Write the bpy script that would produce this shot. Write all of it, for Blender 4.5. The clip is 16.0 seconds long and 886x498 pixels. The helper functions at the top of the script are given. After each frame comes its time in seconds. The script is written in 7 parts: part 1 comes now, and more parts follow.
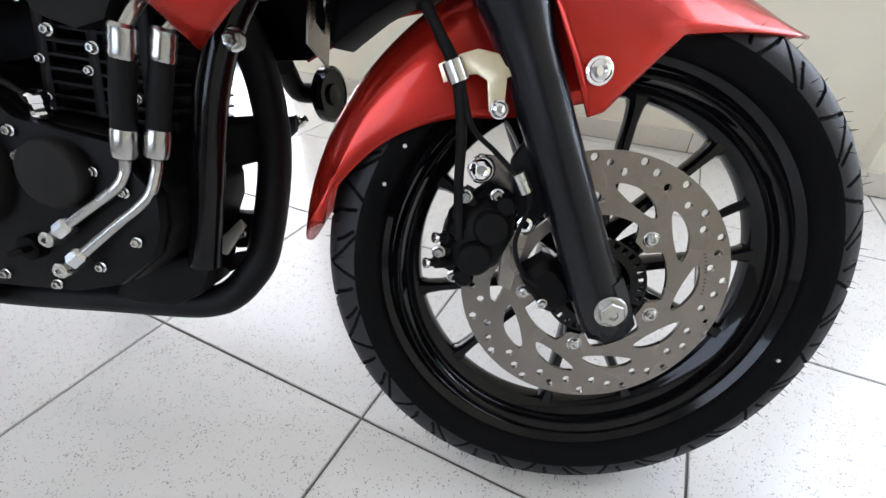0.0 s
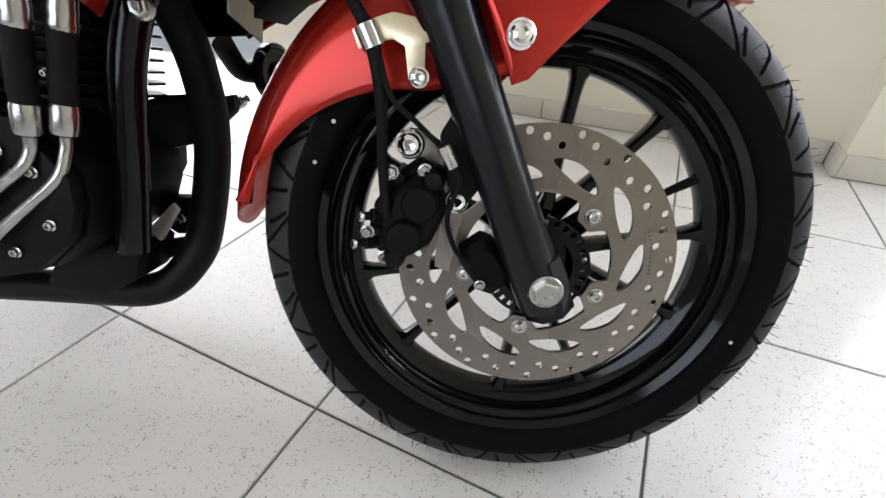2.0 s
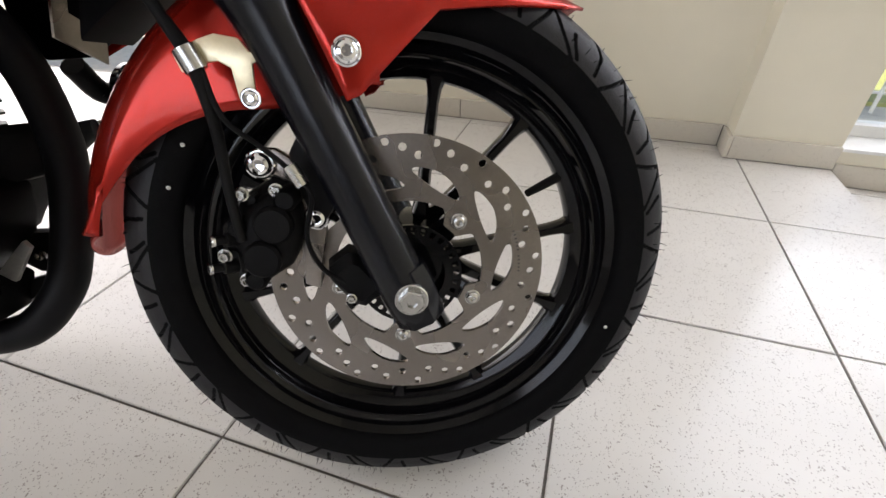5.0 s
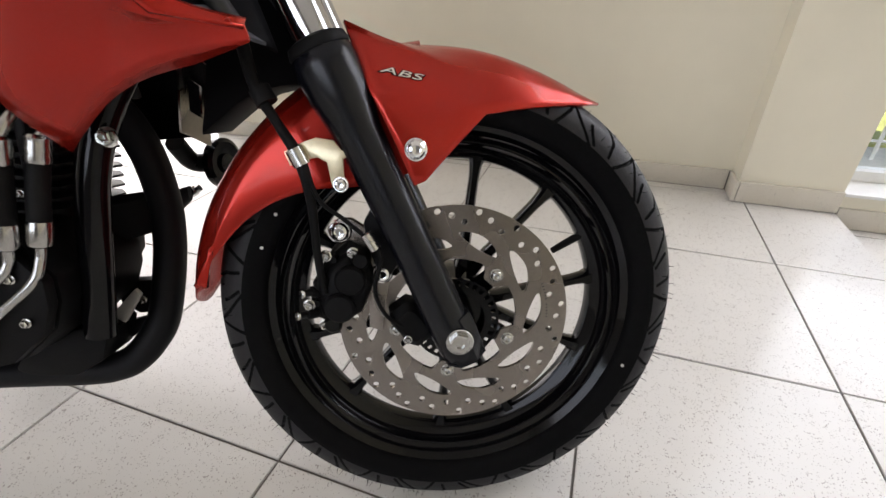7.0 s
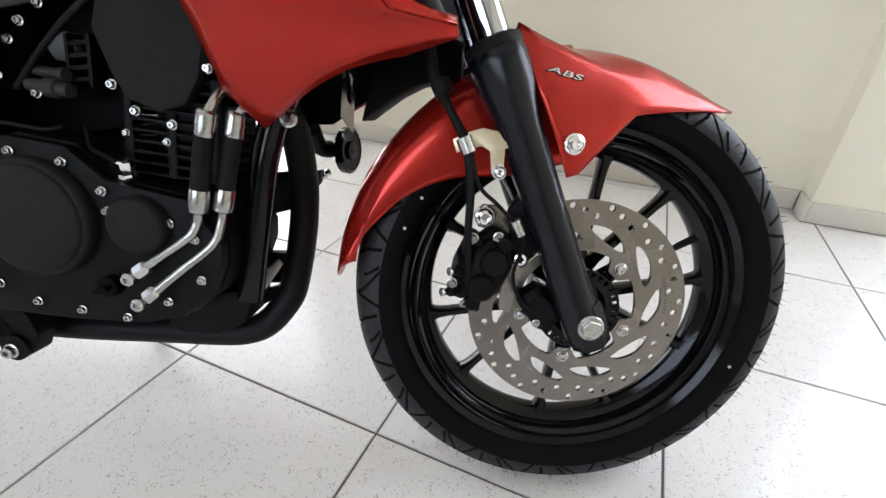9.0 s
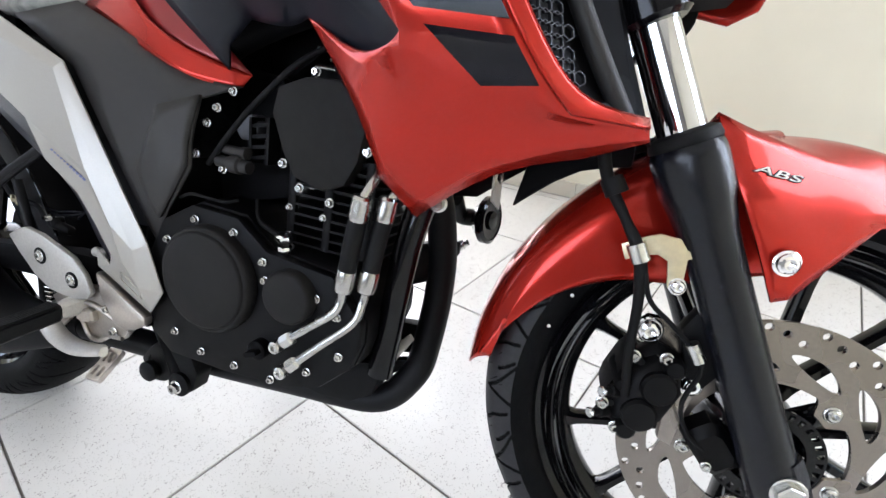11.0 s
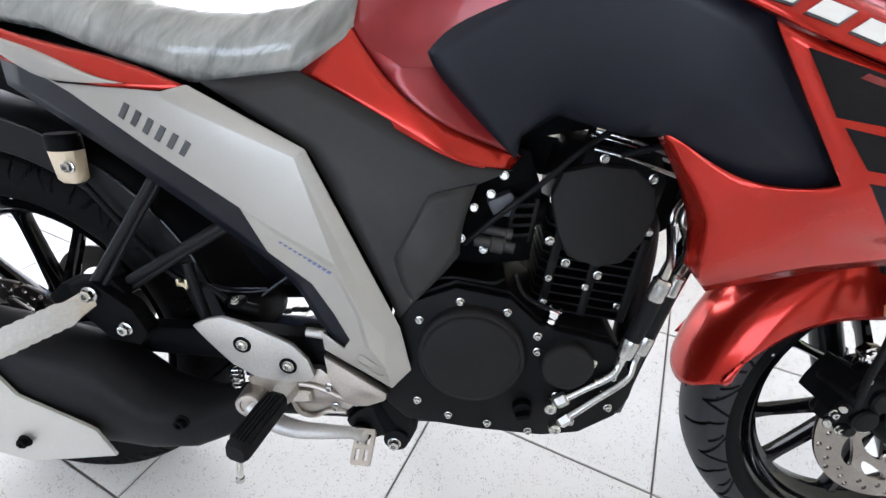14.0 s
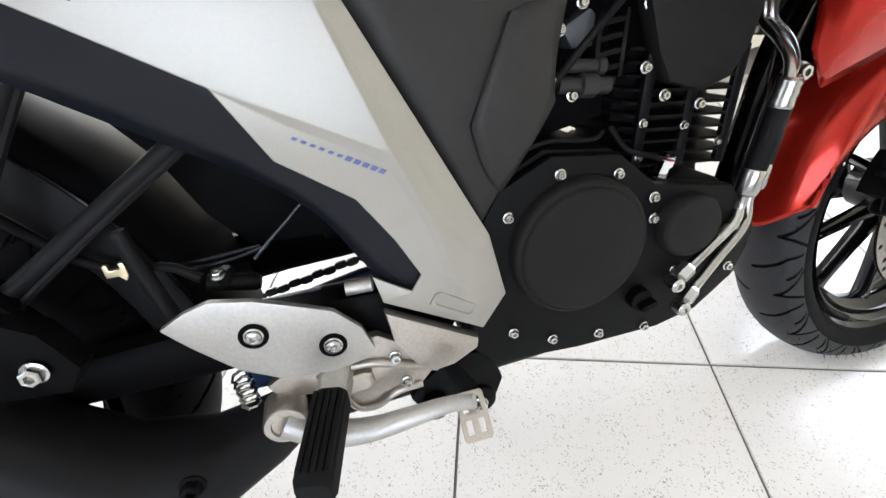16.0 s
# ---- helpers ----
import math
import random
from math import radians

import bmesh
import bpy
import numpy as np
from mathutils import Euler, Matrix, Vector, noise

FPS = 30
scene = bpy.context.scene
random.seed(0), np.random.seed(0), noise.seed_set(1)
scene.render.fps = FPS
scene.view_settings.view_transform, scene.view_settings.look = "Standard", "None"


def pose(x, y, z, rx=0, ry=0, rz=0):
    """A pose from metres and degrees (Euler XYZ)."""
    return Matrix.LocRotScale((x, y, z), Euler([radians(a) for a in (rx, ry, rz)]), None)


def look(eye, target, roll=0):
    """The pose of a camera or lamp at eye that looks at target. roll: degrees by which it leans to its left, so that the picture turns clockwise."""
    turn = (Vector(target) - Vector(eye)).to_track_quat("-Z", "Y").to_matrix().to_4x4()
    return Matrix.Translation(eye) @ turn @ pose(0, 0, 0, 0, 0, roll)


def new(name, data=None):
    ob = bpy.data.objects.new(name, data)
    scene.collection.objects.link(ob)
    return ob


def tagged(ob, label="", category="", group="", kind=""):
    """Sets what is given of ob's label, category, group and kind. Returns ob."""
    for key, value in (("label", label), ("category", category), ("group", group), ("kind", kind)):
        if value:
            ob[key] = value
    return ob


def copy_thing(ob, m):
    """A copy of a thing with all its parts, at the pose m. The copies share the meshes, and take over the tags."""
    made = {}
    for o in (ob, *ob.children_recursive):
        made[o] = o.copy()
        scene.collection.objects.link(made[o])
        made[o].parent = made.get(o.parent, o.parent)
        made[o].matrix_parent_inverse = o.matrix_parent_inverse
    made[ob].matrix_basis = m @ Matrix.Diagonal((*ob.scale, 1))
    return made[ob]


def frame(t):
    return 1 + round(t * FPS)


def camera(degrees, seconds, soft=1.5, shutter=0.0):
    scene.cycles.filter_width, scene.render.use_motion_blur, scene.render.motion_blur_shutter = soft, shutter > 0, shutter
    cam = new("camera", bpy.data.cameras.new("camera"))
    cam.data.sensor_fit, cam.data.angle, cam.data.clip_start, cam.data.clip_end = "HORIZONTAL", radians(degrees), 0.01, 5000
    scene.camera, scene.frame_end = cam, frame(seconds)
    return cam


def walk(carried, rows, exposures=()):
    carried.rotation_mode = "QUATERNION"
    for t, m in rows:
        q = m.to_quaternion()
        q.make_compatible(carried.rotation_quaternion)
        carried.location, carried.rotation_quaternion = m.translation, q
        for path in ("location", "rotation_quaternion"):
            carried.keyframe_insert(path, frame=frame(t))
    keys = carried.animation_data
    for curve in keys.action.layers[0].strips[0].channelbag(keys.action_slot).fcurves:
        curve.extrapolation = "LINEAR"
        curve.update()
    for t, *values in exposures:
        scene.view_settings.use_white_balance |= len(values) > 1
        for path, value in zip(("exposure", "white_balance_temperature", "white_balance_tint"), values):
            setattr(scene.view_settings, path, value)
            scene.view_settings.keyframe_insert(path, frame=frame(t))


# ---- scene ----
cam = camera(90.0, 16.0)
PATH = [
    (0, (0.286, -0.314, 0.599), (-0.432, 1.164, -0.541), 1.0),
    (0.5, (0.296, -0.307, 0.592), (-0.427, 1.169, -0.547), 1.1),
    (1, (0.308, -0.296, 0.591), (-0.411, 1.174, -0.559), 1.0),
    (1.5, (0.32, -0.29, 0.587), (-0.395, 1.179, -0.566), 0.9),
    (2, (0.338, -0.279, 0.578), (-0.358, 1.19, -0.586), 0.7),
    (2.5, (0.365, -0.286, 0.579), (-0.315, 1.192, -0.584), 0.2),
    (3, (0.386, -0.275, 0.562), (-0.256, 1.221, -0.601), 0.4),
    (3.5, (0.407, -0.257, 0.555), (-0.182, 1.261, -0.606), 0.7),
    (3.7, (0.414, -0.244, 0.551), (-0.16, 1.28, -0.611), 0.6),
    (5.8, (0.412, -0.249, 0.627), (-0.073, 1.303, -0.536), -0.1),
    (6, (0.41, -0.258, 0.636), (-0.098, 1.294, -0.518), -0.5),
    (6.5, (0.41, -0.291, 0.662), (-0.147, 1.295, -0.422), -0.6),
    (7, (0.4, -0.314, 0.661), (-0.177, 1.288, -0.388), -0.8),
    (7.5, (0.385, -0.34, 0.661), (-0.206, 1.27, -0.368), -0.7),
    (8, (0.36, -0.361, 0.656), (-0.238, 1.249, -0.37), -0.0),
    (8.5, (0.331, -0.384, 0.655), (-0.276, 1.222, -0.371), 1.0),
    (9, (0.29, -0.404, 0.659), (-0.388, 1.173, -0.367), 1.3),
    (9.2, (0.271, -0.409, 0.66), (-0.42, 1.164, -0.364), 1.4),
    (11.3, (0.197, -0.349, 0.729), (-0.979, 0.983, -0.189), -1.1),
    (11.5, (0.176, -0.348, 0.795), (-0.994, 0.973, -0.146), -0.2),
    (12, (0.129, -0.346, 0.876), (-0.959, 0.893, -0.255), 1.5),
    (12.5, (0.067, -0.38, 0.899), (-0.935, 0.916, -0.248), 3.5),
    (13, (-0.007, -0.446, 0.892), (-0.89, 0.919, -0.272), 3.9),
    (13.5, (-0.085, -0.519, 0.874), (-0.858, 0.893, -0.313), 4.1),
    (14, (-0.191, -0.534, 0.873), (-0.881, 0.913, -0.323), 0.7),
    (14.5, (-0.308, -0.535, 0.832), (-0.753, 0.987, -0.387), 1.4),
    (15, (-0.353, -0.532, 0.82), (-0.657, 0.988, -0.443), -0.6),
    (15.5, (-0.373, -0.501, 0.742), (-0.555, 1.017, -0.548), -2.6),
    (16, (-0.411, -0.514, 0.701), (-0.599, 1.005, -0.587), -3.7),
]
EXPOSURES = [(0, 1.06, 6200, 9), (2, 0.91, 6550, 9), (3.5, 0.68, 6950, 11), (7, 0.64, 6980, 12), (8, 0.8, 6850, 11), (9.2, 1.11, 6350, 9), (11.3, 1.57, 6200, 9), (12.5, 1.57, 6150, 9), (13.2, 1.51, 6150, 9), (14, 1.46, 6150, 9), (14.5, 1.54, 6150, 9), (15, 1.50, 6250, 8.5), (16, 1.62, 6450, 8)]
walk(cam, [(t, look(eye, target, roll)) for t, eye, target, roll in PATH], EXPOSURES)


# ---------------------------------------------------------------- light
world = bpy.data.worlds.new("world")
scene.world = world
world.use_nodes = True
wn = world.node_tree
sky = wn.nodes.new("ShaderNodeTexSky")
sky.sky_type, sky.sun_disc = "NISHITA", False
sky.sun_elevation, sky.sun_rotation = radians(63), radians(200)
wn.links.new(sky.outputs[0], wn.nodes["Background"].inputs[0])
wn.nodes["Background"].inputs[1].default_value = 0.12

sun_data = bpy.data.lights.new("sun", "SUN")
sun_data.energy, sun_data.angle, sun_data.color = 5.0, radians(0.5), (1.0, 0.95, 0.88)
sun = new("sun", sun_data)
sun.matrix_world = look((1.2, -3.3, 8), (0, 0, 0))


def window_light(name, eye, target, w, h, watts, color):
    data = bpy.data.lights.new(name, "AREA")
    data.shape, data.size, data.size_y, data.energy, data.color = "RECTANGLE", w, h, watts, color
    ob = new(name, data)
    ob.matrix_world = look(eye, target)
    return ob


SKY_BLUE = (0.82, 0.86, 1.0)
# The west and south lamps are added fill; their openings are never in view.
window_light("shop_front_daylight", (-5.35, -1.0, 1.4), (-2.0, -0.4, 0.6), 4.0, 2.4, 28, SKY_BLUE)
window_light("south_window_daylight", (-0.2, -3.62, 1.65), (-0.3, 0, 0.9), 2.7, 1.35, 24, SKY_BLUE)
window_light("back_opening_daylight", (-3.2, 1.62, 1.3), (-2.9, 0, 1.0), 3.2, 2.3, 82, (1.0, 0.96, 0.98))
window_light("side_window_daylight", (2.03, 1.50, 1.50), (1.15, 0, 0.7), 1.6, 1.7, 37, SKY_BLUE)


# ---------------------------------------------------------------- materials
def node_material(name):
    m = bpy.data.materials.new(name)
    m.use_nodes = True
    return m, m.node_tree.nodes, m.node_tree.links, m.node_tree.nodes["Principled BSDF"]


def surface(name, color, rough=0.5, metal=0.0, var=0.12, scale=40.0, big=4.0, bump=0.0, bump_scale=300.0,
            coat=0.0, spec=0.5, rough_var=0.08, space="Object"):
    """A painted, moulded or metal surface with grain and large stains."""
    m, n, k, b = node_material(name)
    at = n.new("ShaderNodeTexCoord")
    fine, wide = n.new("ShaderNodeTexNoise"), n.new("ShaderNodeTexNoise")
    fine.inputs["Scale"].default_value, wide.inputs["Scale"].default_value = scale, big
    fine.inputs["Detail"].default_value = 6
    for tex in (fine, wide):
        k.new(at.outputs[space], tex.inputs["Vector"])
    add = n.new("ShaderNodeMath")
    add.operation = "ADD"
    k.new(fine.outputs["Fac"], add.inputs[0])
    k.new(wide.outputs["Fac"], add.inputs[1])
    tone = n.new("ShaderNodeMapRange")
    tone.inputs["From Min"].default_value, tone.inputs["From Max"].default_value = 0.6, 1.4
    tone.inputs["To Min"].default_value, tone.inputs["To Max"].default_value = 1 - var, 1 + var
    k.new(add.outputs[0], tone.inputs["Value"])
    mix = n.new("ShaderNodeMix")
    mix.data_type, mix.blend_type = "RGBA", "MULTIPLY"
    mix.inputs["Factor"].default_value = 1.0
    mix.inputs["A"].default_value = (*color, 1)
    k.new(tone.outputs["Result"], mix.inputs["B"])
    k.new(mix.outputs["Result"], b.inputs["Base Color"])
    shine = n.new("ShaderNodeMapRange")
    shine.inputs["To Min"].default_value, shine.inputs["To Max"].default_value = max(rough - rough_var, 0.02), min(rough + rough_var, 1)
    k.new(wide.outputs["Fac"], shine.inputs["Value"])
    k.new(shine.outputs["Result"], b.inputs["Roughness"])
    b.inputs["Metallic"].default_value = metal
    b.inputs["Coat Weight"].default_value, b.inputs["Coat Roughness"].default_value = coat, 0.03
    b.inputs["Specular IOR Level"].default_value = spec
    if bump:
        grain, relief = n.new("ShaderNodeTexNoise"), n.new("ShaderNodeBump")
        grain.inputs["Scale"].default_value = bump_scale
        grain.inputs["Detail"].default_value = 3
        k.new(at.outputs[space], grain.inputs["Vector"])
        relief.inputs["Strength"].default_value, relief.inputs["Distance"].default_value = bump, 0.002
        k.new(grain.outputs["Fac"], relief.inputs["Height"])
        k.new(relief.outputs["Normal"], b.inputs["Normal"])
    return m


RED = surface("red_metallic_paint", (0.375, 0.0165, 0.0088), 0.24, 0.66, 0.06, 900, 5, coat=0.30, rough_var=0.03, spec=0.3)
TANK_RED = surface("tank_red_under_film", (0.21, 0.012, 0.013), 0.38, 0.40, 0.12, 30, 7, coat=0.3, rough_var=0.12, bump=0.05, bump_scale=40)
DARK_RED = surface("dark_red_underside", (0.16, 0.012, 0.012), 0.45, 0.1, 0.08, 200, 6)
GLOSS = surface("gloss_black_paint", (0.0028, 0.0028, 0.0034), 0.11, 0.0, 0.15, 60, 6, coat=0.12, rough_var=0.04, spec=0.18)
RIM = surface("black_wheel_paint", (0.0024, 0.0024, 0.003), 0.10, 0.0, 0.15, 60, 6, rough_var=0.04, spec=0.25)
FORK = surface("satin_black_fork_paint", (0.0045, 0.005, 0.0075), 0.25, 0.0, 0.15, 80, 6, rough_var=0.05, bump=0.04, bump_scale=900, spec=0.28)
PLASTIC = surface("grained_black_plastic", (0.0225, 0.0213, 0.0207), 0.50, 0.0, 0.14, 120, 5, bump=0.12, bump_scale=1500, spec=0.25)
NAVY = surface("satin_blue_black_plastic", (0.0062, 0.0072, 0.0115), 0.38, 0.0, 0.10, 120, 4, bump=0.06, bump_scale=1500, spec=0.22)
ENGINE = surface("black_engine_enamel", (0.003, 0.003, 0.0033), 0.50, 0.0, 0.25, 90, 8, bump=0.15, bump_scale=700, spec=0.11)
COVER = surface("rough_black_engine_cover", (0.0112, 0.0108, 0.0105), 0.56, 0.0, 0.20, 140, 8, bump=0.25, bump_scale=1100, spec=0.11)
# Darker copy of black plastic: the shade of inner parts is in its colour.
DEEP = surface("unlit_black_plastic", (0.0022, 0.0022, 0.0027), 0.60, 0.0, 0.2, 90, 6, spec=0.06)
RUBBER = surface("tyre_rubber", (0.0030, 0.0030, 0.0034), 0.60, 0.0, 0.22, 120, 14, bump=0.12, bump_scale=500, spec=0.06)
# Paler than RUBBER: the window sheen on the tread is put into the colour.
TREAD = surface("lit_tread_rubber", (0.016, 0.016, 0.0185), 0.54, 0.0, 0.25, 160, 14, bump=0.15, bump_scale=500, spec=0.30)
MESH_GREY = surface("dark_grey_plastic_mesh", (0.010, 0.0105, 0.012), 0.45, 0.0, 0.08, 200, 10, spec=0.2)
HOSE = surface("black_rubber_hose", (0.004, 0.004, 0.0044), 0.62, 0.0, 0.2, 200, 10, bump=0.2, bump_scale=800, spec=0.15)
CHROME = surface("hard_chrome", (0.82, 0.83, 0.85), 0.07, 1.0, 0.03, 60, 5, rough_var=0.03)
TUBE_CHROME = surface("fork_tube_chrome", (0.56, 0.57, 0.59), 0.06, 1.0, 0.03, 60, 5, rough_var=0.02)
STEEL = surface("zinc_plated_steel", (0.50, 0.50, 0.48), 0.26, 1.0, 0.12, 300, 20)
DISC = surface("ground_disc_steel", (0.25, 0.227, 0.208), 0.27, 1.0, 0.10, 260, 12, bump=0.06, bump_scale=900)
HANGER = surface("shot_cast_aluminium", (0.44, 0.405, 0.365), 0.33, 0.92, 0.16, 260, 9, rough_var=0.08, bump=0.12, bump_scale=500)
# Black enamel with the blue reflection of the sky painted into its base colour.
BLUE_BLACK = surface("black_enamel_blue_sheen", (0.022, 0.046, 0.115), 0.30, 0.0, 0.12, 90, 6, spec=0.4)
PIPE = surface("dull_plated_pipe", (0.40, 0.395, 0.38), 0.24, 1.0, 0.14, 260, 22, rough_var=0.10)
ALLOY = surface("cast_aluminium", (0.43, 0.42, 0.395), 0.44, 0.75, 0.14, 260, 9, bump=0.15, bump_scale=700)
SILVER = surface("silver_panel_paint", (0.325, 0.312, 0.283), 0.40, 0.45, 0.05, 500, 4, coat=0.12, rough_var=0.04)
MUFFLER = surface("black_heat_paint", (0.0055, 0.0055, 0.0065), 0.52, 0.0, 0.16, 80, 6, bump=0.08, bump_scale=900, spec=0.15)
SHIELD = surface("pale_silver_heat_shield", (0.47, 0.465, 0.43), 0.42, 0.35, 0.06, 300, 5)
WHITE_MARK = surface("white_vinyl", (0.64, 0.635, 0.60), 0.35, 0.0, 0.05, 200, 20)
LETTER = surface("pale_grey_vinyl", (0.50, 0.47, 0.40), 0.4, 0.0, 0.05, 200, 20)
DARK_MARK = surface("dark_grey_vinyl", (0.035, 0.037, 0.042), 0.4, 0.0, 0.1, 200, 20)
BLUE_MARK = surface("blue_vinyl", (0.09, 0.115, 0.28), 0.4, 0.0, 0.1, 300, 20)
DECAL = surface("glossy_black_decal", (0.0035, 0.0035, 0.006), 0.12, 0.0, 0.1, 100, 6, coat=0.05, spec=0.16)
GREY = surface("grey_plastic", (0.055, 0.058, 0.065), 0.5, 0.0, 0.08, 200, 10)
CREAM = surface("cream_reservoir_plastic", (0.62, 0.52, 0.38), 0.45, 0.0, 0.1, 120, 20)
GOLD = surface("yellow_zinc_bracket", (0.62, 0.55, 0.38), 0.33, 0.85, 0.12, 200, 20)
CHAIN = surface("greased_chain_steel", (0.10, 0.095, 0.09), 0.4, 1.0, 0.3, 400, 30)
WALL = surface("cream_wall_paint", (0.74, 0.695, 0.565), 0.72, 0.0, 0.035, 9, 1.3, bump=0.12, bump_scale=160, space="Object")
# Tone of the unseen south walls, kept dark to hold back fill light.
DIM_WALL = surface("dim_unseen_wall", (0.20, 0.19, 0.18), 0.75, 0.0, 0.06, 9, 1.3)
RAMP_STEEL = surface("grey_painted_steel", (0.10, 0.095, 0.105), 0.55, 0.0, 0.2, 60, 5, 0.1, 400)
# Unseen ceiling; this grey sets how much light bounces down.
CEILING = surface("bounce_ceiling_tone", (0.60, 0.58, 0.54), 0.8, 0.0, 0.05, 6, 1.0)
GROUT = surface("dark_grey_grout", (0.16, 0.145, 0.13), 0.85, 0.0, 0.25, 200, 6, bump=0.3, bump_scale=400)
FRAME = surface("white_aluminium_frame", (0.74, 0.74, 0.72), 0.4, 0.1, 0.05, 60, 5)
PAVING = surface("sunlit_concrete_paving", (0.55, 0.52, 0.44), 0.85, 0.0, 0.2, 30, 3, bump=0.3, bump_scale=60)
GRASS = surface("dry_lawn", (0.34, 0.36, 0.12), 0.9, 0.0, 0.45, 40, 3, bump=0.5, bump_scale=60)


def ceramic(name, color, specks, space_scale=1.0):
    """Glazed floor tile with small dark specks, a little different from tile to tile."""
    m, n, k, b = node_material(name)
    at = n.new("ShaderNodeTexCoord")
    info = n.new("ShaderNodeObjectInfo")
    shift = n.new("ShaderNodeVectorMath")
    shift.operation = "MULTIPLY_ADD"
    k.new(info.outputs["Random"], shift.inputs[0])
    shift.inputs[1].default_value = (37.0, 53.0, 11.0)
    k.new(at.outputs["Object"], shift.inputs[2])
    warp = n.new("ShaderNodeTexNoise")
    warp.inputs["Scale"].default_value = 90
    k.new(shift.outputs[0], warp.inputs["Vector"])
    bend = n.new("ShaderNodeVectorMath")
    bend.operation = "MULTIPLY_ADD"
    k.new(warp.outputs["Color"], bend.inputs[0])
    bend.inputs[1].default_value = (0.012, 0.012, 0.0)
    k.new(shift.outputs[0], bend.inputs[2])
    dots = n.new("ShaderNodeTexVoronoi")
    dots.inputs["Scale"].default_value = 250
    dots.inputs["Randomness"].default_value = 1.0
    k.new(bend.outputs[0], dots.inputs["Vector"])
    patch = n.new("ShaderNodeTexNoise")
    patch.inputs["Scale"].default_value = 60
    k.new(shift.outputs[0], patch.inputs["Vector"])
    limit = n.new("ShaderNodeMapRange")
    limit.inputs["From Min"].default_value, limit.inputs["From Max"].default_value = 0.34, 0.72
    limit.inputs["To Min"].default_value, limit.inputs["To Max"].default_value = 0.10, 0.36
    k.new(patch.outputs["Fac"], limit.inputs["Value"])
    less = n.new("ShaderNodeMath")
    less.operation = "LESS_THAN"
    k.new(dots.outputs["Distance"], less.inputs[0])
    k.new(limit.outputs["Result"], less.inputs[1])
    amount = n.new("ShaderNodeMath")
    amount.operation = "MULTIPLY"
    k.new(less.outputs[0], amount.inputs[0])
    amount.inputs[1].default_value = specks
    wide = n.new("ShaderNodeTexNoise")
    wide.inputs["Scale"].default_value = 5
    k.new(shift.outputs[0], wide.inputs["Vector"])
    tone = n.new("ShaderNodeMapRange")
    tone.inputs["To Min"].default_value, tone.inputs["To Max"].default_value = 0.93, 1.05
    k.new(wide.outputs["Fac"], tone.inputs["Value"])
    base = n.new("ShaderNodeMix")
    base.data_type, base.blend_type = "RGBA", "MULTIPLY"
    base.inputs["Factor"].default_value = 1
    base.inputs["A"].default_value = (*color, 1)
    k.new(tone.outputs["Result"], base.inputs["B"])
    mix = n.new("ShaderNodeMix")
    mix.data_type = "RGBA"
    mix.inputs["B"].default_value = (0.24, 0.215, 0.195, 1)
    k.new(amount.outputs[0], mix.inputs["Factor"])
    k.new(base.outputs["Result"], mix.inputs["A"])
    k.new(mix.outputs["Result"], b.inputs["Base Color"])
    rough = n.new("ShaderNodeMapRange")
    rough.inputs["To Min"].default_value, rough.inputs["To Max"].default_value = 0.11, 0.21
    k.new(wide.outputs["Fac"], rough.inputs["Value"])
    k.new(rough.outputs["Result"], b.inputs["Roughness"])
    b.inputs["Specular IOR Level"].default_value = 0.32
    relief = n.new("ShaderNodeBump")
    relief.inputs["Strength"].default_value, relief.inputs["Distance"].default_value = 0.06, 0.001
    k.new(patch.outputs["Fac"], relief.inputs["Height"])
    k.new(relief.outputs["Normal"], b.inputs["Normal"])
    return m


TILE = ceramic("speckled_white_floor_tile", (0.655, 0.641, 0.611), 0.70)
SKIRTING = ceramic("beige_skirting_tile", (0.60, 0.56, 0.48), 0.35)


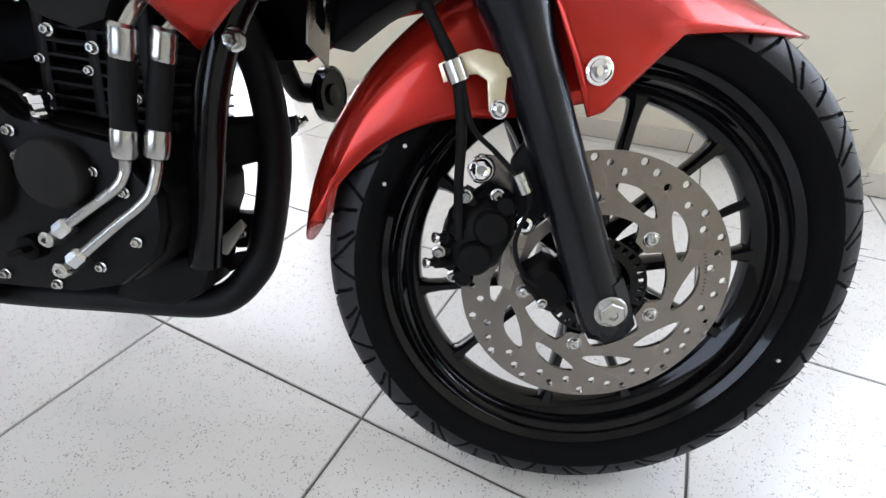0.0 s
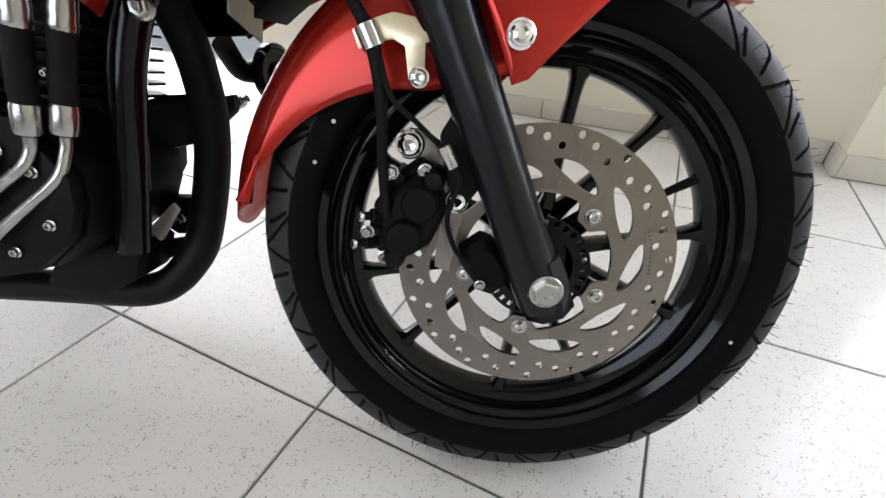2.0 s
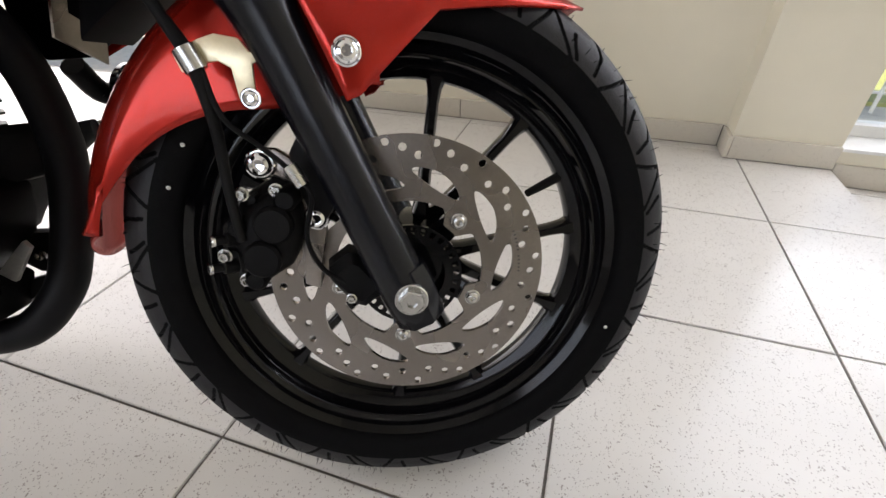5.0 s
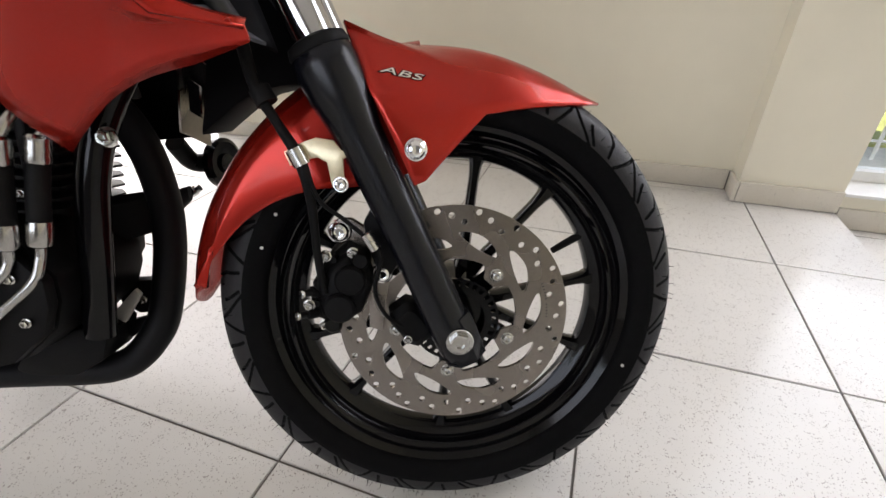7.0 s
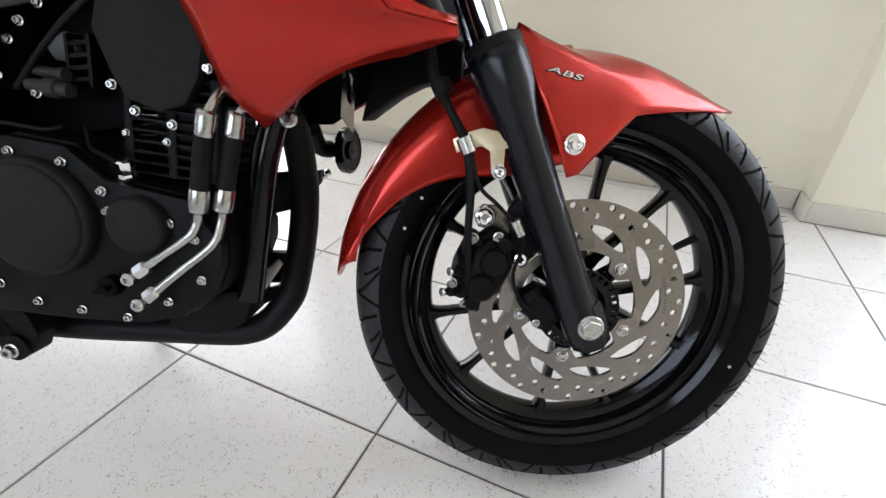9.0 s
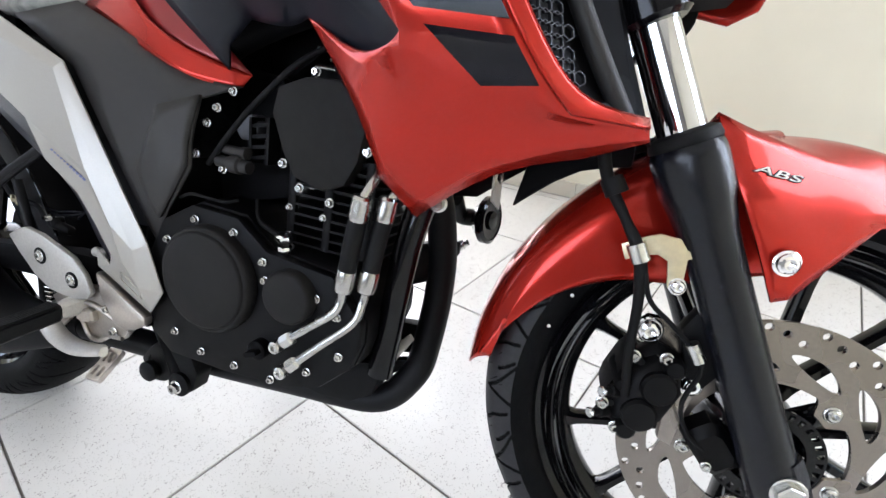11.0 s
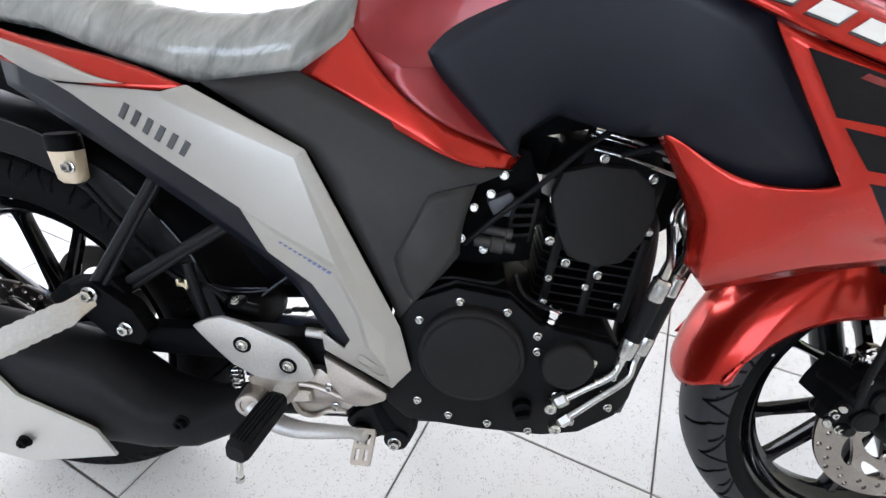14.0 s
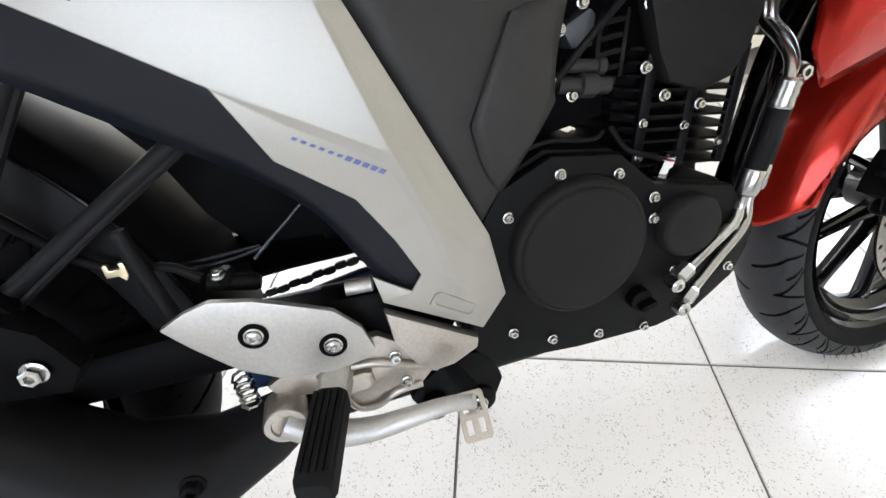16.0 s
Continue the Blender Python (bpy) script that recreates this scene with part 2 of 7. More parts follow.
def wrapped_vinyl():
    """Milky film drawn over a dark saddle: soft drawn folds, and fine creases across them."""
    m, n, k, b = node_material("plastic_film_over_vinyl")
    at = n.new("ShaderNodeTexCoord")
    heights = []
    for turn, size, bend, weight in (((0.0, 0.80, 0.15), (4.5, 13, 34), 0.5, 1.0), ((0.2, 1.15, 0.4), (9, 34, 85), 0.9, 0.30)):
        aligned, stretch = n.new("ShaderNodeMapping"), n.new("ShaderNodeMapping")
        aligned.inputs["Rotation"].default_value, stretch.inputs["Scale"].default_value = turn, size
        k.new(at.outputs["Object"], aligned.inputs["Vector"])
        k.new(aligned.outputs[0], stretch.inputs["Vector"])
        fold = n.new("ShaderNodeTexNoise")
        fold.inputs["Scale"].default_value, fold.inputs["Detail"].default_value, fold.inputs["Distortion"].default_value = 1.0, 3, bend
        k.new(stretch.outputs[0], fold.inputs["Vector"])
        ridge = n.new("ShaderNodeMath")
        ridge.operation = "PINGPONG"
        ridge.inputs[1].default_value = 0.5
        k.new(fold.outputs["Fac"], ridge.inputs[0])
        scaled = n.new("ShaderNodeMath")
        scaled.operation = "MULTIPLY"
        scaled.inputs[1].default_value = weight
        k.new(ridge.outputs[0], scaled.inputs[0])
        heights.append(scaled)
    total = n.new("ShaderNodeMath")
    total.operation = "ADD"
    k.new(heights[0].outputs[0], total.inputs[0])
    k.new(heights[1].outputs[0], total.inputs[1])
    # Fold ridges get a paler base colour, painting in their thin highlights.
    ramp = n.new("ShaderNodeMapRange")
    ramp.inputs["From Min"].default_value, ramp.inputs["From Max"].default_value = 0.42, 0.66
    k.new(total.outputs[0], ramp.inputs["Value"])
    mix = n.new("ShaderNodeMix")
    mix.data_type = "RGBA"
    mix.inputs["A"].default_value, mix.inputs["B"].default_value = (0.125, 0.130, 0.122, 1), (0.30, 0.305, 0.285, 1)
    k.new(ramp.outputs["Result"], mix.inputs["Factor"])
    k.new(mix.outputs["Result"], b.inputs["Base Color"])
    b.inputs["Roughness"].default_value = 0.26
    b.inputs["Coat Weight"].default_value = 0.4
    relief = n.new("ShaderNodeBump")
    relief.inputs["Strength"].default_value, relief.inputs["Distance"].default_value = 0.7, 0.006
    k.new(total.outputs[0], relief.inputs["Height"])
    k.new(relief.outputs["Normal"], b.inputs["Normal"])
    return m


FILM = wrapped_vinyl()


def clear_glass():
    m, n, k, b = node_material("window_glass")
    b.inputs["Base Color"].default_value = (0.95, 0.98, 0.97, 1)
    b.inputs["Roughness"].default_value, b.inputs["Transmission Weight"].default_value = 0.0, 1.0
    b.inputs["IOR"].default_value = 1.45
    return m


GLASS = clear_glass()


# ---------------------------------------------------------------- mesh helpers
def mesh_of(name, bm, mat, smooth=False, angle=None):
    data = bpy.data.meshes.new(name)
    bmesh.ops.recalc_face_normals(bm, faces=bm.faces)
    if smooth:
        for f in bm.faces:
            f.smooth = True
        for e in bm.edges:
            if len(e.link_faces) == 2 and e.calc_face_angle(0) > radians(angle or 38):
                e.smooth = False
    bm.to_mesh(data)
    bm.free()
    data.materials.append(mat)
    return data


def part(name, bm, mat, parent, label="", m=None, smooth=True, angle=None):
    """One mesh object under a thing or a part."""
    data = bm if isinstance(bm, bpy.types.Mesh) else mesh_of(name, bm, mat, smooth, angle)
    ob = new(name, data)
    ob.parent = parent
    if m is not None:
        ob.matrix_basis = m
    return tagged(ob, label)


def mirrored(bm):
    """Adds the other half, across the plane y = 0."""
    made = bmesh.ops.duplicate(bm, geom=bm.verts[:] + bm.edges[:] + bm.faces[:])
    bmesh.ops.scale(bm, vec=(1, -1, 1), verts=[v for v in made["geom"] if isinstance(v, bmesh.types.BMVert)])
    bmesh.ops.remove_doubles(bm, verts=bm.verts, dist=0.0004)
    return bm


def bevelled(bm, width, segments=2, sharp=28):
    edges = [e for e in bm.edges if len(e.link_faces) == 2 and e.calc_face_angle(0) > radians(sharp)]
    if edges:
        bmesh.ops.bevel(bm, geom=edges, offset=width, segments=segments, profile=0.6, affect="EDGES", clamp_overlap=True)
    return bm


def plate(outline, y0, y1, bevel=0.002, holes=()):
    """A slab whose outline lies in the side view (x, z), from y0 to y1."""
    bm = bmesh.new()
    ring = [bm.verts.new((x, y0, z)) for x, z in outline]
    face = bm.faces.new(ring)
    made = bmesh.ops.extrude_face_region(bm, geom=[face])
    bmesh.ops.translate(bm, vec=(0, y1 - y0, 0), verts=[v for v in made["geom"] if isinstance(v, bmesh.types.BMVert)])
    bmesh.ops.recalc_face_normals(bm, faces=bm.faces)
    return bevelled(bm, bevel) if bevel else bm


def shell(points, faces, thick=0.003, corner=32, both=False, soft=False, folds=(), up=False):
    """A moulded panel: a skin given thickness towards the inside. Its outline keeps its corners; the skin may be drawn soft."""
    bm = bmesh.new()
    vs = [bm.verts.new(p) for p in points]
    for f in faces:
        bm.faces.new([vs[i] for i in f])
    bmesh.ops.recalc_face_normals(bm, faces=bm.faces)
    if (sum(f.normal.z * f.calc_area() for f in bm.faces) < 0) if up else (sum(f.normal.y * f.calc_area() for f in bm.faces) * math.copysign(1, thick) > 0):
        bmesh.ops.reverse_faces(bm, faces=bm.faces)
    bm.normal_update()
    thick = abs(thick)
    inner = {v: bm.verts.new(v.co - v.normal * thick) for v in vs}
    rim = [e for e in bm.edges if len(e.link_faces) == 1]
    turn = {}
    for v in vs:
        ends = [e for e in v.link_edges if e in rim]
        if len(ends) == 2:
            a, b = (e.other_vert(v).co - v.co for e in ends)
            turn[v] = 180 - math.degrees(a.angle(b))
    loops = [tuple(e.verts) for e in rim]
    for f in bm.faces[:]:
        bm.faces.new([inner[v] for v in reversed(f.verts)])
    for a, b in loops:
        bm.faces.new([a, b, inner[b], inner[a]])
    bmesh.ops.recalc_face_normals(bm, faces=bm.faces)
    if soft:
        layer = bm.edges.layers.float.new("crease_edge")
        for a, b in loops:
            for p, q in ((a, b), (inner[a], inner[b])):
                bm.edges.get((p, q))[layer] = 1.0
            for v in (a, b):
                if turn.get(v, 0) > corner:
                    bm.edges.get((v, inner[v]))[layer] = 1.0
        for i, j, amount in folds:
            edge = bm.edges.get((vs[i], vs[j]))
            if edge:
                edge[layer] = amount
    return mirrored(bm) if both else bm


def softened(ob, levels=2):
    """Rounds a panel between its creased edges."""
    mod = ob.modifiers.new("round", "SUBSURF")
    mod.levels = mod.render_levels = levels
    ob.data.polygons.foreach_set("use_smooth", [True] * len(ob.data.polygons))
    return ob


def spline(points, steps=6):
    """Points along a smooth line through the given ones."""
    p = [Vector(q) for q in points]
    p = [2 * p[0] - p[1], *p, 2 * p[-1] - p[-2]]
    out = []
    for i in range(1, len(p) - 2):
        a, b, c, d = p[i - 1:i + 3]
        for s in range(steps):
            t = s / steps
            out.append(0.5 * (2 * b + (c - a) * t + (2 * a - 5 * b + 4 * c - d) * t * t + (3 * b - a - 3 * c + d) * t ** 3))
    return out + [p[-2]]


def loft(rings, caps=True, closed=True, bm=None):
    """Skin over rings that have the same number of points."""
    bm = bm or bmesh.new()
    rows = [[bm.verts.new(p) for p in ring] for ring in rings]
    n = len(rows[0])
    for a, b in zip(rows, rows[1:]):
        for i in range(n if closed else n - 1):
            j = (i + 1) % n
            bm.faces.new((a[i], a[j], b[j], b[i]))
    if caps and closed:
        bm.faces.new(rows[0][::-1])
        bm.faces.new(rows[-1])
    return bm


def tube(points, radius, sides=12, steps=6, bm=None, flat=1.0):
    """A round bar or hose along a smooth line; radius may be one number or one for each given point."""
    line = spline(points, steps) if steps > 1 else [Vector(p) for p in points]
    many = radius if isinstance(radius, (list, tuple)) else [radius] * len(points)
    normal, rings = None, []
    for i, p in enumerate(line):
        way = (line[min(i + 1, len(line) - 1)] - line[max(i - 1, 0)]).normalized()
        if normal is None:
            normal = way.orthogonal().normalized()
        normal = (normal - way * normal.dot(way)).normalized()
        side = way.cross(normal)
        f = i / (len(line) - 1) * (len(many) - 1)
        lo = min(int(f), len(many) - 2) if len(many) > 1 else 0
        r = many[lo] * (1 - (f - lo)) + many[min(lo + 1, len(many) - 1)] * (f - lo)
        rings.append([p + (normal * math.cos(a) + side * math.sin(a) * flat) * r
                      for a in (2 * math.pi * s / sides for s in range(sides))])
    return loft(rings, bm=bm)


def turned(profile, at, axis, sides=32, bm=None, caps=True):
    """A turned part: profile of (radius, distance along the axis)."""
    axis = Vector(axis).normalized()
    u = axis.orthogonal().normalized()
    v = axis.cross(u)
    rings = [[Vector(at) + axis * d + (u * math.cos(a) + v * math.sin(a)) * max(r, 0.0002)
              for a in (2 * math.pi * s / sides for s in range(sides))] for r, d in profile]
    return loft(rings, caps=caps, bm=bm)


def octagon(center, u, v, hu, hv, cut=0.3):
    """An eight-sided ring with cut corners, half sizes hu and hv along u and v."""
    c, u, v = Vector(center), Vector(u), Vector(v)
    k = 1 - cut
    return [c + u * hu * a + v * hv * b for a, b in ((1, -k), (1, k), (k, 1), (-k, 1), (-1, k), (-1, -k), (-k, -1), (k, -1))]


BOLTS = {}


def bolt(parent, at, axis=(0, -1, 0), r=0.006, mat=None, name="bolt", label="", m=None):
    """A flanged hexagon bolt with a socket, its seat at the given place."""
    mat = mat or STEEL
    key = (round(r, 4), mat.name)
    if key not in BOLTS:
        bm = turned([(r * 1.25, 0), (r * 1.25, r * 0.22), (r * 1.0, r * 0.32)], (0, 0, 0), (0, 0, 1), 20)
        turned([(r, r * 0.3), (r, r * 1.0), (r * 0.86, r * 1.18), (r * 0.5, r * 1.18), (r * 0.45, r * 0.75)], (0, 0, 0), (0, 0, 1), 6, bm)
        BOLTS[key] = mesh_of("bolt", bm, mat)
    ob = part(name, BOLTS[key], mat, parent, label)
    turn = Vector(axis).to_track_quat("Z", "Y").to_matrix().to_4x4()
    ob.matrix_basis = Matrix.Translation(at) @ turn @ Matrix.Rotation(sum(at) * 40, 4, "Z")
    return ob


def button(parent, at, axis=(0, -1, 0), r=0.008, mat=None, name="bolt", label="", m=None):
    """A domed button bolt with a washer face and a six-sided socket."""
    mat = mat or STEEL
    key = ("button", round(r, 4), mat.name)
    if key not in BOLTS:
        bm = turned([(r * 1.28, 0), (r * 1.28, r * 0.16), (r * 1.14, r * 0.26)], (0, 0, 0), (0, 0, 1), 32)
        turned([(r * 1.05, r * 0.25), (r * 0.98, r * 0.50), (r * 0.80, r * 0.68), (r * 0.52, r * 0.76)], (0, 0, 0), (0, 0, 1), 30, bm, caps=False)
        turned([(r * 0.53, r * 0.76), (r * 0.44, r * 0.74), (r * 0.42, r * 0.30), (0.0, r * 0.28)], (0, 0, 0), (0, 0, 1), 30, bm, caps=False)
        BOLTS[key] = mesh_of("bolt", bm, mat)
    ob = part(name, BOLTS[key], mat, parent, label)
    turn = Vector(axis).to_track_quat("Z", "Y").to_matrix().to_4x4()
    ob.matrix_basis = Matrix.Translation(at) @ turn
    return ob


def flat_shape(outlines, depth, name, mat, bevel=0.0):
    """A flat sheet with holes: closed outlines in x, y; the sheet is 2 * depth thick."""
    curve = bpy.data.curves.new(name, "CURVE")
    curve.dimensions, curve.fill_mode, curve.extrude, curve.bevel_depth = "2D", "BOTH", depth, bevel
    for line in outlines:
        s = curve.splines.new("POLY")
        s.points.add(len(line) - 1)
        for p, (x, y) in zip(s.points, line):
            p.co = (x, y, 0, 1)
        s.use_cyclic_u = True
    ob = new(name, curve)
    data = bpy.data.meshes.new_from_object(ob.evaluated_get(bpy.context.evaluated_depsgraph_get()))
    bpy.data.objects.remove(ob)
    bpy.data.curves.remove(curve)
    data.materials.clear()
    data.materials.append(mat)
    return data


def box(lo, hi, bevel=0.0, bm=None):
    bm2 = bmesh.new()
    bmesh.ops.create_cube(bm2, size=1)
    for v in bm2.verts:
        v.co = [lo[i] + (v.co[i] + 0.5) * (hi[i] - lo[i]) for i in range(3)]
    if bevel:
        bevelled(bm2, bevel)
    return bm2


# ---------------------------------------------------------------- the showroom
BACK, PILLAR_X0, PILLAR_X1, PILLAR_Y = 1.40, 0.865, 1.155, 1.30
WEST, EAST, SOUTH, TOP = -5.4, 2.9, -3.6, 2.9
STEP_X, LOW = 1.155, -0.05     # the floor steps down beside the pillar
OPEN_X = -1.42           # the back wall ends here; beyond it the place is open to the daylight

floor = tagged(part("floor", box((WEST, SOUTH, -0.12), (STEP_X - 0.002, BACK + 0.12, -0.004)), GROUT, None, smooth=False),
               "grey grouted bed of the speckled ceramic floor", "floor", kind="structure")
low_floor = tagged(part("floor_lower", box((STEP_X - 0.001, SOUTH, -0.12), (EAST, BACK + 0.12, LOW - 0.004)), GROUT, None, smooth=False),
                   "grey grouted bed of the tiled floor one low step down", "floor", kind="structure")


def wall(name, lo, hi, mat=WALL, label="plain cream painted plaster wall of the showroom"):
    return tagged(part(name, box(lo, hi), mat, None, smooth=False), label, "wall", kind="structure")


wall("wall_north", (OPEN_X, BACK, -0.12), (PILLAR_X0 + 0.1, BACK + 0.15, TOP))
wall("wall_pillar", (PILLAR_X0, PILLAR_Y, -0.12), (PILLAR_X1, BACK + 0.16, TOP), label="cream painted plaster pillar beside the low window")
wall("wall_window_base", (PILLAR_X1, PILLAR_Y, -0.12), (EAST, BACK + 0.15, 0.060), label="low cream wall under the window frame")
wall("wall_window_head", (PILLAR_X1, PILLAR_Y, 2.35), (EAST, BACK + 0.15, TOP), label="cream wall over the window")
wall("wall_opening_head", (WEST, BACK, 2.45), (OPEN_X, BACK + 0.15, TOP), label="cream wall over the open back entrance")
wall("wall_east", (EAST, SOUTH - 0.15, -0.12), (EAST + 0.15, BACK + 0.15, TOP))
wall("wall_west_head", (WEST - 0.15, SOUTH - 0.15, 2.6), (WEST, BACK + 0.15, TOP))
wall("wall_west_sill", (WEST - 0.15, SOUTH - 0.15, -0.12), (WEST, BACK + 0.15, 0.1))
wall("wall_west_pier", (WEST - 0.15, SOUTH - 0.15, 0.1), (WEST, -3.0, 2.6))
# The south walls are out of view; added dark to limit bounce on the bike.
wall("wall_south_east", (1.2, SOUTH - 0.15, -0.12), (EAST, SOUTH, TOP), DIM_WALL, "unseen wall added to close the room, dark to cut fill light")
wall("wall_south_west", (WEST, SOUTH - 0.15, -0.12), (-1.6, SOUTH, TOP), DIM_WALL, "unseen wall added to close the room, dark to cut fill light")
wall("wall_south_head", (-1.6, SOUTH - 0.15, 2.3), (1.2, SOUTH, TOP), DIM_WALL, "unseen wall added to close the room, dark to cut fill light")
wall("wall_south_sill", (-1.6, SOUTH - 0.15, -0.12), (1.2, SOUTH, 0.9), DIM_WALL, "unseen wall added to close the room, dark to cut fill light")
# Added out of view as a bounce surface over the room.
tagged(part("ceiling", box((WEST - 0.15, SOUTH - 0.15, TOP), (EAST + 0.15, BACK + 0.16, TOP + 0.15)), CEILING, None, smooth=False),
       "unseen ceiling, its grey set for bounced light", "ceiling", kind="structure")


for lo, hi in (((OPEN_X + 0.001, BACK - 0.006, -0.003), (PILLAR_X0 - 0.006, BACK + 0.001, 0.070)), ((PILLAR_X0 - 0.006, PILLAR_Y - 0.005, -0.003), (PILLAR_X1 - 0.001, PILLAR_Y + 0.001, 0.070)),
               ((PILLAR_X0 - 0.007, PILLAR_Y + 0.002, -0.003), (PILLAR_X0 + 0.001, BACK - 0.007, 0.070)), ((PILLAR_X1 + 0.001, PILLAR_Y - 0.005, LOW - 0.003), (EAST, PILLAR_Y + 0.001, 0.016))):
    tagged(part("trim", box(lo, hi), GROUT, None, smooth=False), "dark grout bed behind the skirting tiles", "grout", kind="structure")


def skirting(name, lo, hi):
    """A strip of skirting tile with a rounded top edge."""
    ob = part(name, box(lo, hi, 0.002), SKIRTING, None)
    return tagged(ob, "beige ceramic skirting tile along the foot of the wall", "baseboard", kind="structure")


x = PILLAR_X0 - 0.013
while x > OPEN_X + 0.05:
    skirting("baseboard", (max(x - 0.447, OPEN_X), BACK - 0.011, 0.003), (x, BACK + 0.002, 0.072))
    x -= 0.45
skirting("baseboard", (PILLAR_X0 - 0.012, PILLAR_Y - 0.011, 0.003), (PILLAR_X0 + 0.002, BACK - 0.014, 0.072))
skirting("baseboard", (PILLAR_X0 + 0.003, PILLAR_Y - 0.012, 0.003), (PILLAR_X1 + 0.001, PILLAR_Y + 0.002, 0.072))
x = 1.325 - 0.45
while x < EAST - 0.1:
    skirting("baseboard", (max(x, PILLAR_X1 + 0.004), PILLAR_Y - 0.011, LOW + 0.003), (min(x + 0.447, EAST), PILLAR_Y + 0.002, 0.020))
    x += 0.45
tagged(part("window_sill", box((PILLAR_X1 + 0.002, PILLAR_Y - 0.014, 0.0605), (EAST - 0.003, 1.42, 0.0715), 0.003), FRAME, None),
       "pale stone sill of the low window", "sill", kind="structure")


def window(name, lo_x, hi_x, y, lo_z, hi_z, panes, label):
    """An aluminium window: frame bars and panes of glass."""
    base = tagged(new(name), label, "window", kind="structure")
    w = 0.035
    part("window_frame", box((lo_x, y - 0.03, lo_z), (hi_x, y + 0.03, lo_z + w), 0.002), FRAME, base)
    part("window_frame", box((lo_x, y - 0.03, hi_z - w), (hi_x, y + 0.03, hi_z), 0.002), FRAME, base)
    step = (hi_x - lo_x) / panes
    for i in range(panes + 1):
        cx = min(max(lo_x + i * step, lo_x + w / 2), hi_x - w / 2)
        part("window_frame", box((cx - w / 2, y - 0.028, lo_z + w + 0.001), (cx + w / 2, y + 0.028, hi_z - w - 0.001), 0.002), FRAME, base)
    for i in range(panes):
        pane = part("pane", box((lo_x + i * step + w, y - 0.003, lo_z + w), (lo_x + (i + 1) * step - w, y + 0.003, hi_z - w)), GLASS, base, smooth=False)
        pane.visible_shadow = False
    return base


yard_window = window("window_1", PILLAR_X1, EAST, 1.44, 0.072, 2.35, 2, "white aluminium window looking on a sunlit yard")
for i in range(11):
    part("window_bar", box((1.251 + 0.15 * i, 1.462, 0.13), (1.261 + 0.15 * i, 1.470, 2.31), 0.002), FRAME, yard_window, "thin white lattice bar")
for i in range(15):
    part("window_bar", box((PILLAR_X1 + 0.02, 1.472, 0.186 + 0.15 * i), (EAST - 0.02, 1.480, 0.194 + 0.15 * i), 0.002), FRAME, yard_window, "thin white lattice bar")
# Unseen window, added to give the south fill lamp an opening.
window("window_2", -1.6, 1.2, SOUTH - 0.1, 0.9, 2.3, 2, "unseen white-framed window added before the south fill lamp")

# a steel ramp plate laid over the step
ramp = bmesh.new()
profile = [(1.101, 0.001), (1.106, 0.005), (1.162, 0.005), (1.62, LOW + 0.006), (1.625, LOW + 0.001), (1.58, LOW + 0.001), (1.158, 0.001)]
rows = [[ramp.verts.new((px_, py_, pz_)) for px_, pz_ in profile] for py_ in (-0.25, 0.797)]
ramp.faces.new(rows[0][::-1])
ramp.faces.new(rows[1])
for i in range(len(profile)):
    j = (i + 1) % len(profile)
    ramp.faces.new((rows[0][i], rows[0][j], rows[1][j], rows[1][i]))
bmesh.ops.recalc_face_normals(ramp, faces=ramp.faces[:])
tagged(part("ramp", ramp, RAMP_STEEL, None, smooth=False), "dark grey metal ramp plate laid over the low floor step", "ramp")

# the yard outside
tagged(part("ground", box((-60, BACK + 0.16, -0.30), (60, 70, -0.14)), PAVING, None, smooth=False),
       "pale sunlit concrete paving of the yard", "ground", kind="structure")
tagged(part("ground_south", box((-60, -70, -0.30), (60, SOUTH - 0.16, -0.14)), PAVING, None, smooth=False),
       "pale sunlit concrete paving before the shop", "ground", kind="structure")
lawn = tagged(part("lawn", box((1.3, 2.6, -0.14), (14, 6.5, -0.12)), GRASS, None, smooth=False), "dry yellow-green lawn strip in the yard", "grass", kind="stuff")
tagged(part("backdrop", box((-60, 69, -0.3), (60, 70, 9)), GRASS, None, smooth=False), "far green hedge line", "backdrop", kind="structure")

# ---------------------------------------------------------------- the motorcycle
# Built upright: x ahead, y to its left, z up; the front axle over x = 0. It leans on its side stand.
HEADING, TILTED = 20.0, 14.0
STAND = Matrix.Translation((0.2754, 0.0782, 0)) @ pose(0, 0, 0, 0, 0, HEADING) @ pose(0, 0, 0, -TILTED)
bike = tagged(new("motorcycle"), "red and silver motorcycle leaning on its side stand on tiles", "motorcycle")
bike.matrix_basis = STAND

AXLE = Vector((0, 0, 0.296))
RAKE = radians(25.1)
UP_FORK = Vector((-math.sin(RAKE), 0, math.cos(RAKE)))
TURN_AT = Vector((0, -0.1, 0.296))
STEER = Matrix.Translation(TURN_AT) @ Matrix.Rotation(radians(4.0), 4, UP_FORK) @ Matrix.Translation(-TURN_AT)


def polar(a, r, y=0.0, c=AXLE):
    a = radians(a)
    return Vector((c.x + r * math.cos(a), c.y + y, c.z + r * math.sin(a)))


# tread strokes of one pitch: start round the tyre, from and to across it, and lean
GROOVES = ((0.0, 0.34, 0.985, -0.40), (0.0, 0.34, 0.985, 0.16), (0.30, 0.55, 0.92, -0.15), (0.45, 0.04, 0.56, -0.22), (0.66, 0.54, 0.90, -0.05))


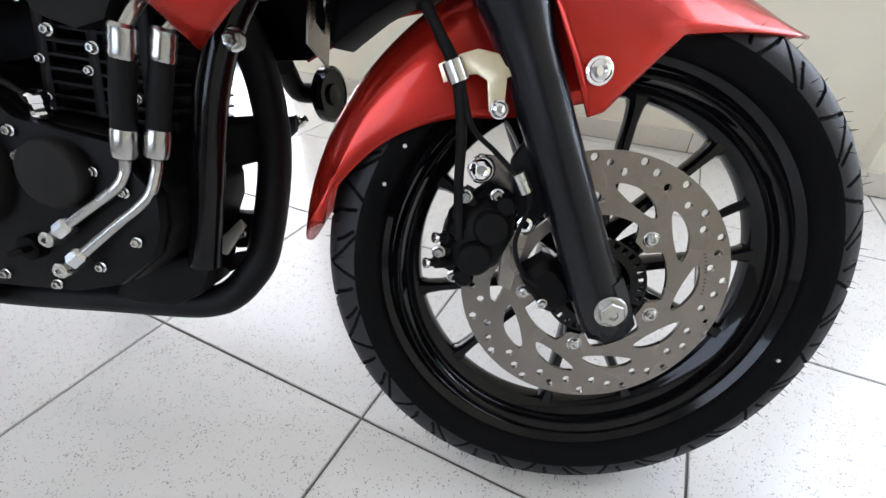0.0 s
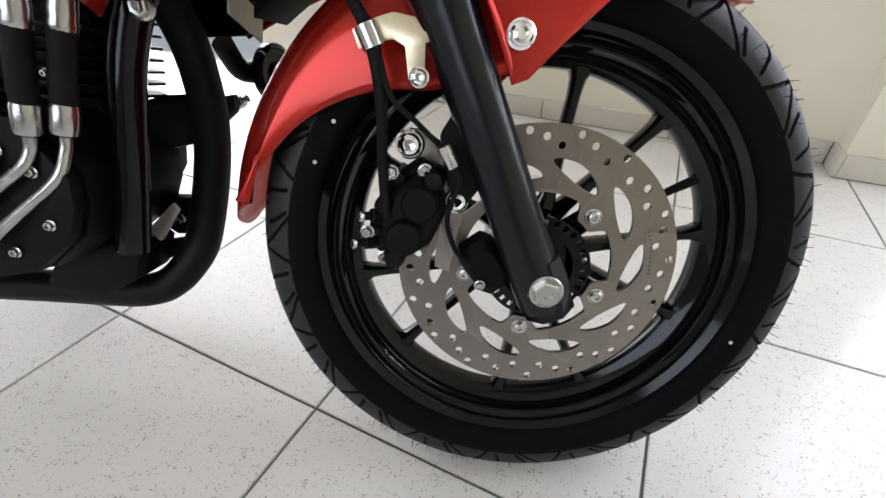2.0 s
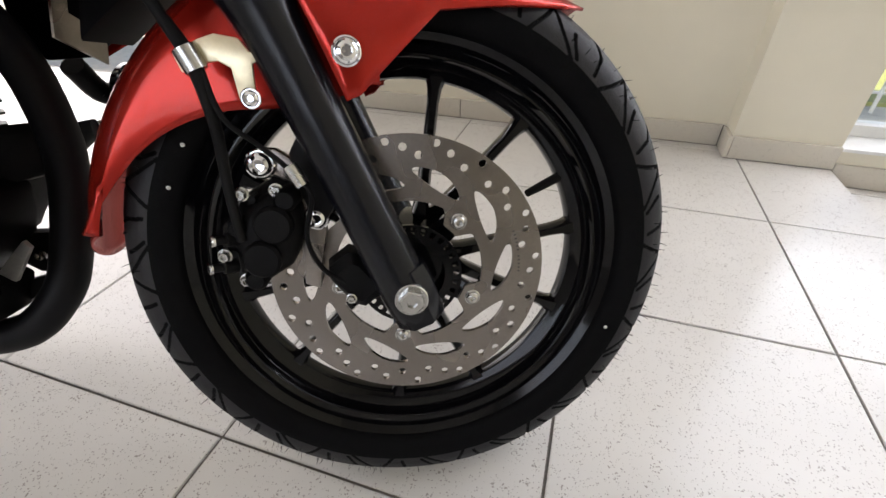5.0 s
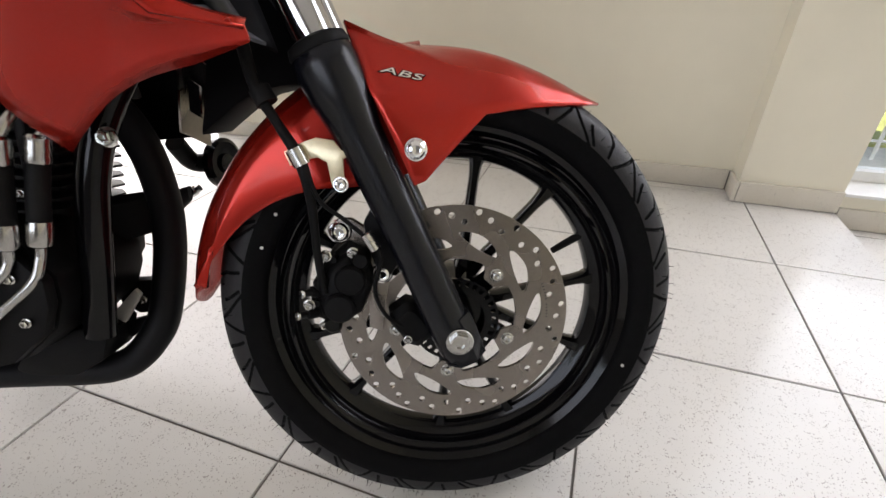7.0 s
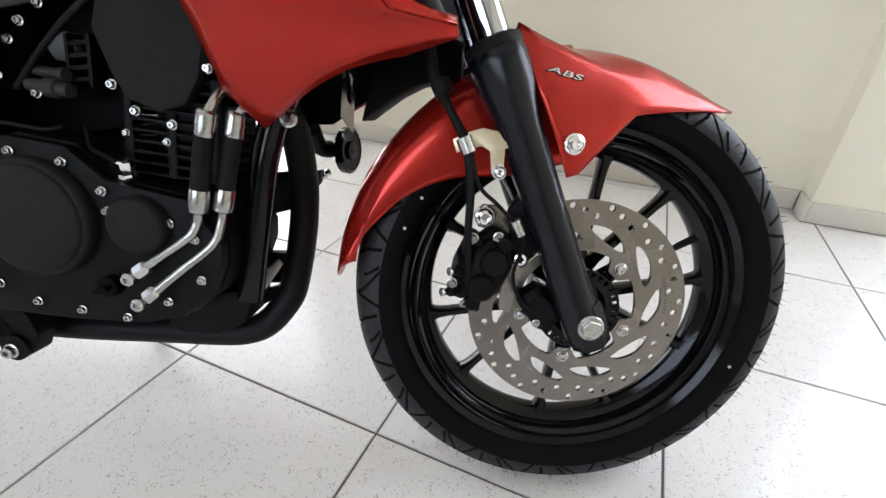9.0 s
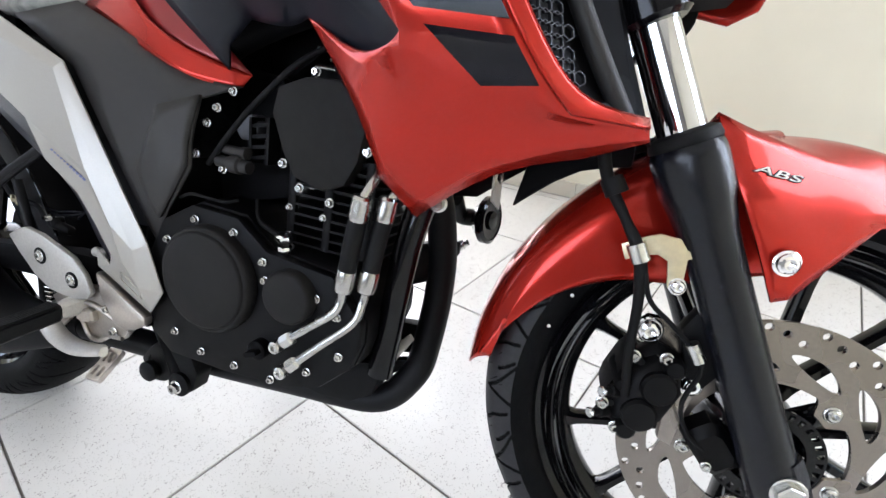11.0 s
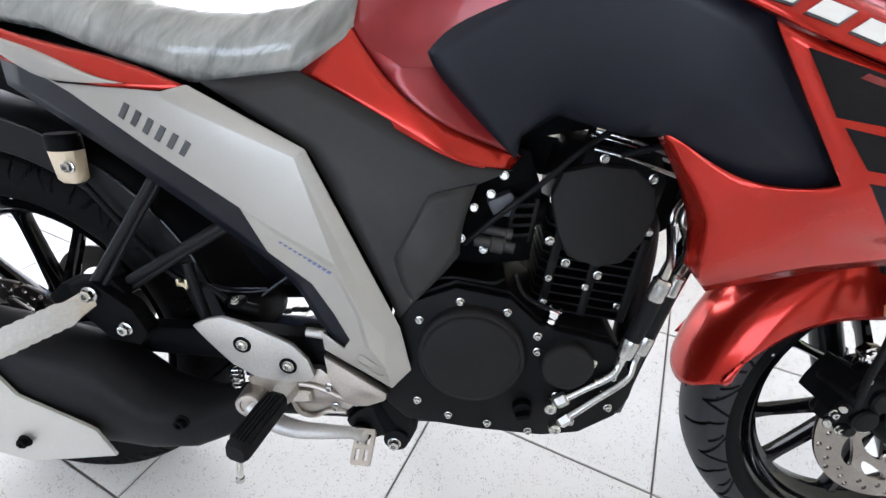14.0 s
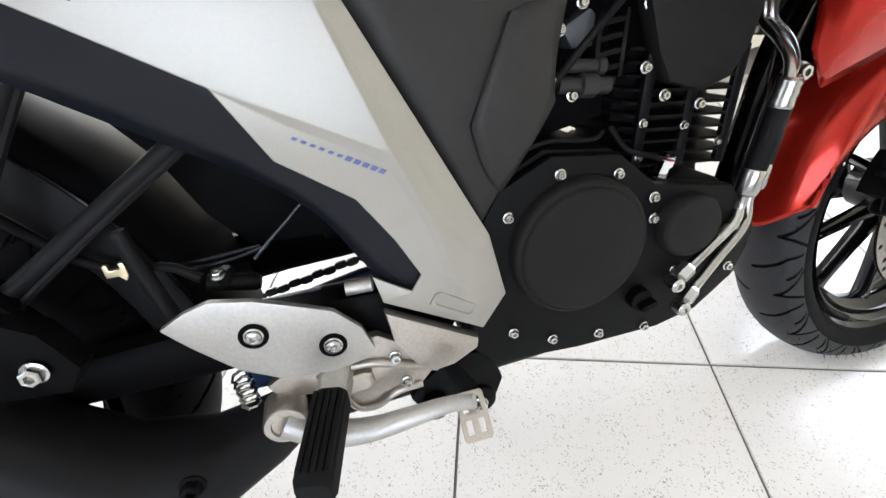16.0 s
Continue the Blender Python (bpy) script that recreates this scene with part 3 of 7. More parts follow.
def tyre_mesh(c, radius, half, bead, turns=2400, fine=64, pitch=18, tread=None):
    """A tyre with smooth sidewalls and a tread with moulded, curved grooves."""
    s = radius - bead
    knots = [(-0.60, 0.0), (-0.86, 0.10), (-0.98, 0.30), (-1.0, 0.48), (-0.95, 0.64), (-0.80, 0.81), (-0.48, 0.945), (0, 1.0)]
    knots = knots + [(-a, b) for a, b in knots[-2::-1]]
    line = spline([(a * half, bead + b * s, 0) for a, b in knots], 40)
    shoulder = next(k for k, p in enumerate(line) if p.y > bead + 0.43 * s)
    last = len(line) - 1
    spots = [round(shoulder * k / 12) for k in range(12)]
    spots = spots + [shoulder + round((last - 2 * shoulder) * k / fine) for k in range(fine + 1)] + [last - k for k in spots[::-1]]
    picks = [line[k] for k in spots]
    step = 2 * math.pi / pitch
    verts, faces, kind = [], [], []
    for i in range(turns):
        a = 2 * math.pi * i / turns
        for n, p in enumerate(picks):
            y, r = p.x, p.y
            w = abs(n - 12 - fine / 2) / (fine / 2)
            on_tread = 12 < n < 12 + fine
            cut = False
            if on_tread:
                side = 0.5 if y > 0 else 0.0
                for off, lo, hi, bow in GROOVES:
                    if lo < w < hi:
                        at = (a / step + side + off - bow * ((w - lo) / (hi - lo)) ** 1.3) % 1.0
                        cut = cut or min(at, 1 - at) * step * radius < 0.0019
            r -= 0.0045 if cut else 0.0
            kind.append(2 if cut else 1 if on_tread else 0)
            verts.append((c.x + r * math.cos(a), c.y + y, c.z + r * math.sin(a)))
    n = len(picks)
    for i in range(turns):
        j = (i + 1) % turns
        for q in range(n - 1):
            faces.append((i * n + q, i * n + q + 1, j * n + q + 1, j * n + q))
    data = bpy.data.meshes.new("tyre")
    data.from_pydata(verts, [], faces)
    data.materials.append(RUBBER)
    data.materials.append(tread or TREAD)
    # Groove faces take the darker rubber, so their shade is painted in.
    data.polygons.foreach_set("material_index", [1 if all(kind[v] == 1 for v in f) else 0 for f in faces])
    data.polygons.foreach_set("use_smooth", [all(kind[v] == 0 for v in f) for f in faces])
    return data


def spoke(bm, c, a0, a1, r0, r1, w0, w1, t0, t1):
    """One tapered spoke from the hub at angle a0 to the rim at angle a1, flared where it joins."""
    p, q = polar(a0, r0, 0, c), polar(a1, r1, 0, c)
    way = (q - p).normalized()
    side = Vector((0, 1, 0)).cross(way).normalized()
    rings = []
    for f, kw, kt in ((0, 1.5, 1.15), (0.12, 1.08, 1), (0.5, 0.95, 0.95), (0.84, 1, 1), (0.94, 1.25, 1.05), (1.03, 2.1, 1.1)):
        w, t = (w0 + (w1 - w0) * f) * kw, (t0 + (t1 - t0) * f) * kt
        rings.append(octagon(p + (q - p) * f, side, (0, 1, 0), w, t, 0.45))
    loft(rings, bm=bm)


def wheel(prefix, c, flange, half, m, hub_r, hub_half, phase):
    rim = bmesh.new()
    prof = [(flange - 0.010, -half + 0.007), (flange, -half), (flange - 0.003, -half + 0.005), (flange - 0.012, -half + 0.010),
            (flange - 0.016, -half + 0.020), (flange - 0.018, -half * 0.35), (flange - 0.018, half * 0.35), (flange - 0.016, half - 0.020),
            (flange - 0.012, half - 0.010), (flange - 0.003, half - 0.005), (flange, half), (flange - 0.010, half - 0.007),
            (flange - 0.0115, half - 0.002), (flange - 0.0135, half - 0.006), (flange - 0.0185, half - 0.011), (flange - 0.0205, half - 0.011), (flange - 0.0225, half - 0.017), (flange - 0.028, half * 0.40), (flange - 0.034, 0.013), (flange - 0.0395, 0.010), (flange - 0.0410, 0.006), (flange - 0.0410, -0.006),
            (flange - 0.0395, -0.010), (flange - 0.034, -0.013), (flange - 0.028, -half * 0.40), (flange - 0.0225, -half + 0.017), (flange - 0.0205, -half + 0.011), (flange - 0.0185, -half + 0.011), (flange - 0.0135, -half + 0.006), (flange - 0.0115, -half + 0.002)]
    rows = []
    for r, y in prof:
        rows.append([polar(360 * s / 120, r, y, c) for s in range(120)])
    rows.append(rows[0])
    loft(rows, caps=False, bm=rim)
    bmesh.ops.remove_doubles(rim, verts=rim.verts, dist=0.00001)
    ob = part(prefix + "_rim", rim, RIM, bike, "gloss black cast alloy wheel rim", m)
    for k in range(5):
        for sgn in (-1, 1):
            bm = bmesh.new()
            spoke(bm, c, phase + 72 * k + sgn * 7, phase + 72 * k + sgn * 15.5, hub_r * 0.9, flange - 0.039, 0.0074, 0.0058, 0.015, 0.011)
            part("spoke", bm, RIM, ob)
    hub = turned([(hub_r * 0.55, -hub_half), (hub_r * 0.8, -hub_half), (hub_r * 0.86, -hub_half * 0.7), (hub_r, -0.018), (hub_r, 0.018),
                  (hub_r * 0.86, hub_half * 0.7), (hub_r * 0.8, hub_half), (hub_r * 0.55, hub_half)], c, (0, 1, 0), 40)
    part("hub", hub, RIM, ob)
    return ob


front_rim = wheel("front_wheel", AXLE, 0.2305, 0.040, STEER, 0.050, 0.055, -8)
front_tyre = part("front_tyre", tyre_mesh(AXLE, 0.297, 0.051, 0.2275), RUBBER, bike, "new black rubber front tyre with curved grooves", STEER)
hairs = bmesh.new()
rnd = random.Random(5)
for i in range(230):
    a, y = rnd.uniform(0, 360), rnd.choice((-1, 1)) * rnd.choice((0.047, 0.041, 0.034, 0.049))
    r = 0.297 - 0.068 * (0.36 if abs(y) > 0.048 else 0.24 if abs(y) > 0.045 else 0.17 if abs(y) > 0.04 else 0.11)
    p = polar(a, r, y)
    out = (polar(a, 1) - AXLE) * 0.7 + Vector((0, math.copysign(0.7, y), 0)) + Vector((rnd.uniform(-.4, .4), 0, rnd.uniform(-.4, .4)))
    tube([p - out * 0.001, p + out * rnd.uniform(0.003, 0.008)], [0.0005, 0.0002], 4, 1, hairs)
tagged(part("tyre_hairs", hairs, RUBBER, front_tyre, smooth=False), kind="stuff")
for a, r in ((147.0, 0.2445), (157.5, 0.2445), (-21, 0.2445)):
    part("paint_dot", turned([(0.0021, 0), (0.0021, 0.001), (0.001, 0.0016)], polar(a, r, -0.0485), (0, -1, 0), 10), WHITE_MARK, front_tyre, "small white paint dot")
valve = bmesh.new()
tube([polar(26, 0.203, -0.004), polar(26.5, 0.172, -0.010), polar(28, 0.150, -0.022)], [0.0058, 0.0052, 0.0042], 10, 4, valve)
part("valve_stem", valve, HOSE, front_rim, "black rubber valve stem")

# brake disc with drilled holes and sculpted cut-outs
DISC_Y = -0.060
BOLT_A = [-26 + 72 * k for k in range(5)]


def ring2(r, n=96):
    return [(r * math.cos(2 * math.pi * i / n), r * math.sin(2 * math.pi * i / n)) for i in range(n)]


def scallop(lo, hi, n=200):
    out = []
    for i in range(n):
        a = 360 * i / n
        near = min(abs((a - b + 180) % 360 - 180) for b in BOLT_A)
        f = max(0.0, min(1.0, (near - 7) / 9))
        f = f * f * (3 - 2 * f)
        r = lo + (hi - lo) * f
        out.append((r * math.cos(radians(a)), r * math.sin(radians(a))))
    return out


def blob2(points, steps=5):
    pts = [Vector((*polar(a, r, 0, Vector((0, 0, 0))).xz, 0)) for a, r in points]
    n, out = len(pts), []
    for i in range(n):
        a, b, c2, d = pts[i - 1], pts[i], pts[(i + 1) % n], pts[(i + 2) % n]
        for s in range(steps):
            t = s / steps
            q = 0.5 * (2 * b + (c2 - a) * t + (2 * a - 5 * b + 4 * c2 - d) * t * t + (3 * b - a - 3 * c2 + d) * t ** 3)
            out.append((q.x, q.y))
    return out


def disc_mesh(outer, k=1.0):
    lines = [ring2(outer, 128), scallop(0.061 * k, 0.0765 * k)]
    for b in BOLT_A:
        for s in (b + 9, b + 45):
            lines.append(blob2([(s, 0.0905 * k), (s + 6, 0.1005 * k), (s + 17, 0.1085 * k), (s + 28, 0.1100 * k), (s + 32, 0.1060 * k), (s + 23, 0.0945 * k), (s + 10, 0.0885 * k)]))
        for j, (da, r) in enumerate(((2, .121), (10, .1335), (16, .121), (24, .1285), (31, .1345), (38, .121), (45, .1285), (52, .1345), (59, .121), (66, .1295))):
            cx, cy = r * k * math.cos(radians(b + da)), r * k * math.sin(radians(b + da))
            lines.append([(cx + 0.0043 * math.cos(q), cy + 0.0043 * math.sin(q)) for q in (2 * math.pi * s / 12 for s in range(12))])
    return flat_shape(lines, 0.0022, "brake_disc", DISC, 0.0003)


TO_SIDE = Matrix.Rotation(radians(90), 4, "X")
front_disc = part("front_brake_disc", disc_mesh(0.1405), DISC, bike, "drilled ground steel brake disc", STEER @ Matrix.Translation((0, DISC_Y, 0.296)) @ TO_SIDE)
for b in BOLT_A:
    button(front_disc, (0.0735 * math.cos(radians(b)), 0.0735 * math.sin(radians(b)), 0.002), (0, 0, 1), 0.0066, STEEL, "disc_bolt", "bright domed disc bolt")
for k in range(5):
    part("disc_carrier", loft([octagon(polar(BOLT_A[k], r, y), (0, 1, 0), Vector((0, 1, 0)).cross(polar(BOLT_A[k], 1) - AXLE), 0.004, w, 0.3)
                               for r, y, w in ((0.030, -0.040, 0.014), (0.055, -0.048, 0.012), (0.080, -0.0565, 0.010))]), GLOSS, front_rim)
for i in range(11):
    a = radians(-2 + 2.1 * i + (1.5 if i > 4 else 0))
    part("stamped_mark", flat_shape([[(-0.0011, -0.0006), (0.0011, -0.0006), (0.0011, 0.0006), (-0.0011, 0.0006)]], 0.0002, "stamped_mark", DARK_MARK), DARK_MARK, front_disc, "", Matrix.Translation((0.1155 * math.cos(a), 0.1155 * math.sin(a), 0.0027)) @ Matrix.Rotation(a, 4, "Z"))
part("carrier_plate", turned([(0.026, -0.052), (0.040, -0.052), (0.042, -0.049), (0.040, -0.046), (0.026, -0.044)], AXLE, (0, 1, 0), 48), GLOSS, front_rim, "black disc carrier plate")
tone = [ring2(0.0535, 96), ring2(0.036, 60)]
for i in range(30):
    a = 2 * math.pi * i / 30
    tone.append([(r * math.cos(a + da), r * math.sin(a + da)) for r, da in ((0.0445, -0.045), (0.0445, 0.045), (0.0510, 0.055), (0.0510, -0.055))])
part("sensor_ring", flat_shape(tone, 0.002, "sensor_ring", GLOSS), GLOSS, bike, "black slotted speed sensor ring", STEER @ Matrix.Translation((0, -0.068, 0.296)) @ TO_SIDE)

# fork: the legs stand a little steeper than the steering head
LEG_Y = 0.098
LEG_RAKE = radians(22.5)
LEG_UP = Vector((-math.sin(LEG_RAKE), 0, math.cos(LEG_RAKE)))
LEG_FWD = Vector((math.cos(LEG_RAKE), 0, math.sin(LEG_RAKE)))
LEG_X = -0.006


def fork_leg(y):
    foot = Vector((LEG_X, y, 0.296))
    prof = [(0.012, -0.036), (0.021, -0.033), (0.0245, -0.020), (0.0250, 0.0), (0.0245, 0.03), (0.0238, 0.07), (0.0238, 0.19), (0.0248, 0.242),
            (0.0285, 0.268), (0.0312, 0.282), (0.0318, 0.310), (0.0312, 0.318), (0.0298, 0.321), (0.0293, 0.3225)]
    slider = part("fork_slider", turned(prof, foot, LEG_UP, 40), FORK, bike, "satin black fork slider", STEER)
    part("dust_seal", turned([(0.0298, 0.323), (0.0308, 0.326), (0.0290, 0.333), (0.0225, 0.336)], foot, LEG_UP, 40), HOSE, slider, "black rubber dust seal")
    part("fork_tube", turned([(0.0203, 0.33), (0.0203, 0.74)], foot, LEG_UP, 48), TUBE_CHROME, bike, "polished chrome fork tube", STEER)
    lug = loft([octagon(foot + LEG_UP * d + Vector((0.003, 0, 0)), LEG_FWD, (0, 1, 0), w, 0.0215, 0.5)
                for d, w in ((-0.036, 0.019), (-0.033, 0.0235), (0.0, 0.0250), (0.020, 0.0240))])
    part("axle_lug", lug, FORK, slider)
    return slider


fork_leg(-LEG_Y)
fork_leg(LEG_Y)
axle_bolt = bmesh.new()
turned([(0.0155, 0), (0.0155, 0.004), (0.0145, 0.005)], (0, -0.1195, 0.294), (0, -1, 0), 32, axle_bolt)
turned([(0.0122, 0.004), (0.0122, 0.0105), (0.0108, 0.012), (0.0050, 0.012), (0.0046, 0.009)], (0, -0.1195, 0.294), (0, -1, 0), 6, axle_bolt)
part("axle_bolt", axle_bolt, STEEL, bike, "worn zinc hexagon axle bolt", STEER)
part("axle_shaft", turned([(0.010, 0), (0.010, 0.235)], (0, -0.1235, 0.296), (0, 1, 0), 20), STEEL, bike, "", STEER)


def clamp_block(z0, z1, grow):
    bm = bmesh.new()
    for sy in (-1, 1):
        at = Vector((LEG_X, sy * LEG_Y, 0.296))
        turned([(0.026, z0), (0.029 + grow, z0 + 0.004), (0.029 + grow, z1 - 0.004), (0.026, z1)], at, LEG_UP, 28, bm)
    mid = LEG_UP * ((z0 + z1) / 2) + Vector((LEG_X, 0, 0.296))
    loft([octagon(mid + Vector((0, y, 0)) - LEG_FWD * 0.022, LEG_FWD, LEG_UP, 0.030, (z1 - z0) / 2.3, 0.3) for y in (-0.09, -0.04, 0.04, 0.09)], bm=bm)
    return bm


part("lower_fork_clamp", clamp_block(0.428, 0.460, 0.002), GLOSS, bike, "black cast lower fork clamp", STEER)
part("upper_fork_clamp", clamp_block(0.700, 0.722, 0.0), GLOSS, bike, "black cast upper fork clamp", STEER)
part("steering_stem", turned([(0.026, 0.43), (0.026, 0.71)], Vector((-0.050, 0, 0.28)), LEG_UP, 24), DEEP, bike)

# front fender: front wing with its fixing tab, and the curved rear section
wing = [(-0.105, 0, 0.602), (-0.05, 0, 0.613), (0.01, 0, 0.614), (0.065, 0, 0.604), (0.13, 0, 0.577), (0.180, 0, 0.551),
        (-0.1065, -0.0910, 0.6245), (-0.0845, -0.1135, 0.5600), (-0.0640, -0.1155, 0.5150), (-0.0450, -0.1150, 0.4670), (-0.0330, -0.1155, 0.4715), (-0.0150, -0.1085, 0.4900),
        (-0.0320, -0.1120, 0.5160), (0.0325, -0.0890, 0.5360), (0.0900, -0.0690, 0.5440), (0.1780, -0.0240, 0.5470), (0.1520, -0.0310, 0.5550), (-0.0030, -0.0680, 0.5870),
        (-0.090, -0.050, 0.613), (-0.035, -0.044, 0.615), (0.025, -0.038, 0.611), (0.09, -0.028, 0.592), (0.150, -0.016, 0.565), (0.0740, -0.0500, 0.5730)]
faces = [(0, 1, 19, 18), (1, 2, 20, 19), (2, 3, 21, 20), (3, 4, 22, 21), (4, 5, 15, 16, 22),
         (0, 18, 6), (18, 19, 17, 6), (19, 20, 23, 17), (20, 21, 23), (21, 22, 16, 23),
         (17, 23, 14, 13), (23, 16, 15, 14), (6, 17, 7), (7, 17, 13, 12), (7, 12, 8), (12, 13, 11), (8, 12, 11, 10, 9)]
middle = 6
other = {k: k if k < middle else len(wing) + k - middle for k in range(len(wing))}
whole_wing = wing + [(a, -b, c) for a, b, c in wing[middle:]]
whole_faces = faces + [tuple(other[k] for k in f) for f in faces]
creases = [(6, 17, 0.80), (17, 23, 0.75), (23, 16, 0.9), (16, 15, 0.9), (17, 13, 0.80), (8, 12, 0.9), (12, 11, 0.95), (7, 12, 0.6)]
creases = creases + [(other[a], other[b], w) for a, b, w in creases]
fender = softened(part("front_fender", shell(whole_wing, whole_faces, 0.0028, 11, soft=True, folds=creases, up=True), RED, bike, "glossy metallic red front fender", STEER, smooth=False))
rear_rows = []
SIDE_R = ((96, 0.185), (108, 0.185), (118, 0.189), (127, 0.202), (135, 0.224), (145, 0.249), (153, 0.266), (160, 0.278), (167, 0.291), (173, 0.304))
for p in spline([(a / 100, r, 0) for a, r in SIDE_R], 4):
    a, side_r = p.x * 100, p.y
    blend = min(1.0, max(0.0, (a - 108) / 26))
    blend = blend * blend * (3 - 2 * blend)
    top, w = 0.322 - 0.003 * blend, 0.058 + 0.008 * blend
    low = max(side_r, top - 0.14)
    half = [(low, -w - 0.001, 0), ((low + top - 0.02) / 2, -w - 0.002, 0), (top - 0.026, -w, 0), (top - 0.008, -w + 0.015, 0), (top, -0.028, 0), (top + 0.002, 0, 0)]
    line = spline(half, 4)
    line = line + [Vector((v.x, -v.y, 0)) for v in line[-2::-1]]
    rear_rows.append([polar(96 + (a - 96) * (177.5 - 8.0 * min(1.0, abs(v.y) / w) ** 2 - 96) / 77, v.x, v.y) for v in line])
rear_bm = loft(rear_rows, caps=False, closed=False)
rear_fender = part("fender_rear_section", rear_bm, RED, bike, "curved red rear section of the front fender", STEER, angle=60)
skin = rear_fender.modifiers.new("skin", "SOLIDIFY")
skin.thickness, skin.offset = 0.0028, -1
button(fender, (-0.042, -0.1175, 0.503), (0.1, -1, 0), 0.0088, CHROME, "fender_bolt", "large bright domed fender bolt")


def letters(text, size, swell, mat):
    """Slanted lettering as a mesh; swell widens its strokes."""
    data = bpy.data.curves.new("lettering", "FONT")
    data.body, data.size, data.shear, data.extrude, data.align_x, data.align_y = text, size, 0.30, 0.0003, "CENTER", "CENTER"
    data.space_character, data.offset = 1.05, swell
    ob = new("lettering", data)
    mesh = bpy.data.meshes.new_from_object(ob.evaluated_get(bpy.context.evaluated_depsgraph_get()))
    bpy.data.objects.remove(ob)
    mesh.materials.clear()
    mesh.materials.append(mat)
    return mesh


def on_side(x, y, z, out=(0, -1, 0), along=(1, 0, 0)):
    """A frame that lies on a panel: x along it, z out of it."""
    z_axis = Vector(out).normalized()
    x_axis = Vector(along)
    x_axis = (x_axis - z_axis * x_axis.dot(z_axis)).normalized()
    y_axis = z_axis.cross(x_axis)
    return Matrix.Translation((x, y, z)) @ Matrix((x_axis, y_axis, z_axis)).transposed().to_4x4()


# brake caliper, its bracket, hose and sensor wire
rad, tan = (polar(156, 1) - AXLE), (polar(246, 1) - AXLE)


def caliper_block(off, hr, ht, y0, y1):
    return bevelled(loft([octagon(AXLE + rad * (0.137 + off) + Vector((0, y, 0)), rad, tan, hr * k, ht * k, 0.55) for y, k in ((y0, 0.62), (y0 + 0.004, 0.84), (y0 + 0.011, 1.0), (y1 - 0.004, 1.0), (y1, 0.90))]), 0.003, 3)


caliper_ob = part("brake_caliper", caliper_block(0.0, 0.027, 0.040, -0.106, -0.064), ENGINE, bike, "black two-piston brake caliper", STEER)
part("inner_half", caliper_block(0.0, 0.022, 0.030, -0.056, -0.030), ENGINE, caliper_ob)
part("flange_plate", caliper_block(0.004, 0.026, 0.050, -0.092, -0.064), ENGINE, caliper_ob)
for da, dr, r in ((-0.040, -0.004, 0.0105), (0.041, -0.002, 0.0105), (0.0, 0.026, 0.0085)):
    at = AXLE + rad * (0.137 + dr) + tan * da
    part("caliper_boss", turned([(r * 0.7, -0.108), (r, -0.104), (r, -0.062), (r * 1.12, -0.060), (r * 1.12, -0.050), (r * 0.8, -0.046)], at, (0, 1, 0), 20), ENGINE, caliper_ob)
for da in (-0.028, -0.010, 0.008, 0.026):
    part("caliper_rib", tube([AXLE + rad * 0.160 + tan * da + Vector((0, y, 0)) for y in (-0.100, -0.075, -0.045)], 0.0038, 8, 2), ENGINE, caliper_ob)
part("bridge", loft([octagon(AXLE + rad * 0.163 + Vector((0, y, 0)), rad, tan, 0.007, 0.030, 0.5) for y in (-0.095, -0.035)]), ENGINE, caliper_ob)
for da in (-0.016, 0.018):
    part("piston_cover", turned([(0.017, 0), (0.017, 0.006), (0.0145, 0.009), (0.008, 0.0095)], AXLE + rad * 0.135 + tan * da + Vector((0, -0.104, 0)), (0, -1, 0), 28), ENGINE, caliper_ob)
for da, dr in ((-0.044, 0.006), (0.046, 0.006), (0.030, 0.030), (-0.03, 0.032)):
    bolt(caliper_ob, AXLE + rad * (0.137 + dr) + tan * da + Vector((0, -0.100, 0)), (0, -1, 0), 0.0052, STEEL, "caliper_bolt")
for p in ((-0.150, -0.098, 0.352), (-0.158, -0.094, 0.325)):
    part("caliper_pin", turned([(0.0065, 0), (0.0065, 0.012), (0.004, 0.013), (0.004, 0.022), (0.0025, 0.023)], p, (-0.75, -0.6, 0.1), 14), ENGINE, caliper_ob, "black caliper pin")
    part("pin_head", turned([(0.0052, 0), (0.0052, 0.002), (0.004, 0.003)], Vector(p) + Vector((-0.75, -0.6, 0.1)).normalized() * 0.022, (-0.75, -0.6, 0.1), 12), STEEL, caliper_ob, "zinc pin head")
carrier = plate([(-0.140, 0.418), (-0.130, 0.428), (-0.115, 0.427), (-0.092, 0.411), (-0.083, 0.388), (-0.075, 0.361), (-0.083, 0.325), (-0.089, 0.290), (-0.103, 0.296), (-0.100, 0.348), (-0.104, 0.381), (-0.116, 0.402), (-0.131, 0.401)], -0.079, -0.067, 0.0015)
carrier_ob = part("caliper_carrier", carrier, DISC, bike, "bare steel caliper carrier", STEER)
button(carrier_ob, (-0.1285, -0.080, 0.4145), (0, -1, 0), 0.0105, CHROME, "carrier_bolt", "large bright carrier bolt")
button(carrier_ob, (-0.0835, -0.084, 0.3650), (0, -1, 0), 0.0092, CHROME, "carrier_bolt", "large bright carrier bolt")
part("fork_bracket", plate([(-0.102, 0.424), (-0.085, 0.452), (-0.062, 0.430), (-0.058, 0.385), (-0.082, 0.352), (-0.095, 0.385)], -0.090, -0.072, 0.005), ENGINE, bike, "black cast fork bracket", STEER)
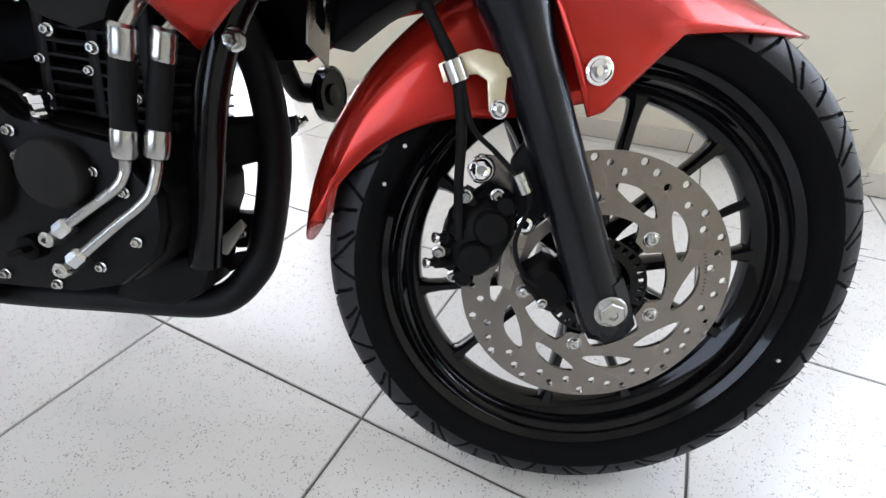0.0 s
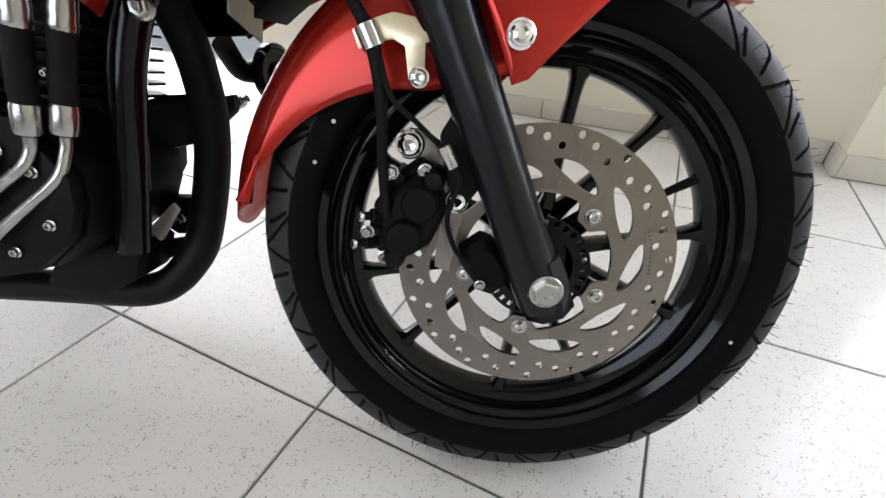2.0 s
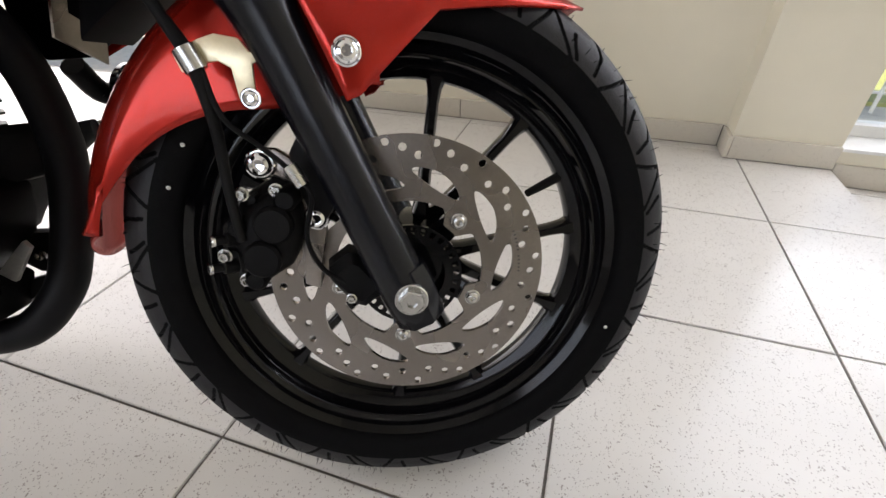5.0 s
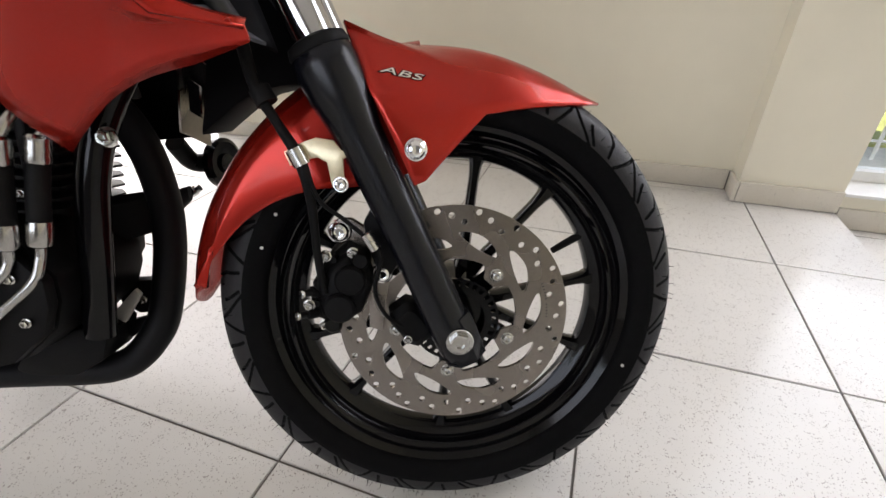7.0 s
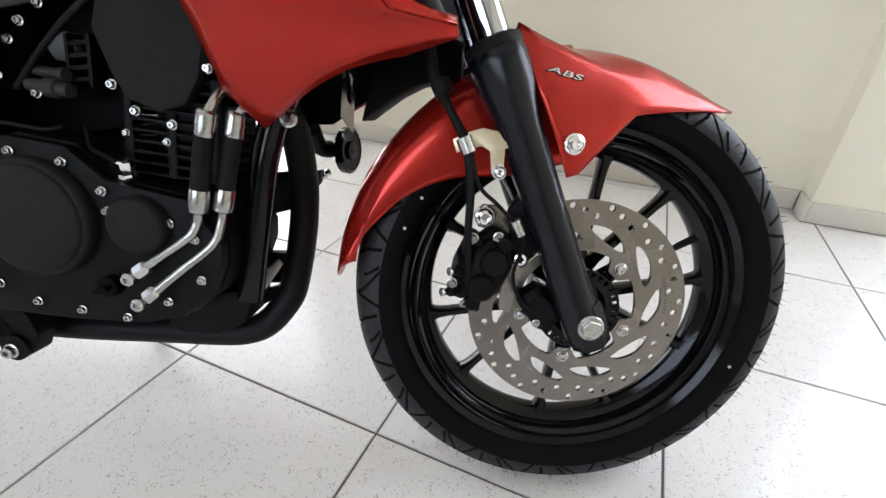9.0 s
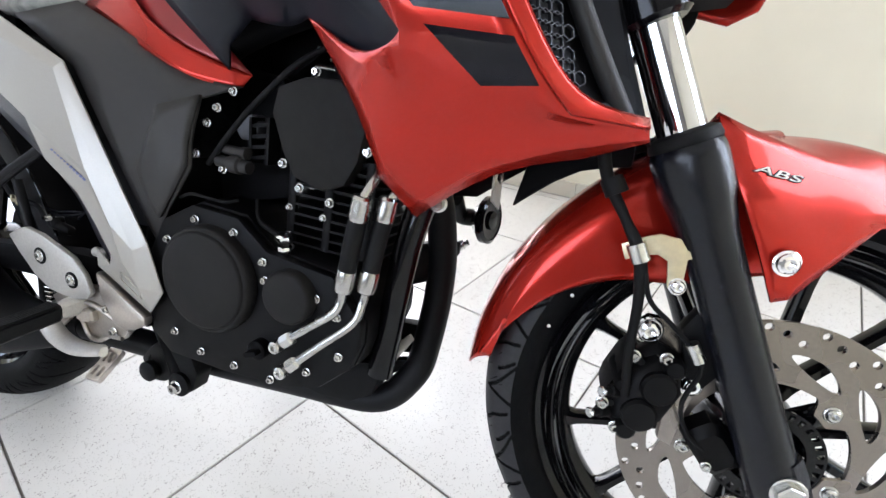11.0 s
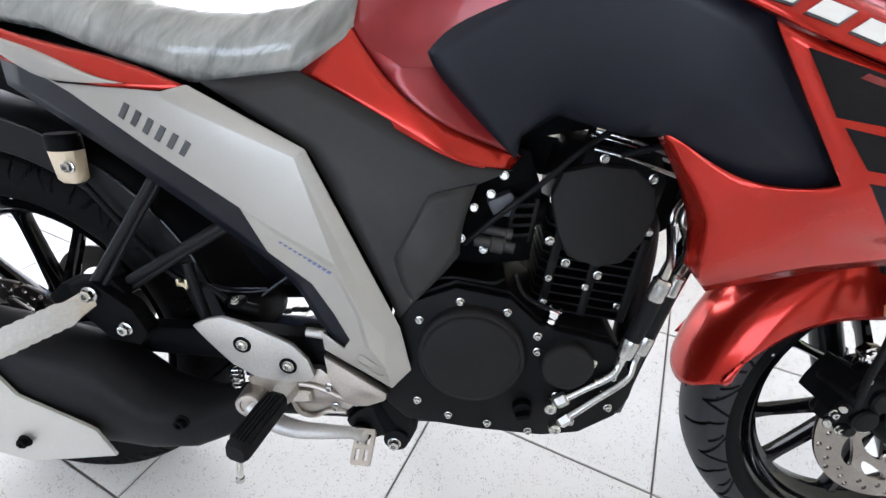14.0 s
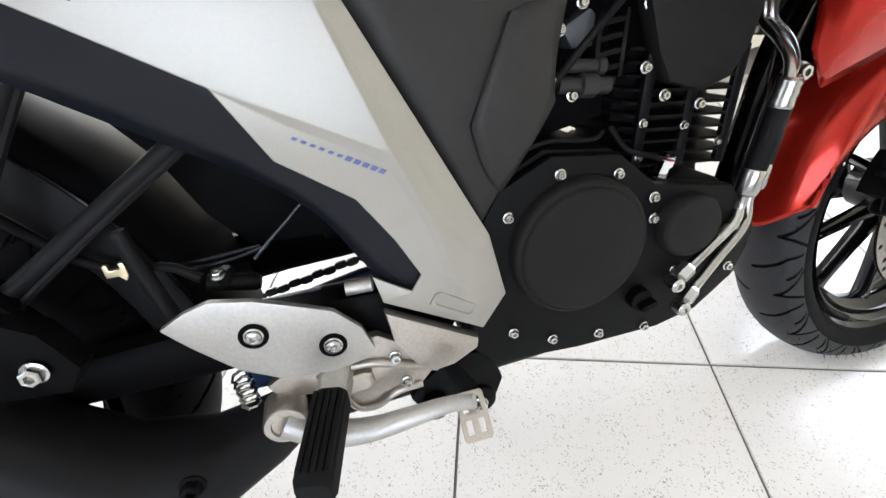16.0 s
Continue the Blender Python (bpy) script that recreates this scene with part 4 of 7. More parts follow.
hose_clip = plate([(-0.171, 0.503), (-0.152, 0.512), (-0.139, 0.516), (-0.122, 0.513), (-0.115, 0.503), (-0.104, 0.507), (-0.103, 0.499), (-0.114, 0.495), (-0.1145, 0.470), (-0.120, 0.462),
                   (-0.127, 0.468), (-0.130, 0.492), (-0.139, 0.497), (-0.152, 0.495), (-0.166, 0.489)], -0.112, -0.109, 0.0008)
clip_ob = part("hose_clip", hose_clip, GOLD, bike, "yellow zinc plated hose clip", STEER)
button(clip_ob, (-0.1185, -0.112, 0.470), (0, -1, 0), 0.0062, CHROME, "clip_bolt")
brake_hose = part("brake_hose", tube([(-0.235, -0.09, 0.70), (-0.205, -0.10, 0.62), (-0.192, -0.108, 0.565), (-0.172, -0.115, 0.528), (-0.155, -0.117, 0.495),
                                      (-0.149, -0.112, 0.45), (-0.149, -0.108, 0.40), (-0.146, -0.106, 0.352)], [0.0068, 0.0066, 0.0060, 0.0046, 0.0062, 0.0048, 0.0044, 0.0044], 12, 8),
                  HOSE, bike, "black rubber brake hose", STEER)
part("hose_band", tube([(-0.160, -0.116, 0.506), (-0.153, -0.116, 0.490)], 0.0088, 14, 1), STEEL, brake_hose, "zinc band round the hose")
part("hose_sleeve", tube([(-0.188, -0.109, 0.562), (-0.181, -0.111, 0.548)], 0.0105, 14, 1), HOSE, brake_hose)
part("sensor_wire", tube([(-0.150, -0.118, 0.488), (-0.140, -0.116, 0.455), (-0.118, -0.112, 0.434), (-0.093, -0.109, 0.409), (-0.083, -0.103, 0.388), (-0.092, -0.098, 0.350),
                          (-0.082, -0.094, 0.318), (-0.062, -0.090, 0.300)], 0.0024, 8, 8), HOSE, bike, "thin black sensor wire", STEER)
part("wire_ferrule", tube([(-0.097, -0.109, 0.417), (-0.088, -0.109, 0.400)], 0.0062, 14, 1), STEEL, bike, "zinc wire ferrule", STEER)
sensor = bmesh.new()
loft([octagon((-0.052, y, 0.300), (0.8, 0, 0.6), (-0.6, 0, 0.8), a, b, 0.35) for y, a, b in ((-0.066, 0.020, 0.030), (-0.084, 0.019, 0.027), (-0.092, 0.013, 0.018))], bm=sensor)
sensor_ob = part("speed_sensor", sensor, ENGINE, bike, "black wheel speed sensor housing", STEER)
bolt(sensor_ob, (-0.058, -0.092, 0.284), (0, -1, 0), 0.0042, STEEL, "sensor_bolt")

# ------------------------------------------------ bodywork
def pair(name, points, faces, mat, label, thick=0.003, corner=32, folds=(), soft=True, edge=0.004):
    """A body panel on the right, and its mirror image on the left, each an object of its own; soft, or folded along its facets."""
    made = []
    for sy in (1, -1):
        bm = shell([(a, b * sy, c) for a, b, c in points], faces, thick * sy, corner, soft=soft, folds=folds)
        if soft:
            made.append(softened(part(name, bm, mat, bike, label, smooth=False)))
        else:
            made.append(part(name, bevelled(bm, edge, 3, 7), mat, bike, label))
    return made


def drape(ob, x, z, along=(1, 0, 0), lift=0.0006, tip=0.0):
    """A frame that lies on the outer face of a panel at x, z, seen from the machine's right."""
    seen = ob.evaluated_get(bpy.context.evaluated_depsgraph_get())
    hit, place, out, _ = seen.ray_cast(Vector((x, -0.6, z)), Vector((0, 1, 0)))
    if not hit:
        place, out = Vector((x, -0.15, z)), Vector((0, -1, 0))
    if out.y > 0:
        out = -out
    return on_side(*(place + out * lift), out, along) @ Matrix.Rotation(radians(tip), 4, "Z")


ABS_AT = drape(fender, -0.0545, 0.5750, (1, 0.1, -0.10), 0.0006)
WIDE = Matrix.Diagonal((1.22, 0.50, 1, 1))
part("lettering_edge", letters("ABS", 0.020, 0.0011, DECAL), DECAL, fender, "black edge of the letters", ABS_AT @ WIDE)
part("lettering", letters("ABS", 0.020, 0.0, LETTER), LETTER, fender, "pale grey slanted letters ABS", ABS_AT @ Matrix.Translation((0, 0, 0.0004)) @ WIDE)


def fan(n):
    return [tuple(range(n))]


silver_pts = [(-1.205, -0.120, 0.745), (-1.125, -0.134, 0.712), (-0.998, -0.1445, 0.708), (-0.968, -0.142, 0.716), (-0.842, -0.1455, 0.655), (-0.738, -0.1415, 0.435), (-0.724, -0.137, 0.367), (-0.750, -0.138, 0.334),
              (-0.841, -0.138, 0.388), (-0.846, -0.134, 0.414), (-0.814, -0.140, 0.394), (-0.804, -0.144, 0.411), (-0.821, -0.1465, 0.449), (-0.846, -0.1485, 0.4915), (-0.897, -0.150, 0.531), (-0.924, -0.150, 0.584),
              (-1.020, -0.147, 0.645), (-1.109, -0.138, 0.702), (-0.992, -0.1475, 0.699), (-0.853, -0.1510, 0.6455), (-0.757, -0.1475, 0.423), (-0.756, -0.146, 0.372),
              (-0.880, -0.153, 0.561), (-0.813, -0.156, 0.5235), (-0.786, -0.153, 0.455), (-0.776, -0.150, 0.404),
              (-0.884, -0.1502, 0.555), (-0.819, -0.1525, 0.517), (-0.792, -0.1495, 0.452), (-0.783, -0.147, 0.405)]
silver, _ = pair("side_panel", silver_pts, [(0, 1, 17), (1, 2, 18, 16, 17), (2, 3, 18), (3, 4, 19, 18), (4, 5, 20, 19), (5, 6, 21, 20), (6, 7, 21), (18, 19, 22, 15, 16), (19, 23, 22), (19, 20, 24, 23), (20, 21, 25, 24),
                 (15, 22, 26), (22, 23, 27, 26), (23, 24, 28, 27), (24, 25, 29, 28), (15, 26, 14), (26, 27, 13, 14), (27, 28, 12, 13), (28, 29, 11, 12), (21, 25, 29, 11, 10, 8, 7), (8, 9, 10)],
                 SILVER, "satin silver side panel with a folded upper edge", soft=False, edge=0.006)
band = [(-1.205, -0.116, 0.742), (-1.105, -0.132, 0.714), (-1.015, -0.141, 0.657), (-0.914, -0.144, 0.594), (-0.887, -0.143, 0.538), (-0.838, -0.141, 0.497), (-0.811, -0.139, 0.452), (-0.796, -0.138, 0.412), (-0.808, -0.134, 0.392),
        (-0.8155, -0.131, 0.389), (-0.8495, -0.128, 0.4165), (-0.870, -0.128, 0.473), (-0.912, -0.128, 0.514), (-0.967, -0.127, 0.549), (-1.045, -0.122, 0.601), (-1.138, -0.116, 0.662), (-1.215, -0.108, 0.705)]
pair("side_panel_trim", band, [(0, 1, 15, 16), (1, 2, 14, 15), (2, 3, 13, 14), (3, 4, 12, 13), (4, 5, 11, 12), (5, 6, 10, 11), (6, 7, 8, 9, 10)], NAVY, "blue-black plastic trim under the side panel")
mid = [(-0.968, -0.118, 0.718), (-0.858, -0.108, 0.733), (-0.76, -0.118, 0.690), (-0.655, -0.112, 0.636), (-0.612, -0.096, 0.634), (-0.655, -0.118, 0.618), (-0.668, -0.126, 0.567), (-0.668, -0.128, 0.536),
       (-0.690, -0.130, 0.503), (-0.728, -0.126, 0.460), (-0.740, -0.122, 0.425), (-0.752, -0.132, 0.470), (-0.842, -0.134, 0.650), (-0.745, -0.134, 0.600), (-0.715, -0.134, 0.500)]
pair("frame_cover", mid, [(0, 1, 2, 12), (2, 3, 13, 12), (3, 4, 5), (3, 5, 13), (5, 6, 13), (6, 7, 14, 13), (7, 8, 14), (8, 9, 14), (9, 10, 11, 14), (11, 12, 13, 14)], PLASTIC, "grained black plastic frame cover")

cover_low = [(-0.652, -0.1225, 0.622), (-0.706, -0.1345, 0.608), (-0.746, -0.1395, 0.530), (-0.738, -0.1360, 0.490), (-0.722, -0.1335, 0.468), (-0.692, -0.1345, 0.505), (-0.670, -0.1325, 0.538), (-0.670, -0.1300, 0.568), (-0.700, -0.1420, 0.560), (-0.712, -0.1410, 0.508)]
pair("frame_cover_lower", cover_low, [(0, 1, 8, 7), (1, 2, 8), (2, 3, 9, 8), (3, 4, 5, 9), (5, 6, 8, 9), (6, 7, 8)], PLASTIC, "raised grained plastic cover beside the engine", 0.006, folds=((0, 8, 0.6), (8, 9, 0.6)))
strip = [(-0.812, -0.078, 0.792), (-0.836, -0.086, 0.764), (-0.861, -0.098, 0.730), (-0.772, -0.116, 0.690), (-0.700, -0.120, 0.653), (-0.655, -0.113, 0.636), (-0.616, -0.094, 0.633), (-0.604, -0.088, 0.648),
         (-0.685, -0.092, 0.725), (-0.704, -0.094, 0.757), (-0.722, -0.088, 0.800), (-0.765, -0.108, 0.730), (-0.705, -0.117, 0.683)]
pair("tank_side_strip", [strip[k] for k in (0, 1, 2, 3, 4, 5, 6, 7, 12, 11)], [(0, 1, 9), (1, 2, 3, 9), (3, 4, 8, 9), (4, 5, 8), (5, 6, 7, 8)], RED, "glossy red lower tank panel")
pair("tank_lower_side", [strip[0], (-0.765, -0.103, 0.721), (-0.705, -0.112, 0.675)] + strip[7:11], [(0, 1, 6), (1, 5, 6), (1, 2, 4, 5), (2, 3, 4)], TANK_RED, "dull red tank flank under protective film")

# tank: rounded body whose cross section changes along the bike
rings = []
for px, hw, zl, zt in ((-0.835, 0.062, 0.735, 0.800), (-0.80, 0.084, 0.735, 0.852), (-0.74, 0.108, 0.74, 0.912), (-0.66, 0.134, 0.745, 0.955), (-0.56, 0.158, 0.75, 0.975), (-0.46, 0.165, 0.75, 0.965), (-0.38, 0.150, 0.76, 0.930), (-0.32, 0.110, 0.78, 0.880)):
    rings.append([Vector((px, hw * a, zl + (zt - zl) * b)) for a, b in ((-0.92, 0), (-1, 0.18), (-0.98, 0.42), (-0.88, 0.68), (-0.66, 0.87), (-0.36, 0.97), (0, 1.0), (0.36, 0.97), (0.66, 0.87), (0.88, 0.68), (0.98, 0.42), (1, 0.18), (0.92, 0))])
part("fuel_tank", loft(rings), TANK_RED, bike, "red fuel tank under protective film", angle=50)

side_black = [(-0.540, -0.205, 0.828), (-0.625, -0.166, 0.804), (-0.692, -0.134, 0.780), (-0.712, -0.126, 0.756), (-0.700, -0.128, 0.730), (-0.612, -0.116, 0.650), (-0.608, -0.118, 0.676), (-0.572, -0.122, 0.700), (-0.500, -0.150, 0.682), (-0.473, -0.160, 0.690),
              (-0.430, -0.152, 0.648), (-0.360, -0.190, 0.634), (-0.338, -0.205, 0.664), (-0.390, -0.216, 0.728), (-0.442, -0.228, 0.786), (-0.600, -0.152, 0.725), (-0.470, -0.212, 0.738), (-0.425, -0.212, 0.708),
              (-0.366, -0.203, 0.664), (-0.472, -0.190, 0.718), (-0.425, -0.190, 0.688), (-0.556, -0.184, 0.766), (-0.500, -0.176, 0.704)]
tank_cover, _ = pair("tank_cover", side_black, [(0, 1, 2, 15, 21), (2, 3, 4, 15), (4, 5, 6, 15), (6, 7, 15), (7, 22, 21, 15), (7, 8, 22), (8, 16, 22), (8, 19, 16), (8, 9, 19), (9, 10, 20, 19), (10, 11, 18, 20), (16, 19, 20, 17), (17, 20, 18), (18, 11, 12),
                                (12, 13, 17, 18), (13, 14, 16, 17), (14, 0, 21, 16), (22, 16, 21)], NAVY, "satin blue-black tank side cover with moulded folds", folds=((16, 17, 0.65), (17, 18, 0.7), (19, 20, 0.4), (21, 22, 0.55), (16, 19, 0.3)))

upper = [(-0.540, -0.206, 0.829), (-0.495, -0.205, 0.846), (-0.385, -0.196, 0.822), (-0.290, -0.182, 0.786), (-0.2125, -0.184, 0.752), (-0.2165, -0.186, 0.7435), (-0.2700, -0.2320, 0.7555), (-0.300, -0.2420, 0.7370), (-0.424, -0.243, 0.776), (-0.446, -0.241, 0.787),
         (-0.310, -0.2340, 0.770), (-0.440, -0.238, 0.812), (-0.495, -0.165, 0.862), (-0.385, -0.150, 0.846), (-0.285, -0.146, 0.800), (-0.222, -0.160, 0.758)]
shroud, _ = pair("tank_shroud", upper, [(1, 12, 13, 2), (2, 13, 14, 3), (3, 14, 15, 4), (0, 1, 11), (1, 2, 3, 10, 11), (3, 4, 5, 6, 10), (6, 7, 10), (7, 8, 9, 11, 10), (9, 0, 11)], RED, "glossy red tank shroud", folds=((10, 11, 0.6), (3, 10, 0.3), (6, 10, 0.6), (1, 2, 0.7), (2, 3, 0.7), (3, 4, 0.7)))
lower = [(-0.444, -0.2365, 0.782), (-0.300, -0.237, 0.7355), (-0.252, -0.226, 0.642), (-0.222, -0.205, 0.610), (-0.168, -0.178, 0.606), (-0.166, -0.174, 0.594), (-0.215, -0.170, 0.578), (-0.285, -0.165, 0.566), (-0.374, -0.118, 0.506), (-0.403, -0.149, 0.545),
         (-0.425, -0.171, 0.624), (-0.476, -0.158, 0.692), (-0.463, -0.167, 0.686), (-0.394, -0.197, 0.652), (-0.362, -0.215, 0.655), (-0.350, -0.225, 0.663), (-0.345, -0.190, 0.610), (-0.401, -0.233, 0.725), (-0.425, -0.178, 0.662),
         (-0.4132, -0.167, 0.599), (-0.4475, -0.160, 0.652), (-0.474, -0.138, 0.684), (-0.446, -0.135, 0.648), (-0.4185, -0.133, 0.595), (-0.4135, -0.131, 0.547)]
wing_ob, _ = pair("shroud_wing", lower, [(0, 1, 17), (17, 1, 15), (1, 2, 15), (2, 3, 16, 15), (3, 4, 5, 6, 16), (6, 7, 16), (7, 8, 9, 16), (9, 19, 16), (19, 10, 13, 16), (10, 20, 18, 13), (20, 11, 12, 18), (13, 14, 15, 16),
                 (11, 20, 22, 21), (20, 10, 23, 22), (10, 19, 23), (19, 9, 24, 23), (9, 8, 24)], RED, "glossy red shroud wing with dark stripes", folds=((15, 16, 0.7), (13, 16, 0.6), (6, 16, 0.5), (1, 15, 0.0), (1, 17, 0.0), (11, 20, 0.9), (10, 20, 0.9), (10, 19, 0.9), (9, 19, 0.9), (8, 9, 0.9)))
lip = [(-0.301, -0.2395, 0.7362), (-0.252, -0.2285, 0.642), (-0.222, -0.2075, 0.610), (-0.167, -0.181, 0.604), (-0.168, -0.170, 0.612), (-0.212, -0.198, 0.618), (-0.239, -0.219, 0.643), (-0.287, -0.230, 0.7345)]
pair("shroud_lip", lip, [(0, 1, 6, 7), (1, 2, 5, 6), (2, 3, 4, 5)], RED, "bright red front lip of the shroud")


def patch(ob, corners, mat, parent, name, label, lift=0.0007, n=8):
    """A decal laid over a panel: a small grid that follows its surface between four corners (x, z)."""
    seen = ob.evaluated_get(bpy.context.evaluated_depsgraph_get())
    a, b, c, d = (Vector(p) for p in corners)
    bm, grid = bmesh.new(), []
    for i in range(n + 1):
        row = []
        for j in range(n + 1):
            q = a.lerp(b, i / n).lerp(d.lerp(c, i / n), j / n)
            hit, place, out, _ = seen.ray_cast(Vector((q.x, -0.6, q.y)), Vector((0, 1, 0)))
            row.append(bm.verts.new(place + out * lift) if hit else None)
        grid.append(row)
    for i in range(n):
        for j in range(n):
            four = (grid[i][j], grid[i + 1][j], grid[i + 1][j + 1], grid[i][j + 1])
            if None not in four:
                bm.faces.new(four)
    loose = [v for v in bm.verts if not v.link_faces]
    bmesh.ops.delete(bm, geom=loose, context="VERTS")
    return part(name, bm, mat, parent, label)


for corners in (((-0.418, 0.766), (-0.303, 0.734), (-0.2865, 0.705), (-0.379, 0.718)), ((-0.370, 0.711), (-0.2835, 0.695), (-0.268, 0.668), (-0.338, 0.678)), ((-0.331, 0.667), (-0.265, 0.658), (-0.246, 0.628), (-0.290, 0.628))):
    patch(wing_ob, corners, DECAL, wing_ob, "stripe", "glossy black stripe field")
for cx, cz, w in ((-0.362, 0.7450, 0.014), (-0.333, 0.7365, 0.012), (-0.318, 0.7280, 0.010)):
    part("decal_bar", flat_shape([[(-w, -0.0022), (w - 0.004, -0.0022), (w, 0.0022), (-w + 0.004, 0.0022)]], 0.0003, "decal_bar", DARK_RED), DARK_RED, wing_ob, "dull red decal bar", drape(wing_ob, cx, cz, (1, 0, -0.30), 0.0013))
for i in range(5):
    at = drape(shroud, -0.4435 + 0.0325 * i, 0.8010 - 0.0118 * i, (1, 0, -0.335), 0.0006)
    shape = [(-0.0165, -0.0062), (0.0075, -0.0062), (0.0165, 0.0062), (-0.0075, 0.0062)]
    part("emblem_edge", flat_shape([[(a * 1.08, b * 1.20) for a, b in shape]], 0.0004, "emblem_edge", DARK_MARK), DARK_MARK, shroud, "dark edge of the emblem block", at @ Matrix.Translation((0.0004, -0.0006, -0.0003)))
    part("emblem_block", flat_shape([shape], 0.0006, "emblem_block", WHITE_MARK), WHITE_MARK, shroud, "slanted white emblem block", at)
for i in range(6):
    f = i / 5
    part("emblem_block", flat_shape([[(-0.0042, -0.0095), (0.0026, -0.0095), (0.0046, 0.0095), (-0.0022, 0.0095)]], 0.0003, "emblem_block", DARK_MARK), DARK_MARK, silver, "dark emblem block",
         drape(silver, -1.044 + 0.066 * f, 0.686 - 0.037 * f, (1, 0, -0.60)))
for i in range(11):
    f = i / 10
    part("emblem_mark", flat_shape([[(-0.0024, -0.0012), (0.0012, -0.0012), (0.0024, 0.0012), (-0.0012, 0.0012)]] if i < 6 else [[(-0.0030, -0.0019), (0.0016, -0.0019), (0.0030, 0.0019), (-0.0016, 0.0019)]], 0.0003, "emblem_mark", BLUE_MARK), BLUE_MARK, silver, "small blue emblem mark",
         drape(silver, -0.879 + 0.057 * f, 0.5445 - 0.0335 * f, (1, 0, -0.58)))
ring = [[(-0.022, -0.0065), (-0.018, -0.010), (0.020, -0.0085), (0.023, -0.004), (0.021, 0.008), (0.016, 0.0095), (-0.019, 0.0095), (-0.023, 0.006)]]
ring.append([(a * 0.86, b * 0.66 + 0.001) for a, b in ring[0]])
part("side_panel_recess", flat_shape(ring, 0.0012, "side_panel_recess", SILVER, 0.0005), SILVER, silver, "small moulded frame in the silver panel", drape(silver, -0.777, 0.370, (1, 0, -0.66), 0.0))
top_wedge = [(-0.54, -0.190, 0.842), (-0.43, -0.200, 0.836), (-0.308, -0.172, 0.812), (-0.297, -0.162, 0.821), (-0.318, -0.150, 0.865), (-0.40, -0.150, 0.905), (-0.54, -0.150, 0.905)]
pair("tank_upper_fin", top_wedge, [(0, 1, 5, 6), (1, 2, 3, 4, 5)], RED, "glossy red pointed fin beside the tank")

# air duct at the front of the shroud with its hexagonal mesh
duct = [(-0.290, -0.222, 0.728), (-0.232, -0.160, 0.733), (-0.205, -0.130, 0.728), (-0.196, -0.122, 0.690), (-0.176, -0.122, 0.640), (-0.160, -0.128, 0.592), (-0.175, -0.160, 0.603), (-0.228, -0.198, 0.618), (-0.243, -0.155, 0.700), (-0.205, -0.150, 0.630)]
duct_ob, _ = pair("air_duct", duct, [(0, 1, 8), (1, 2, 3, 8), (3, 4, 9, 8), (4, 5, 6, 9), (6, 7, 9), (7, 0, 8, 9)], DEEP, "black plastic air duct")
mesh_bm = bmesh.new()
a0, a1, b0, b1 = Vector((-0.288, -0.228, 0.722)), Vector((-0.238, -0.176, 0.722)), Vector((-0.226, -0.203, 0.620)), Vector((-0.190, -0.164, 0.612))
cell = 0.0102
across = (a1 - a0).normalized()
down = (b0 - a0)
down = (down - across * down.dot(across)).normalized()
front = down.cross(across).normalized()
front = front if front.x > 0 else -front
for row in range(12):
    for col in range(3 if row < 8 else 2):
        u = (col + 0.5 * (row % 2)) * cell * 1.02 + 0.001
        v = row * cell * 0.90 + 0.004
        c = a0 + across * u + (b0 - a0).normalized() * v + front * 0.004
        outer = [c + (across * math.cos(k * math.pi / 3 + math.pi / 6) + down * math.sin(k * math.pi / 3 + math.pi / 6)) * cell * 0.585 for k in range(6)]
        inner = [c + (q - c) * 0.86 for q in outer]
        back = front * -0.003
        loft([outer, inner, [q + back for q in inner], [q + back for q in outer]], caps=False, bm=mesh_bm)
part("duct_mesh", mesh_bm, MESH_GREY, duct_ob, "dark grey hexagonal plastic mesh", smooth=False)
part("duct_lip", shell([(-0.228, -0.200, 0.616), (-0.200, -0.168, 0.622), (-0.163, -0.146, 0.597), (-0.176, -0.176, 0.601)], fan(4), 0.003), GREY, duct_ob, "grey lower lip of the duct")

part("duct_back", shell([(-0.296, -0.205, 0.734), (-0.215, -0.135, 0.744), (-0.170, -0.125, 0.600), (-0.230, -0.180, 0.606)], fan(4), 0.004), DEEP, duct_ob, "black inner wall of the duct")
part("duct_edge", tube([(-0.226, -0.160, 0.738), (-0.2355, -0.166, 0.716), (-0.232, -0.166, 0.700), (-0.210, -0.164, 0.655), (-0.183, -0.156, 0.606)], 0.0085, 12, 6), PLASTIC, duct_ob, "rounded black edge of the duct")

# saddle and tail
rings = []
for px, hw, zl, zt in ((-1.42, 0.09, 0.815, 0.850), (-1.36, 0.105, 0.800, 0.860), (-1.24, 0.115, 0.778, 0.852), (-1.15, 0.118, 0.765, 0.838), (-1.07, 0.120, 0.738, 0.812), (-0.99, 0.120, 0.716, 0.798), (-0.92, 0.116, 0.718, 0.796), (-0.86, 0.106, 0.728, 0.806), (-0.81, 0.090, 0.760, 0.826), (-0.785, 0.072, 0.792, 0.835)):
    rings.append([Vector((px, hw * a, zl + (zt - zl) * b)) for a, b in ((-0.86, 0.0), (-1.0, 0.14), (-1.0, 0.50), (-0.90, 0.82), (-0.66, 0.98), (-0.3, 1.02), (0, 1.0), (0.3, 1.02), (0.66, 0.98), (0.90, 0.82), (1, 0.5), (1, 0.14), (0.86, 0))])
part("seat", loft(rings), FILM, bike, "black saddle wrapped in wrinkled clear film", angle=70)
